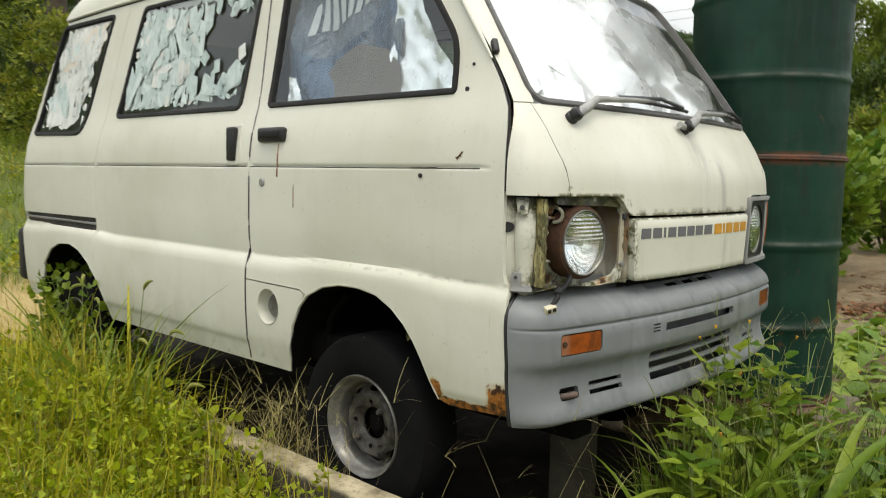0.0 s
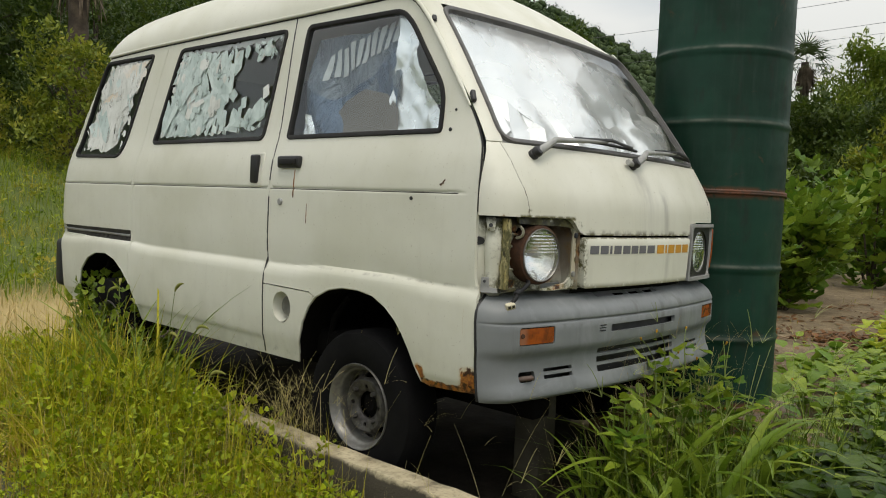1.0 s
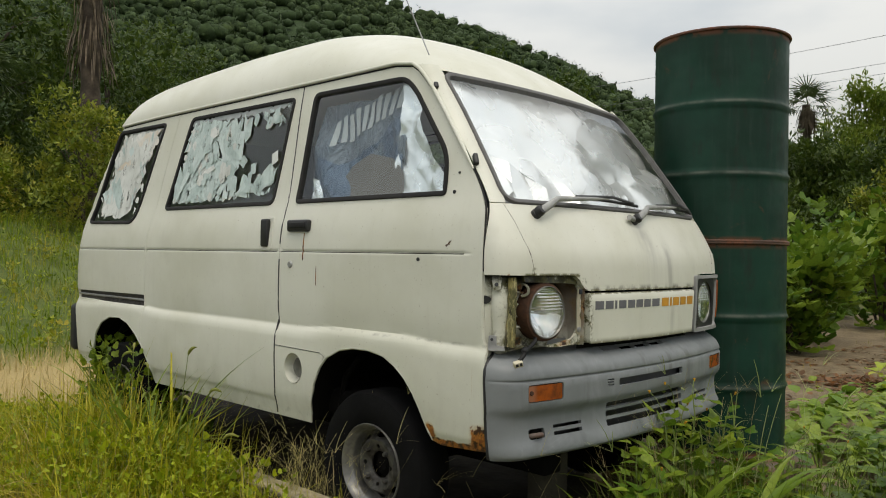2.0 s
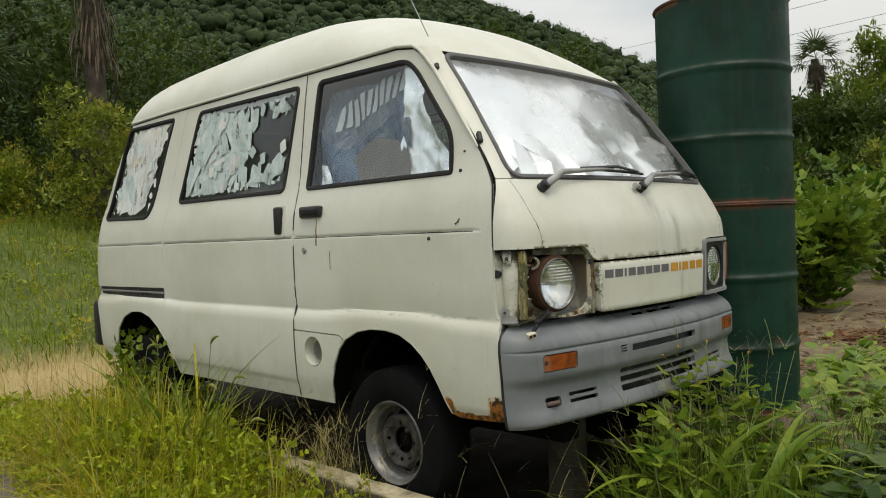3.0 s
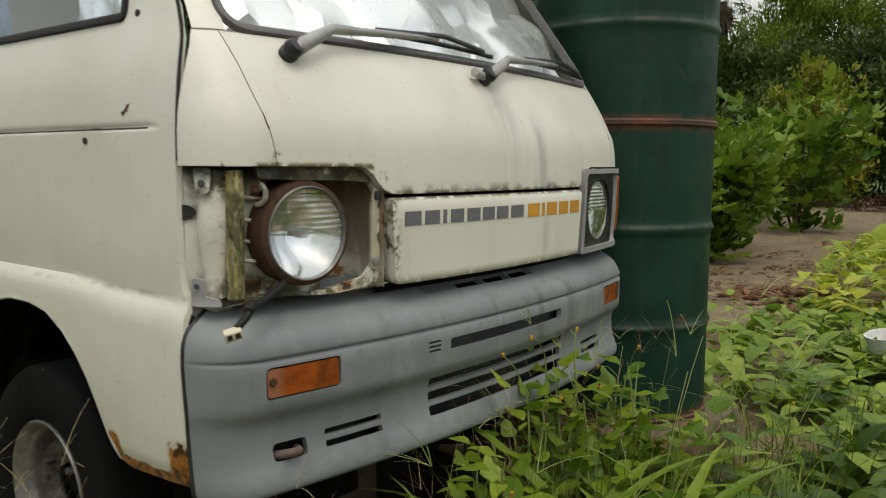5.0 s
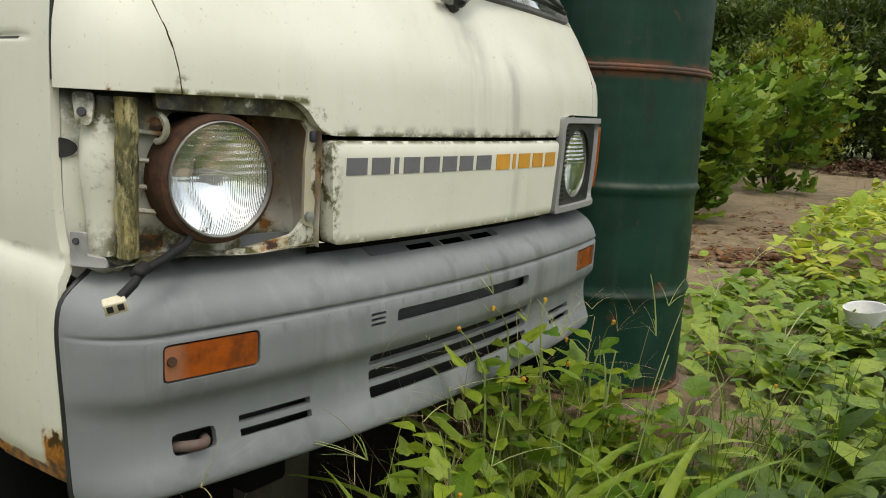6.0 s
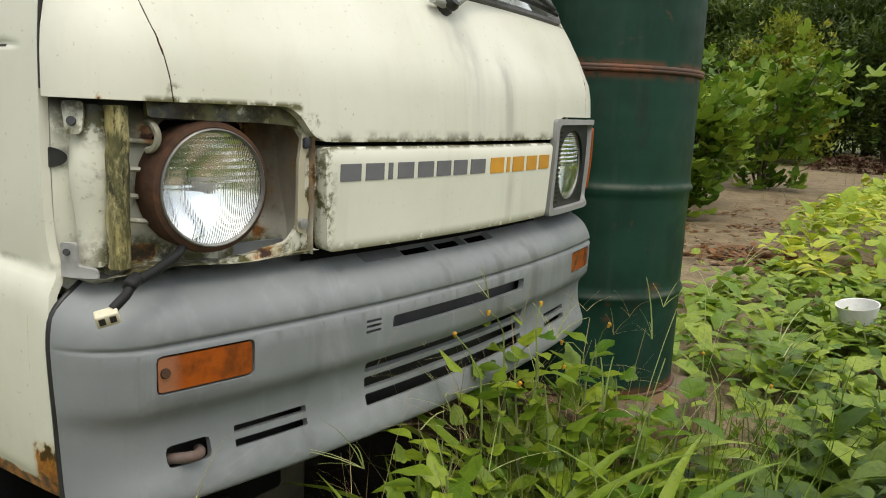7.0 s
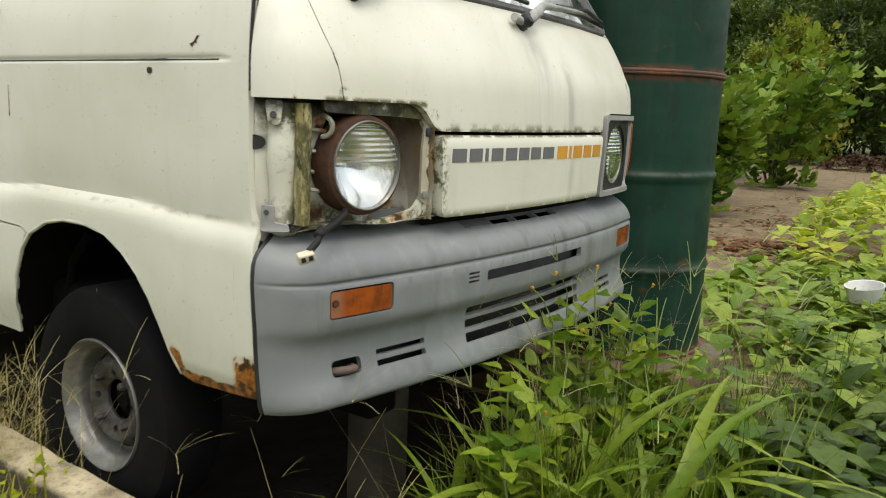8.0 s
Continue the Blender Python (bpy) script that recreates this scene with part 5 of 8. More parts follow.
foam = panel("foam_strip", [(-0.668 + 0.004 * noise.noise(Vector((z * 40, 0, 0))), z) for z in np.linspace(0.70, 0.905, 30)] + [(-0.632 + 0.004 * noise.noise(Vector((z * 40, 5, 0))), z) for z in np.linspace(0.905, 0.70, 30)], [], lambda t, z, off=0: nose_map(t, z, off - 0.026 + 0.012 * math.sin((t + 0.668) * 87) + 0.004 * noise.noise(Vector((t * 90, z * 60, 0)))), FOAM, (0.005, 0.008), flange=0.012)
part("foam_strip", foam, bay, "crumbling yellow foam strip")
part("bumper_bracket", panel("bumper_bracket", rounded([(-0.724, 0.694), (-0.672, 0.694), (-0.676, 0.703), (-0.698, 0.706), (-0.700, 0.735), (-0.722, 0.735)], 0.004), [], lambda t, z, off=0: nose_map(t, z, off - 0.004), TRIM_GREY, (0.01, 0.01), flange=0.006), bay, "grey bumper bracket")
part("bracket_hole", lathe("bracket_hole", [(0, 0.002), (0.004, 0.002), (0.0045, -0.001)], Matrix.Translation(nose_map(-0.711, 0.724, -0.002)) @ pose(0, 0, 0, 75, 0, 45), BLACK, 12), bay)
part("wire_loom", tube("wire_loom", [(-0.145, -0.545, 0.733), (-0.112, -0.585, 0.720), (-0.095, -0.63, 0.708), (-0.090, -0.664, 0.698), (-0.080, -0.680, 0.688), (-0.082, -0.696, 0.674)], 0.006, CABLE, 8), bay, "black taped wire")
part("wire_knot", box("wire_knot", (0.016, 0.026, 0.016), Matrix.Translation((-0.090, -0.664, 0.700)) @ pose(0, 0, 0, 20, 30, 40), CABLE, 0.005), bay)
plug = part("connector", box("connector", (0.016, 0.026, 0.016), Matrix.Translation((-0.082, -0.703, 0.666)) @ pose(0, 0, 0, 15, 20, -25), CREAM, 0.002), bay, "cream wiring connector")
for k in (-1, 1):
    part("connector_socket", box("connector_socket", (0.006, 0.007, 0.008), Matrix.Translation((-0.082, -0.703, 0.666)) @ pose(0, 0, 0, 15, 20, -25) @ Matrix.Translation((0.0065, 0.006 * k, 0.001)), BLACK), plug)
LAMP_M = Matrix.Translation((-0.118, -0.524, 0.801)) @ pose(0, 0, 0, 0, 90, -6) @ Matrix.Scale(0.885, 4)


def headlamp(m, rusty):
    """A round sealed beam: ring, mirror bowl, ribbed lens."""
    lamp = part("headlight", lathe("headlight", [(0.086, -0.056), (0.096, -0.052), (0.099, -0.008), (0.097, 0.0), (0.090, 0.004), (0.085, 0.001)], m, RUSTY if rusty else BLACK, 48), van, "round headlight in a rusty ring" if rusty else "round headlight")
    part("chrome_rim", lathe("chrome_rim", [(0.0890, 0.001), (0.0885, 0.0065), (0.0865, 0.008), (0.0835, 0.003)], m, RIM_STEEL, 48), lamp)
    part("reflector", lathe("reflector", [(0.002, -0.06), (0.02, -0.057), (0.04, -0.046), (0.06, -0.03), (0.075, -0.012), (0.086, 0.0)], m, CHROME, 40), lamp, "mirror bowl")
    lens = part("lens", lathe("lens", [(0.0005, 0.020), (0.03, 0.018), (0.055, 0.014), (0.072, 0.009), (0.084, 0.003)], m, LENS, 40), lamp, "ribbed glass lens")
    lens.visible_shadow = False
    part("bulb_shield", lathe("bulb_shield", [(0, 0.0), (0.01, 0.0), (0.012, -0.02), (0.011, -0.045)], m, ALLOY, 16), lamp)
    return lamp


h1 = headlamp(LAMP_M, True)
part("lamp_mount", tube("lamp_mount", [LAMP_M @ Vector((-0.075 + 0.02 * math.cos(a), -0.088, -0.03 + 0.03 * math.sin(a))) for a in np.linspace(0, math.pi, 10)], 0.0045, BAY_PAINT, 6), h1)
for zz in (0.758, 0.79, 0.825, 0.862):
    part("bay_ridge", tube("bay_ridge", [nose_map(-0.628, zz, -0.045), nose_map(-0.585, zz - 0.004, -0.044)], 0.0035, BAY_PAINT, 6), bay)
headlamp(Matrix.Translation((-0.122, 0.508, 0.800)) @ pose(0, 0, 0, 0, 90, 9) @ Matrix.Scale(0.93, 4), False)
trim_hole = rounded([(0.370, 0.705), (0.672, 0.705), (0.672, 0.894), (0.376, 0.893)], 0.02)
trim = part("headlight_trim", panel("headlight_trim", rounded([(0.352, 0.693), (0.688, 0.693), (0.688, 0.906), (0.362, 0.906)], 0.012), [trim_hole], nose_map, TRIM_GREY, (0.03, 0.03), flange=0.016, off=0.010), van, "grey headlight surround")
part("trim_inner", panel("trim_inner", trim_hole, [[(0.510 + 0.090 * math.cos(a), 0.800 + 0.081 * math.sin(a)) for a in np.linspace(0, 2 * math.pi, 33)[:-1]]], nose_map, BLACK, (0.03, 0.03), flange=0.03, off=-0.005), trim)
for k in range(16):
    zz = 0.719 + k * 0.0105
    part("louvre", tube("louvre", [nose_map(0.380, zz, -0.003), nose_map(0.424, zz, -0.003)], 0.003, RUBBER, 4), trim)
part("side_marker", panel("side_marker", rounded([(0.691, 0.73), (0.745, 0.73), (0.745, 0.885), (0.691, 0.885)], 0.006), [], nose_map, AMBER, (0.02, 0.03), flange=0.026, off=0.028), van, "amber side marker")

# wipers
for y0, y1 in ((-0.512, -0.14), (-0.005, 0.36)):
    base = nose_map(y0, 1.094, 0.010)
    wp = part("wiper", lathe("wiper", [(0, 0.022), (0.013, 0.021), (0.017, 0.014), (0.017, 0.006), (0.0145, 0.004), (0.0145, 0.0), (0.017, -0.002), (0.016, -0.014)], Matrix.Translation(base) @ pose(0, 0, 0, 0, 58, 0), BLACK, 16), van, "parked windscreen wiper")
    tip = nose_map(y1, 1.148, 0.030)
    mid = nose_map(y0 + 0.09, 1.128, 0.034)
    part("wiper_arm", tube("wiper_arm", [base + Vector((0.008, 0.004, 0.004)), base.lerp(mid, 0.45) + Vector((0.012, 0, 0.004)), mid, tip], [0.014, 0.0125, 0.0095, 0.0045], WIPER, 8), wp, "weathered grey wiper arm")
    blade = [nose_map(t, 1.140 + 0.012 * math.sin((t - y0) * 5), 0.014) for t in np.linspace(y0 + 0.16, y1 + 0.20, 10)]
    part("wiper_blade", tube("wiper_blade", blade, 0.0055, BLACK, 6), wp, "black wiper blade")
    part("wiper_bridge", tube("wiper_bridge", [blade[1] + Vector((0.01, 0, 0.004)), blade[5] + Vector((0.02, 0, 0.012)), blade[8] + Vector((0.01, 0, 0.004))], 0.0055, BLACK, 6), wp)
    part("wiper_stub", tube("wiper_stub", [base, base + Vector((0.006, -0.05 if y0 > -0.1 else 0.0, 0.006 if y0 > -0.1 else -0.01))], 0.0095, WIPER if y0 > -0.1 else BLACK, 8), wp)


# ---- wheels ----
def wheel(x, s, name):
    """Steel wheel: tyre, rim, dished disc with holes, nuts, hub."""
    m = Matrix.Translation((x, s * 0.625, 0.255)) @ pose(0, 0, 0, 90 if s < 0 else -90, 0, 0)
    prof = [(0.140, -0.062), (0.165, -0.072), (0.215, -0.074), (0.243, -0.066), (0.2545, -0.048), (0.2555, 0.0), (0.2545, 0.048), (0.243, 0.066), (0.215, 0.074), (0.165, 0.072), (0.140, 0.060)]
    w = part(name, lathe(name, prof, m, TYRE, 56), van, "bare steel wheel with a worn tyre")
    part("rim", lathe("rim", [(0.116, -0.055), (0.117, 0.0), (0.1175, 0.018), (0.121, 0.030), (0.121, 0.036), (0.1255, 0.042), (0.130, 0.046), (0.1315, 0.054), (0.135, 0.058), (0.1385, 0.066), (0.1425, 0.068), (0.1450, 0.064), (0.1445, 0.052)], m, RIM_STEEL, 56), w, "dull steel rim")

    def dish(a, r, off=0.0):
        h = curve([(0.0, -0.006), (0.046, -0.004), (0.052, 0.004), (0.070, 0.010), (0.084, 0.016), (0.090, 0.014), (0.100, -0.006), (0.110, -0.016), (0.119, -0.012), (0.126, -0.012)])(r) + off
        return m @ Vector((r * math.cos(a), r * math.sin(a), h))

    def flat(u, v, off=0.0):
        return dish(math.atan2(v, u), math.hypot(u, v), off + 0.02)

    circle = lambda cx, cy, r, n=16: [(cx + r * math.cos(2 * math.pi * k / n), cy + r * math.sin(2 * math.pi * k / n)) for k in range(n)]
    vents = []
    for a0 in np.linspace(0, 2 * math.pi, 9)[:-1]:
        vents.append([((0.103 + 0.0095 * math.cos(b)) * math.cos(a0 + 0.2 * math.sin(b)), (0.103 + 0.0095 * math.cos(b)) * math.sin(a0 + 0.2 * math.sin(b))) for b in np.linspace(0, 2 * math.pi, 13)[:-1]])
    part("disc", panel("disc", circle(0, 0, 0.1255, 48), vents + [circle(0, 0, 0.045, 28)] + [circle(0.064 * math.cos(a), 0.064 * math.sin(a), 0.0075, 10) for a in np.linspace(0, 2 * math.pi, 5)[:-1]], flat, STEEL, (0.012, 0.012), flange=0.006), w)
    # dark backing disc added so the vents look deep
    part("vent_shade_disc", lathe("vent_shade_disc", [(0.0, -0.03), (0.118, -0.03), (0.122, -0.05)], m, DARK, 24), w, "dark disc added as the shade behind the vents")
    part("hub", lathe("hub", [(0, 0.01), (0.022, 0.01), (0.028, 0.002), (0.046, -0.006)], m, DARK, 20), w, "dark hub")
    for k in range(4):
        a = math.pi / 4 + k * math.pi / 2
        part("wheel_nut", lathe("wheel_nut", [(0, 0.046), (0.006, 0.046), (0.0085, 0.042), (0.0085, 0.02)], m @ Matrix.Translation((0.064 * math.cos(a), 0.064 * math.sin(a), 0)), STEEL, 6), w)
    return w


for x in (-0.712, -2.575):
    for s in (-1, 1):
        wheel(x, s, "front_wheel" if x > -1 else "rear_wheel")
    for s in (-1, 1):
        part("suspension_strut", tube("suspension_strut", [(x + 0.03, s * 0.47, 0.28), (x + 0.01, s * 0.44, 0.62)], 0.028, DARK, 10), van)
        part("housing_rib", tube("housing_rib", [(x - 0.27, s * 0.60, 0.40), (x - 0.24, s * 0.60, 0.52), (x - 0.16, s * 0.6, 0.60)], 0.012, DARK, 6), van)
    part("axle", tube("axle", [(x, -0.56, 0.255), (x, 0.56, 0.255)], 0.03, DARK, 10), van)

# ---- ground, kerb, drums ----
def ground_height(x, y):
    h = 0.03 * noise.noise(Vector((x * 0.6, y * 0.6, 0))) + 0.006 * noise.noise(Vector((x * 3, y * 3, 4)))
    far = math.hypot(x + 1, y)
    if -3.5 < x < 0.6 and -0.78 < y < 1.0:
        h = 0.4 * h - 0.015
    if y < -0.78 and x > -8:
        h -= 0.06 * min(1, (-0.78 - y) / 0.1) * min(1, (x + 8) / 2)
    if x < -5.5:
        up = min(1.0, (-5.5 - x) / 10.0)
        h += 1.5 * up * up * (3 - 2 * up) * max(0.0, min(1.0, (12.0 - y) / 6.0))
    return h - 0.02 + max(0, far - 40) * 0.004


def grid_axis(lo, hi, near, fine):
    out = [0.0]
    v = 0.0
    while v < hi:
        v += max(fine, abs(v) * 0.09 if abs(v) > near else fine)
        out.append(v)
    v = 0.0
    while v > lo:
        v -= max(fine, abs(v) * 0.09 if abs(v) > near else fine)
        out.append(v)
    return sorted(out)


gx, gy = grid_axis(-900, 900, 4.0, 0.12), grid_axis(-900, 900, 4.0, 0.12)
verts = [(x, y, ground_height(x, y)) for x in gx for y in gy]
ny = len(gy)
faces = [(i * ny + j, (i + 1) * ny + j, (i + 1) * ny + j + 1, i * ny + j + 1) for i in range(len(gx) - 1) for j in range(ny - 1)]
solid("ground", mesh("ground", verts, faces, SOIL), "uneven garden soil with turf and straw-dry patches", "ground", kind="structure")

bm = bmesh.new()
rk = random.Random(4)
prev = None
for i in range(66):
    x = -2.86 + i * 0.06
    y = -0.772 - 0.012 * (x + 0.8)
    j = lambda a: rk.uniform(-a, a)
    loop = [bm.verts.new((x, y + 0.047 + j(0.002), -0.12)), bm.verts.new((x, y + 0.0465 + j(0.002), 0.118 + j(0.002))), bm.verts.new((x, y + 0.041 + j(0.003), 0.126 + j(0.002))), bm.verts.new((x, y - 0.040 + j(0.004), 0.126 + j(0.002))), bm.verts.new((x, y - 0.047 + j(0.004), 0.116 + j(0.005))), bm.verts.new((x, y - 0.05 + j(0.006), -0.12))]
    if prev:
        for a in range(5):
            bm.faces.new((prev[a], prev[a + 1], loop[a + 1], loop[a]))
    prev = loop
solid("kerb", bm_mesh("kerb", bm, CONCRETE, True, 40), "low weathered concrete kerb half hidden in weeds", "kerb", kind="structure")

DX, DY = -0.29, 1.015


def drum(z0, label, top_open):
    d = thing("oil_drum", label, "oil drum", (DX, DY, z0), "stacked oil drums")
    m = Matrix.Translation((DX, DY, z0)) @ Matrix.Diagonal((1.0, 1.0, 1.035, 1.0))
    prof = [(0.2865, 0.012)]
    for k in range(61):
        h = 0.012 + (0.866 - 0.012) * k / 60
        bulge = sum(0.0105 * math.exp(-((h - c) / 0.009) ** 2) for c in (0.279, 0.570))
        ripple = 0.0003 * math.sin(h * 110) if 0.62 < h < 0.84 or 0.03 < h < 0.26 else 0
        prof.append((0.2865 + bulge + ripple, h))
    part("shell", lathe("shell", prof, m, DRUM, 72, 60), d)
    for nm, h in (("bottom_chime", 0.006), ("top_chime", 0.872)):
        pts = [m @ Vector((0.290 * math.cos(a), 0.290 * math.sin(a), h)) for a in np.linspace(0, 2 * math.pi, 73)]
        part(nm, tube(nm, pts, 0.0068, plain("rust_edged_green", (0.05, 0.03, 0.02), 0.65, second=(0.15, 0.05, 0.02), coarse=9), 8, False), d, "rusty rolled rim")
    part("lid", lathe("lid", [(0.0, 0.858), (0.2835, 0.858), (0.2865, 0.87)], m, DRUM, 48), d)
    part("base", lathe("base", [(0.0, 0.015), (0.2835, 0.015), (0.2865, 0.004)], m, RUSTY, 48), d)
    part("stamped_dent", box("stamped_dent", (0.004, 0.04, 0.006), Matrix.Translation((DX, DY, z0)) @ pose(0, 0, 0.045 if top_open else 0.3, 0, 0, -75) @ Matrix.Translation((0.283, 0, 0)), ALLOY, 0.002), d)
    return d


drum(0.136, "dark green steel oil drum standing on a concrete block", False)
drum(1.0395, "dark green steel oil drum stacked on another drum", True)
bm = bmesh.new()
bmesh.ops.create_cube(bm, size=1, matrix=pose(-0.29, 0.91, -0.020, 0, 0, 2) @ Matrix.Diagonal((0.74, 0.52, 0.31, 1)))
bmesh.ops.bevel(bm, geom=bm.edges[:], offset=0.012, segments=2, affect="EDGES", profile=0.5)
bmesh.ops.subdivide_edges(bm, edges=bm.edges[:], cuts=5, use_grid_fill=True)
for v in bm.verts:
    if v.co.z < 0.13:
        v.co += Vector((noise.noise(v.co * 14), noise.noise(v.co * 14 + Vector((5, 0, 0))), 0)) * 0.012
solid("drum_plinth", bm_mesh("drum_plinth", bm, BLOCK, True, 40), "rough lichen-stained concrete block under the drums", "concrete block")
bm = bmesh.new()
bmesh.ops.create_cube(bm, size=1, matrix=pose(-0.285, -0.275, 0.150, 0, 0, 4) @ Matrix.Diagonal((0.10, 0.10, 0.35, 1)))
bmesh.ops.bevel(bm, geom=bm.edges[:], offset=0.008, segments=2, affect="EDGES", profile=0.5)
solid("support_block", bm_mesh("support_block", bm, WOOD, True, 40), "grey timber block propping the van's front", "timber block")

# earth sheet coloured dark as the shade between kerb and drums, under the van
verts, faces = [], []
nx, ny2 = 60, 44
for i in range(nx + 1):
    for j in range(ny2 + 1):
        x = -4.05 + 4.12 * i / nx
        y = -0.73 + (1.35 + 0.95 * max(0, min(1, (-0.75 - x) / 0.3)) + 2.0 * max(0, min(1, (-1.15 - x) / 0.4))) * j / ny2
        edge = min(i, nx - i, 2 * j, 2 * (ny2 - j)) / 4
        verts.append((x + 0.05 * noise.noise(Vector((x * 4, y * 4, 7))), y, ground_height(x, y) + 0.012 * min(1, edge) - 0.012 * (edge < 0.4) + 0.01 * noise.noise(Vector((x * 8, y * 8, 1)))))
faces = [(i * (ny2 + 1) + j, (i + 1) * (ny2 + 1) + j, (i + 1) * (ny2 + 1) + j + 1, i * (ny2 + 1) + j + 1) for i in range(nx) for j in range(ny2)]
solid("parking_pad", mesh("parking_pad", verts, faces, SHADED_EARTH), "bare earth coloured dark for the shade under the van", "ground", kind="structure")


# ---- plants ----
def fast_mesh(name, V, T, material, smooth=True):
    """A mesh of triangles out of two arrays."""
    me = bpy.data.meshes.new(name)
    V, T = np.asarray(V, np.float32), np.asarray(T, np.int32)
    me.vertices.add(len(V))
    me.vertices.foreach_set("co", V.ravel())
    me.loops.add(len(T) * 3)
    me.loops.foreach_set("vertex_index", T.ravel())
    me.polygons.add(len(T))
    me.polygons.foreach_set("loop_start", np.arange(0, len(T) * 3, 3, dtype=np.int32))
    me.materials.append(material)
    me.update(calc_edges=True)
    if smooth:
        me.polygons.foreach_set("use_smooth", np.ones(len(T), bool))
    return me


def strip_leaf(length, width, bend, segs=5, fold=0.25, shape=None, wave=0.0):
    """A leaf or blade that starts at the origin, rises along z and bends over towards x."""
    V, T = [], []
    x = z = 0.0
    for i in range(segs + 1):
        f = i / segs
        a = bend * f
        if i:
            x += length / segs * math.sin(a)
            z += length / segs * math.cos(a)
        w = width / 2 * (shape(f) if shape else (1 - f) ** 0.6 * min(1, 0.35 + 3 * f))
        up = Vector((-math.cos(a), 0, math.sin(a)))
        for s in (-1, 0, 1):
            lift = fold * w * abs(s) + wave * w * math.sin(f * 9 + s)
            V.append((x + up.x * lift, s * w, z + up.z * lift))
    for i in range(segs):
        for k in (0, 1):
            a = i * 3 + k
            T += [(a, a + 1, a + 4), (a, a + 4, a + 3)]
    return np.array(V), np.array(T)


OVATE = lambda f: max(0.02, math.sin(math.pi * min(1, f ** 0.75)) ** 0.85)
LANCE = lambda f: max(0.02, math.sin(math.pi * f ** 0.6))
HEART = lambda f: max(0.02, (1 - f) ** 0.7 * min(1, 0.55 + 4 * f) * 1.05)


def turned(yaw, tilt, roll=0.0):
    """Rotation arrays: first a roll about z, then a tilt towards x, then a yaw."""
    cy, sy, ct, st, cr, sr = np.cos(yaw), np.sin(yaw), np.cos(tilt), np.sin(tilt), np.cos(roll), np.sin(roll)
    n = len(yaw)
    Z, X, R = np.zeros((n, 3, 3)), np.zeros((n, 3, 3)), np.zeros((n, 3, 3))
    Z[:, 0, 0], Z[:, 0, 1], Z[:, 1, 0], Z[:, 1, 1], Z[:, 2, 2] = cy, -sy, sy, cy, 1
    X[:, 0, 0], X[:, 0, 2], X[:, 2, 0], X[:, 2, 2], X[:, 1, 1] = ct, st, -st, ct, 1
    R[:, 0, 0], R[:, 0, 1], R[:, 1, 0], R[:, 1, 1], R[:, 2, 2] = cr, -sr, sr, cr, 1
    return Z @ X @ R


class Heap:
    """Gathers many copies of small templates into one mesh."""

    def __init__(self):
        self.V, self.T, self.n = [], [], 0

    def add(self, template, rot, at, scale):
        V, T = template
        P = np.einsum("nij,kj->nki", rot, V) * np.asarray(scale)[:, None, None] + np.asarray(at)[:, None, :]
        n, k = P.shape[:2]
        self.V.append(P.reshape(-1, 3))
        self.T.append((T[None] + (np.arange(n) * k)[:, None, None] + self.n).reshape(-1, 3))
        self.n += n * k

    def mesh(self, name, material):
        return fast_mesh(name, np.concatenate(self.V), np.concatenate(self.T), material)


def heights(x, y):
    return np.array([ground_height(a, b) for a, b in zip(x, y)])


BLADES = [strip_leaf(1, w, b, 4, 0.3) for w, b in ((0.022, 0.5), (0.028, 0.9), (0.02, 1.3), (0.034, 1.7), (0.016, 0.25))]
HERB_LEAVES = [strip_leaf(1, w, b, 3, 0.2, OVATE) for w, b in ((0.62, 0.4), (0.72, 0.7), (0.55, 0.2))]


def toothed_leaf(lobes, width, droop, cup):
    """A flat leaf with deep teeth, as a fan of triangles round its middle."""
    n = lobes * 4
    V = [(-0.10 * droop, 0.0, 0.42)]
    for k in range(n + 1):
        a = math.pi * (-1 + 2 * k / n)
        r = 0.5 * (0.72 + 0.28 * math.cos(a)) * (0.84 + 0.16 * math.cos(lobes * a))
        z = 0.42 + 1.12 * r * math.cos(a) * (1.1 if abs(a) < 1.6 else 0.9)
        y = width * 1.1 * r * math.sin(a)
        V.append((-droop * (z - 0.2) ** 2 * 0.6 - cup * abs(y), y, z))
    V.append((0.0, 0.0, 0.0))
    T = [(0, k, k + 1) for k in range(1, n + 1)]
    return np.array(V), np.array(T)


NARROW = strip_leaf(1.5, 0.42, 0.7, 3, 0.2, lambda f: max(0.02, math.sin(math.pi * f ** 0.6)))
TOOTHED = [toothed_leaf(5, 1.0, 0.5, -0.2), toothed_leaf(3, 1.15, 0.8, 0.2), toothed_leaf(5, 0.75, 0.2, -0.3)]
STALK = strip_leaf(1, 0.012, 0.25, 3, 0.0, lambda f: 1 - 0.5 * f)
g = np.random.default_rng(11)


def blades(heap, x, y, h, lean=0.25, wide=1.0):
    z = heights(x, y) - 0.01
    which = g.integers(0, len(BLADES), len(x))
    for k, b in enumerate(BLADES):
        i = np.where(which == k)[0]
        if len(i):
            heap.add((b[0] * np.array([1, wide, 1]), b[1]), turned(g.uniform(0, 6.28, len(i)), g.normal(0, lean, len(i))), np.stack([x[i], y[i], z[i]], 1), h[i])


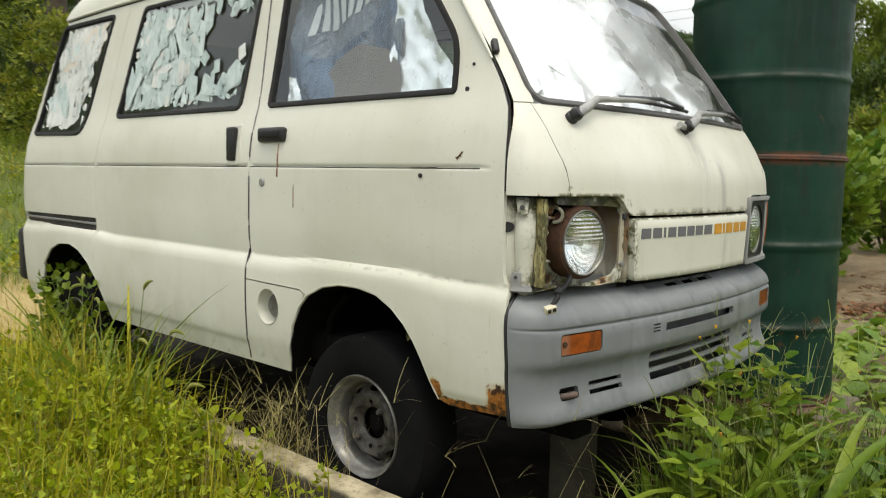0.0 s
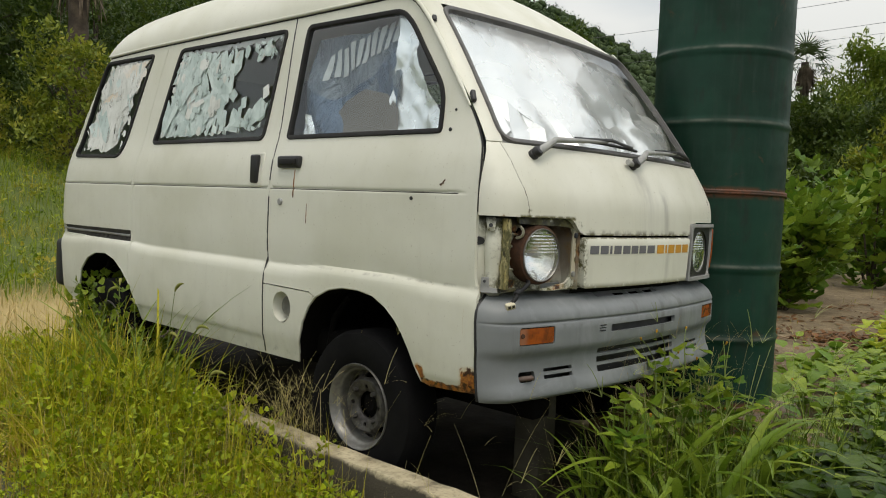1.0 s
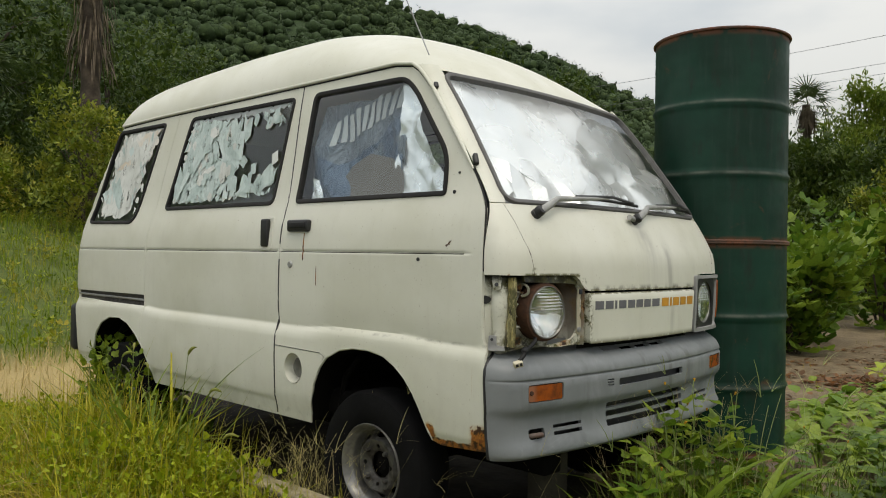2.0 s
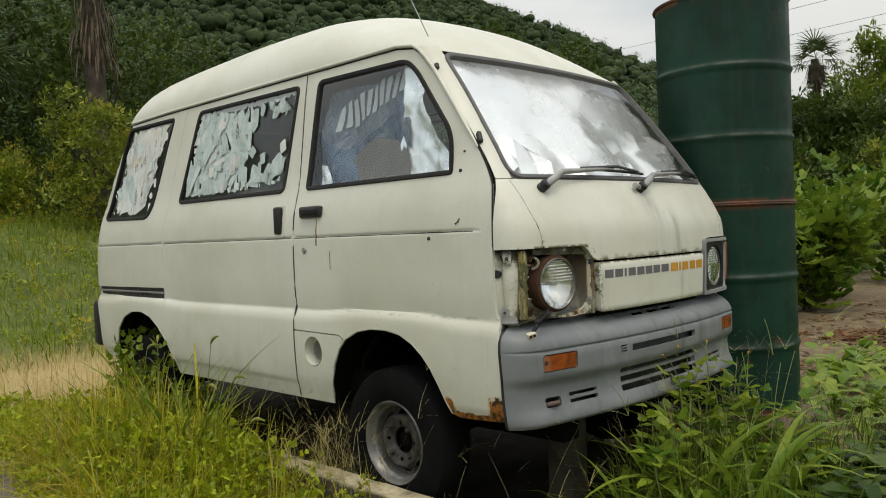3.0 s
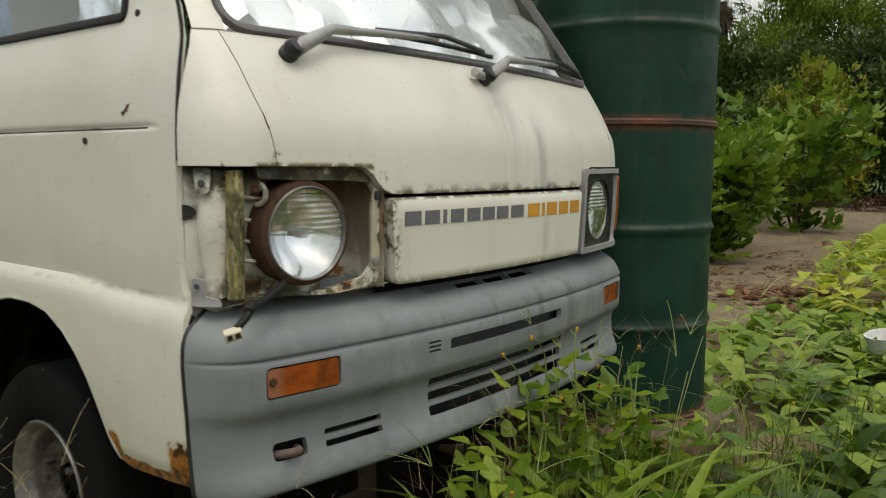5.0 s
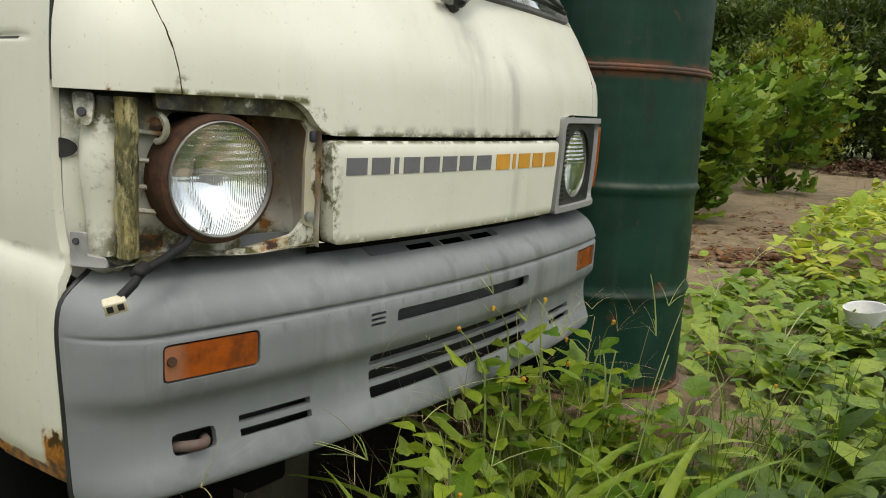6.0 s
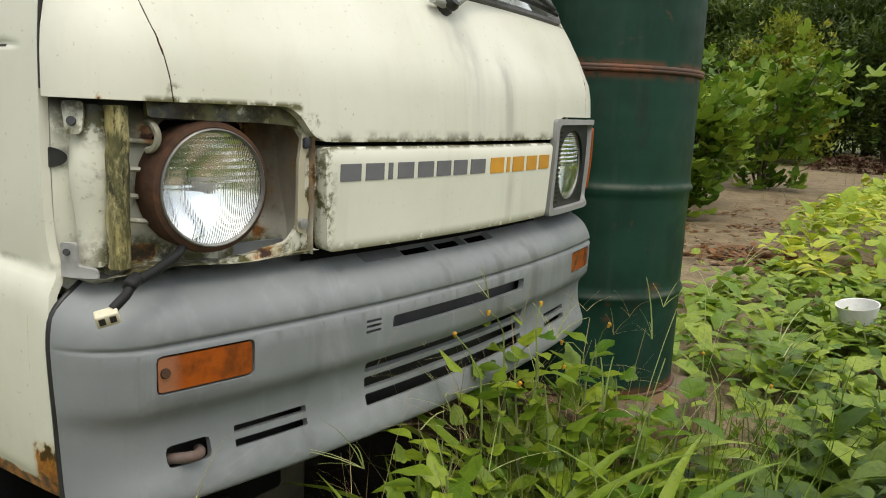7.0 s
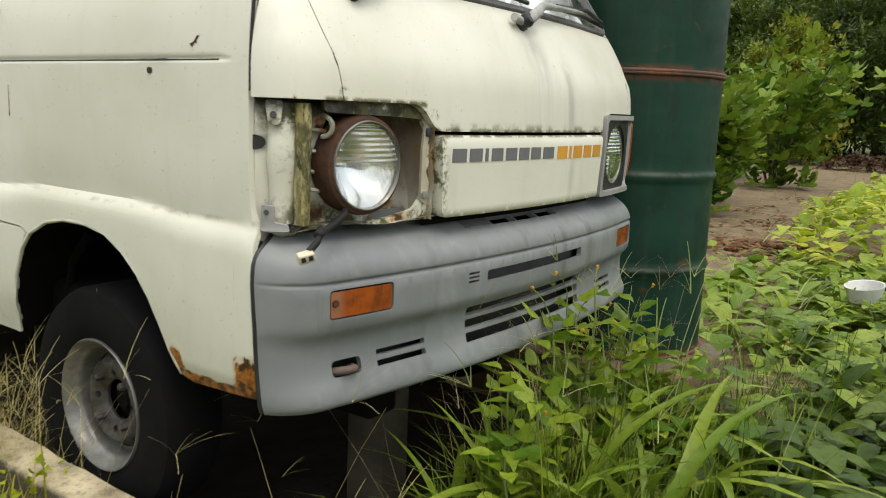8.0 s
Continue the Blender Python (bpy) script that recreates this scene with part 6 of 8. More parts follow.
def herbs(leaf_heap, stem_heap, x, y, h, leaves=12, size=0.042):
    """Leafy stems: leaves gather towards the top."""
    z = heights(x, y)
    tilt, yaw = g.normal(0, 0.16, len(x)), g.uniform(0, 6.28, len(x))
    stem_heap.add(STALK, turned(yaw, tilt), np.stack([x, y, z - 0.01], 1), h)
    d = np.stack([np.sin(tilt + 0.1) * np.cos(yaw), np.sin(tilt + 0.1) * np.sin(yaw), np.cos(tilt)], 1)
    n = len(x) * leaves
    f = 1 - 0.75 * g.random(n) ** 1.5
    p = np.repeat(np.stack([x, y, z], 1), leaves, 0) + np.repeat(d * h[:, None], leaves, 0) * f[:, None]
    spin = g.uniform(0, 6.28, n)
    reach = g.uniform(0.0, 0.05, n)
    p += np.stack([np.cos(spin) * reach, np.sin(spin) * reach, np.zeros(n)], 1)
    which = g.integers(0, len(HERB_LEAVES), n)
    sc = size * g.uniform(0.5, 1.35, n)
    for k, t in enumerate((TOOTHED[0], TOOTHED[1], NARROW)):
        i = np.where(which == k)[0]
        leaf_heap.add(t, turned(spin[i], g.normal(1.0, 0.45, len(i)), g.normal(0, 0.4, len(i))), p[i], sc[i])


def spread(n, x0, x1, y0, y1, keep):
    x, y = g.uniform(x0, x1, n), g.uniform(y0, y1, n)
    k = np.array([g.random() < keep(a, b) for a, b in zip(x, y)])
    return x[k], y[k]


def weed_height(x, y):
    """The height of the weeds on the near side of the kerb."""
    near = curve([(-6, 0.10), (-3.8, 0.13), (-3.2, 0.24), (-2.7, 0.38), (-2.2, 0.50), (-1.8, 0.50), (-1.45, 0.40), (-1.1, 0.31), (-0.7, 0.23), (-0.2, 0.15), (0.3, 0.10)])(x)
    away = curve([(-1.6, 0.2), (-1.42, 0.45), (-1.25, 0.8), (-1.05, 1.0), (-0.85, 0.9)])(y + 0.2 * max(0.0, x + 2.3) * min(1.0, max(0.0, (-1.0 - y) / 0.3)))
    return near * away * (0.85 + 0.5 * noise.noise(Vector((x * 1.6, y * 1.6, 3))))


def west(x, y):
    if y > -0.80 - 0.012 * (x + 0.8) - 0.05 * (x > -1.7) * (0.5 + noise.noise(Vector((x * 5, 0, 4)))):
        return 0.0
    edge = curve([(-5, 1.0), (-1.5, 1.0), (-0.9, 0.95), (-0.6, 0.65), (-0.3, 0.3), (0.0, 0.14), (0.4, 0.05)])(x)
    rim = max(0.0, min(1.0, (y + 1.47 + 0.2 * (max(x, -3.0) + 2.3) + 0.16 * noise.noise(Vector((x * 2.1, y, 3)))) / 0.2))
    return rim * edge * (0.75 + 0.5 * noise.noise(Vector((x * 2.3, y * 2.3, 9))))


leaf_heap, stem_heap, grass_heap, dry_heap = Heap(), Heap(), Heap(), Heap()
x, y = spread(3700, -4.4, 0.4, -2.0, -0.74, west)
h = np.array([max(0.06, weed_height(a, b)) for a, b in zip(x, y)]) * g.uniform(0.45, 1.1, len(x))
tall = np.array([noise.noise(Vector((a * 1.3, b * 1.3, 14))) for a, b in zip(x, y)]) > 0.02
herbs(leaf_heap, stem_heap, x[tall], y[tall], h[tall], 24, 0.025)
herbs(leaf_heap, stem_heap, x[~tall], y[~tall], h[~tall] * 0.95, 28, 0.019)
x, y = spread(17500, -4.6, 0.3, -2.0, -0.74, west)
h = np.array([max(0.07, weed_height(a, b)) for a, b in zip(x, y)]) * g.uniform(0.6, 1.5, len(x))
blades(grass_heap, x, y, h * 1.15, 0.5, 0.6)
x, y = spread(4600, -4.4, -0.1, -2.0, -0.74, west)
h = np.array([weed_height(a, b) for a, b in zip(x, y)]) * g.uniform(0.6, 1.4, len(x))
blades(dry_heap, x, y, h, 0.5, 0.42)
# a few tall broad blades before the rear arch, short tufts along the kerb's foot
x, y = spread(26, -2.15, -1.55, -1.0, -0.8, lambda a, b: 1.0)
blades(grass_heap, x, y, g.uniform(0.45, 0.8, len(x)), 0.4, 0.8)
x, y = spread(900, -2.2, 0.3, -0.93, -0.83, lambda a, b: 0.35 + 0.9 * noise.noise(Vector((a * 3, 0, 2))))
blades(grass_heap, x, y, g.uniform(0.08, 0.22, len(x)), 0.5, 0.8)
x, y = spread(650, -2.6, -1.15, -0.93, -0.83, lambda a, b: 1.0)
blades(grass_heap, x, y, g.uniform(0.16, 0.38, len(x)), 0.45, 0.7)
x, y = spread(170, -2.6, -1.2, -0.90, -0.82, lambda a, b: 1.0)
herbs(leaf_heap, stem_heap, x, y, g.uniform(0.14, 0.30, len(x)), 10, 0.036)
# leaves that climb round the rear wheel, between kerb and van
x, y = spread(200, -3.0, -2.05, -0.74, -0.56, lambda a, b: 0.9)
wheel_heap = Heap()
herbs(wheel_heap, stem_heap, x, y, 0.30 * g.uniform(0.5, 1.5, len(x)) * np.where(x < -2.3, 1.25, 0.8), 14, 0.042)
solid("wheel_weeds", wheel_heap.mesh("wheel_weeds", leaf("shaded_weed_leaves", (0.07, 0.13, 0.010), (0.24, 0.31, 0.022))), "dark green leafy weeds climbing round the rear wheel", "weeds", kind="stuff")
x, y = spread(220, -2.6, -1.5, -0.80, -0.66, lambda a, b: 0.9 if a < -1.9 else 0.35)
blades(grass_heap, x, y, g.uniform(0.12, 0.34, len(x)), 0.4, 0.5)
solid("weed_leaves", leaf_heap.mesh("weed_leaves", HERB), "dense yellow-green leafy weeds beside the kerb", "weeds", kind="stuff")
solid("weed_stems", stem_heap.mesh("weed_stems", STEM), "thin green stems of the weeds beside the kerb", "weeds", kind="stuff")

# meadow behind the van, straw patch, verge on the far side
grass2, dry2 = Heap(), Heap()
x, y = spread(19000, -22, -3.6, -7, 9, lambda a, b: 0.12 if (-6.0 < a < -3.6 and -2.2 < b < 2.6) else 0.95 * min(1, 9 / (abs(a + 3) + 2)))
blades(grass2, x, y, g.uniform(0.08, 0.30, len(x)) * np.clip(0.7 - (x + 3) * 0.05, 0.7, 1.4), 0.6, 2.4)
x, y = spread(15000, -15.5, -5.6, -3.0, 4.5, lambda a, b: 1.0)
blades(grass2, x, y, g.uniform(0.08, 0.26, len(x)), 0.7, 2.6)
x, y = spread(7500, -6.4, -3.3, -2.6, 3.0, lambda a, b: 0.9)
blades(dry2, x, y, g.uniform(0.06, 0.24, len(x)), 1.1, 1.3)
x, y = spread(1500, -6.6, -3.4, -2.6, 3, lambda a, b: 0.2 + 1.2 * noise.noise(Vector((a * 2.2, b * 2.2, 5))))
blades(dry2, x, y, g.uniform(0.12, 0.34, len(x)), 0.7, 0.7)
x, y = spread(7000, -8, 3, 9, 30, lambda a, b: 0.8 if a < -3.5 - 0.1 * b or a > 3 else 0.04)
blades(grass2, x, y, g.uniform(0.1, 0.3, len(x)), 0.35, 2.0)
meadow_leaves, meadow_stems = Heap(), Heap()
x, y = spread(3400, -16, -4.2, -3.5, 5, lambda a, b: 0.0 if (-6.2 < a < -3.8 and -2.4 < b < 2.6) else 0.3 + 0.9 * noise.noise(Vector((a * 0.8, b * 0.8, 21))))
herbs(meadow_leaves, meadow_stems, x, y, g.uniform(0.08, 0.34, len(x)), 10, 0.048)
solid("meadow_weeds", meadow_leaves.mesh("meadow_weeds", leaf("meadow_weed_leaves", (0.10, 0.17, 0.010), (0.36, 0.40, 0.026), (0.44, 0.36, 0.05))), "mixed leafy weeds in the meadow behind the van", "weeds", kind="stuff")
solid("meadow_weed_stems", meadow_stems.mesh("meadow_weed_stems", STEM), "thin stems of the meadow weeds", "weeds", kind="stuff")
solid("meadow_grass", grass2.mesh("meadow_grass", MEADOW), "green meadow grass behind the van", "grass", kind="stuff")
solid("straw", dry2.mesh("straw", DRY), "dry mown straw on the ground behind the van", "straw", kind="stuff")


# tall dry grasses with fingered seed heads along the kerb and at the wheel
def finger_grass(heap, x, y, h, lean, yaw, bold=1.0):
    z = ground_height(x, y)
    base = Vector((x, y, z))
    out = Vector((math.cos(yaw), math.sin(yaw), 0))
    top = base + Vector((0, 0, h)) * math.cos(lean) + out * h * math.sin(lean)
    st = strip_leaf(1, 0.0045 * bold, 0.35, 5, 0.0, lambda f: 1 - 0.4 * f)
    heap.add(st, turned(np.array([yaw]), np.array([lean - 0.07])), np.array([base]), np.array([h * 1.02]))
    n = int(g.integers(3, 6))
    fl = strip_leaf(1, 0.014 * bold, 0.5, 4, 0.0, lambda f: 1 - 0.5 * f)
    heap.add(fl, turned(yaw + g.uniform(-1.6, 1.6, n), g.uniform(0.2, 1.2, n)), np.repeat(np.array([top]), n, 0), g.uniform(0.05, 0.13, n) * (1 + 0.35 * (bold > 1)))


seed_heap = Heap()
for k in range(150):
    x, y = (g.normal(-0.98, 0.10) if k % 3 else -0.75 - 1.0 * g.random()), g.uniform(-0.84, -0.68)
    finger_grass(seed_heap, x, y, g.uniform(0.10, 0.36), abs(g.normal(0.3, 0.3)), g.uniform(0, 6.28))
for x, y, h, l, yw in ((-0.42, -0.74, 0.36, 0.35, -0.4), (-0.36, -0.70, 0.32, 0.55, 0.4), (-0.47, -0.72, 0.30, 0.3, 2.0), (-0.22, -0.70, 0.28, 0.7, 0.2), (-0.30, -0.74, 0.30, 0.8, -0.9), (-0.62, -0.78, 0.42, 0.25, 0.3), (-0.60, -0.80, 0.34, 0.5, 2.6), (-0.16, -0.66, 0.44, 0.25, 0.9), (-0.12, -0.62, 0.30, 0.5, 0.2), (-0.20, -0.60, 0.36, 0.6, 2.8), (-0.80, -0.80, 0.62, 0.45, 0.6), (-0.86, -0.80, 0.52, 0.35, 0.9)):
    finger_grass(seed_heap, x, y, h, l, yw)
x, y = spread(420, -1.8, -0.55, -0.88, -0.68, lambda a, b: 0.9 * math.exp(-((a + 1.0) / 0.4) ** 2) + 0.15)
blades(seed_heap, x, y, g.uniform(0.08, 0.30, len(x)), 0.8, 0.2)
x, y = spread(700, -1.5, -0.25, -0.93, -0.84, lambda a, b: 0.85)
blades(seed_heap, x, y, g.uniform(0.10, 0.24, len(x)), 0.5, 0.3)
# tall grass added along the far side of the van to block bright ground
x, y = spread(900, -3.4, -0.75, 0.75, 1.15, lambda a, b: 1.0)
blades(grass_heap, x, y, g.uniform(0.25, 0.5, len(x)), 0.25, 1.2)
solid("weed_grass", grass_heap.mesh("weed_grass", BLADE), "green grass blades among the weeds", "grass", kind="stuff")
solid("dry_weed_grass", dry_heap.mesh("dry_weed_grass", DRY), "bleached dry grass blades among the weeds", "grass", kind="stuff")
solid("seeding_grass", seed_heap.mesh("seeding_grass", leaf("seeding_grass", (0.66, 0.55, 0.28), (0.40, 0.37, 0.13))), "wiry straw-coloured grass with fingered seed heads by the wheel", "grass", kind="stuff")


# single plants in front of the bumper: each leaf is a piece of its own
def leaf_mesh(name, length, width, bend, shape, material, segs=5, fold=0.22, wave=0.0):
    V, T = strip_leaf(length, width, bend, segs, fold, shape, wave)
    return fast_mesh(name, V, T, material)


BROAD_BLADES = [leaf_mesh("blade", l, w, b, lambda f: max(0.03, (1 - f ** 2.2) * min(1, 0.45 + 2 * f)), BROAD, 9, 0.35, 0.04) for l, w, b in ((0.52, 0.036, 1.7), (0.42, 0.042, 2.2), (0.46, 0.028, 1.1), (0.34, 0.034, 2.5), (0.58, 0.036, 1.35))]
TALL_BLADES = [leaf_mesh("blade", l, w, b, lambda f: max(0.03, (1 - f ** 2.2) * min(1, 0.45 + 2 * f)), BROAD, 8, 0.35, 0.04) for l, w, b in ((0.78, 0.022, 0.7), (0.66, 0.028, 1.1), (0.72, 0.018, 0.4), (0.60, 0.03, 1.6))]
WEED_LEAVES = [leaf_mesh("leaf", l, w, b, sh, WEED, 6, 0.28, 0.16) for l, w, b, sh in ((0.10, 0.046, 0.5, OVATE), (0.13, 0.050, 0.8, LANCE), (0.085, 0.055, 0.4, OVATE), (0.075, 0.026, 0.5, LANCE))]
BIG_LEAVES = [leaf_mesh("leaf", l, w, b, sh, WEED, 7, 0.22, 0.14) for l, w, b, sh in ((0.18, 0.085, 0.7, OVATE), (0.15, 0.10, 0.5, OVATE), (0.21, 0.075, 0.9, LANCE))]
DARK_LEAVES = [leaf_mesh("leaf", l, w, b, sh, DARK_WEED, 6, 0.25, 0.14) for l, w, b, sh in ((0.10, 0.05, 0.5, OVATE), (0.13, 0.055, 0.8, LANCE), (0.16, 0.085, 0.6, OVATE), (0.14, 0.10, 0.5, OVATE), (0.19, 0.07, 0.9, LANCE))]
WEED_LEAVES += [fast_mesh("leaf", v * sc, t, WEED) for (v, t), sc in ((TOOTHED[0], 0.085), (TOOTHED[1], 0.075), (TOOTHED[2], 0.10))]
rp = random.Random(21)


def child(name, data, parent, m, label=""):
    ob = tagged(new(name, data), label)
    ob.parent = parent
    ob.matrix_basis = m
    return ob


def broad_grass(x, y, n, size, label, pool=BROAD_BLADES, group="broad grass in front of the van"):
    th = thing("broad_grass", label, "grass plant", (x, y, ground_height(x, y)), group)
    for k in range(n):
        yaw = rp.uniform(0, 360)
        child("blade", rp.choice(pool), th, pose(rp.uniform(-0.03, 0.03), rp.uniform(-0.03, 0.03), rp.uniform(0, 0.08), 0, rp.uniform(2, 28), yaw) @ Matrix.Scale(size * rp.uniform(0.75, 1.15), 4))
    return th


def weed(x, y, h, leaves, pool, label, group, flower=0, scale=1.0, lean=0.1):
    z = ground_height(x, y)
    th = thing("weed", label, "weed", (x, y, z), group)
    yaw = rp.uniform(0, 6.28)
    d = Vector((lean * math.cos(yaw), lean * math.sin(yaw), 1))
    pts = [Vector((0, 0, -0.01)) + d * h * f + Vector((rp.uniform(-0.008, 0.008), rp.uniform(-0.008, 0.008), 0)) for f in (0, 0.3, 0.6, 0.85, 1)]
    st = tube("stem", pts, [0.004, 0.0036, 0.003, 0.0024, 0.0018], STEM, 5)
    child("stem", st, th, Matrix())
    for k in range(leaves):
        f = 0.2 + 0.8 * (k + rp.random()) / leaves
        i = min(int(f * 4), 3)
        p = pts[i].lerp(pts[i + 1], f * 4 - i)
        a = k * 137.5 + rp.uniform(-25, 25)
        child("leaf", rp.choice(pool), th, Matrix.Translation(p) @ pose(0, 0, 0, 0, rp.uniform(52, 92), a) @ Matrix.Translation((0.0, 0, 0.02)) @ Matrix.Scale(scale * rp.uniform(0.6, 1.15) * (1.1 - 0.35 * f), 4))
    for k in range(int(rp.random() < 0.55) if flower < 2 and flower else min(flower, 1)):
        a = rp.uniform(0, 6.28)
        e = pts[-1] + Vector((0.05 * math.cos(a), 0.05 * math.sin(a), rp.uniform(0.02, 0.09)))
        child("flower_stalk", tube("flower_stalk", [pts[-1], (pts[-1] + e) / 2 + Vector((0, 0, 0.012)), e], 0.0012, STEM, 4), th, Matrix())
        child("flower", FLOWER_HEAD, th, Matrix.Translation(e) @ pose(0, 0, 0, rp.uniform(-30, 30), rp.uniform(-30, 30), 0), "small yellow flower head")
    return th


for x, y, n, sz in ((-2.02, -0.90, 12, 1.0), (-1.86, -0.93, 12, 0.95), (-1.72, -0.96, 11, 0.9), (-1.60, -0.92, 10, 0.75), (-2.2, -0.98, 8, 0.85), (-1.95, -1.1, 9, 0.75)):
    broad_grass(x, y, n, sz, "tall broad-bladed grass among the weeds beside the kerb", TALL_BLADES, "tall grass beside the kerb")


def foxtail(x, y, h, yaw, droop):
    """A thin stem bent over at its tip, with a drooping bristly seed head."""
    z = ground_height(x, y)
    th = thing("foxtail_grass", "green foxtail grass stalk with a drooping seed head", "grass plant", (x, y, z), "foxtails beside the kerb")
    out = Vector((math.cos(yaw), math.sin(yaw), 0))
    pts = [Vector((0, 0, -0.02)) + Vector((0, 0, h * f)) + out * (0.10 * h * f * f) for f in (0, 0.35, 0.7, 1.0)]
    child("stem", tube("stem", pts, [0.0022, 0.002, 0.0017, 0.0012], STEM, 5), th, Matrix())
    head, d = [], (pts[-1] - pts[-2]).normalized()
    p = pts[-1].copy()
    for k in range(8):
        head.append(p.copy())
        d = (d + (out * 0.28 + Vector((0, 0, -0.30))) * droop).normalized()
        p += d * 0.0095
    child("seed_head", tube("seed_head", head, [0.0015, 0.0045, 0.006, 0.0066, 0.0062, 0.005, 0.0035, 0.0012], SEED_HEAD, 7), th, Matrix(), "bristly green seed head")
    return th


SEED_HEAD = leaf("green_seed_head", (0.22, 0.26, 0.05), (0.36, 0.36, 0.10), kind="object")
for x, y, h, yaw, droop in ((-1.67, -0.88, 0.66, 0.2, 0.5), (-1.83, -0.9, 0.58, 3.0, 0.9), (-1.50, -0.88, 0.53, 0.4, 0.9), (-1.60, -0.92, 0.50, 0.1, 1.2), (-1.98, -0.92, 0.64, 2.6, 0.7), (-2.15, -0.95, 0.60, 1.2, 0.8), (-1.74, -0.95, 0.50, 5.5, 1.1), (-1.35, -0.9, 0.38, 0.8, 0.9)):
    foxtail(x, y, h, yaw, droop)
FLOWER_HEAD = lathe("flower", [(0.001, -0.007), (0.0030, -0.005), (0.0034, 0.0), (0.0046, 0.002), (0.0032, 0.004), (0.0005, 0.005)], Matrix(), FLOWER, 10, 80)
for x, y, n, s in ((0.06, -0.10, 9, 0.85), (0.16, -0.20, 11, 1.0), (0.10, -0.32, 9, 0.9), (0.26, -0.08, 10, 1.0), (0.24, -0.34, 9, 0.85), (0.34, -0.20, 9, 0.95), (0.08, 0.06, 9, 1.0), (0.20, 0.10, 8, 1.0), (0.36, 0.08, 7, 0.95), (0.05, -0.42, 7, 0.75), (0.18, -0.46, 7, 0.75), (0.32, -0.42, 7, 0.75), (0.10, 0.28, 7, 0.9), (0.02, 0.20, 7, 0.85)):
    broad_grass(x, y, n, s, "arching broad-bladed green grass in front of the bumper")
for x, y, h, fl in ((0.02, -0.05, 0.44, 1), (0.03, 0.02, 0.50, 2), (0.05, 0.10, 0.53, 2), (0.02, 0.18, 0.44, 1), (0.06, 0.26, 0.47, 2), (0.01, 0.36, 0.42, 1), (0.10, 0.02, 0.38, 0), (0.12, 0.40, 0.42, 1), (0.08, -0.10, 0.3, 0), (0.08, 0.30, 0.36, 1), (0.02, 0.52, 0.40, 1), (0.03, 0.06, 0.60, 2), (0.05, -0.02, 0.54, 1), (0.02, 0.13, 0.56, 2), (0.03, 0.31, 0.50, 1), (0.11, 0.12, 0.46, 1), (0.04, -0.2, 0.36, 0), (0.08, -0.3, 0.3, 1), (0.02, -0.26, 0.40, 0), (0.06, -0.34, 0.36, 0), (0.10, -0.24, 0.42, 0), (0.0, -0.17, 0.42, 0), (0.13, -0.36, 0.34, 0), (0.05, -0.12, 0.44, 0), (0.15, 0.62, 0.33, 1), (0.30, 0.80, 0.30, 2), (0.16, 0.98, 0.30, 2), (0.42, 0.95, 0.30, 1)):
    weed(x, y, h * rp.uniform(0.85, 1.05), 13, WEED_LEAVES, "flowering weed with small yellow heads in front of the bumper", "flowering weeds", fl, 1.0)
for k in range(110):
    x, y = rp.uniform(0.0, 1.0), rp.uniform(-0.42, 2.7)
    if x < 0.36 and 0.45 < y < 1.55:
        continue
    if y < 0.7 and x > 0.78:
        continue
    small = 0.65 if y < 0.0 else 1.0
    weed(x, y, rp.uniform(0.2, 0.36) * small * (1.0 if y < 0.35 and x < 0.5 else 0.62), rp.randint(10, 14), BIG_LEAVES[:2] + WEED_LEAVES if y > 0.8 else (DARK_LEAVES if x > 0.34 else WEED_LEAVES), "leafy green weed with soft oval leaves", "leafy weeds", 0, small * (0.95 if y > 0.8 else 1.05), 0.25)
for x, y, h in ((-0.18, -0.88, 0.16), (-0.05, -0.92, 0.14), (-0.28, -0.98, 0.13), (0.06, -0.72, 0.12), (-0.42, -1.0, 0.15), (0.08, -0.5, 0.16), (0.0, -0.56, 0.14), (0.14, -0.62, 0.16), (0.2, -0.5, 0.18)):
    weed(x, y, h, 8, WEED_LEAVES[:3], "small bright leafy weed at the end of the kerb", "small weeds", 0, 0.75, 0.2)
for x, y, h in ((0.16, 0.40, 0.34), (0.24, 0.34, 0.32), (0.08, 0.46, 0.36), (0.20, 0.52, 0.30), (0.30, 0.44, 0.30), (0.12, 0.30, 0.38), (0.26, 0.24, 0.34), (0.34, 0.30, 0.30), (0.04, 0.36, 0.40)):
    weed(x, y, h * 0.66, 11, BIG_LEAVES + WEED_LEAVES[:3], "leafy weed with broad soft oval leaves before the concrete block", "leafy weeds", 1 if h > 0.35 else 0, 0.95, 0.3)
for k in range(20):
    weed(rp.uniform(0.42, 0.92), rp.uniform(-0.32, 0.6), rp.uniform(0.16, 0.27), 11, DARK_LEAVES, "leafy weed with broad soft oval leaves in the open ground", "leafy weeds", 0, 0.95, 0.25)
tangle = Heap()
for k in range(46):
    x, y = g.normal(0.05, 0.05), g.normal(0.02, 0.16)
    finger_grass(tangle, x, y, g.uniform(0.28, 0.58), abs(g.normal(0.1, 0.3)), g.uniform(0, 6.28), 0.8)
x, y = spread(140, -0.03, 0.2, -0.4, 0.35, lambda a, b: 0.9)
blades(tangle, x, y, g.uniform(0.2, 0.5, len(x)), 0.5, 0.16)
solid("dry_stalks", tangle.mesh("dry_stalks", leaf("dry_stalks", (0.50, 0.40, 0.22), (0.30, 0.24, 0.11))), "tangle of thin dry stalks before the bumper", "grass", kind="stuff")
thin = Heap()
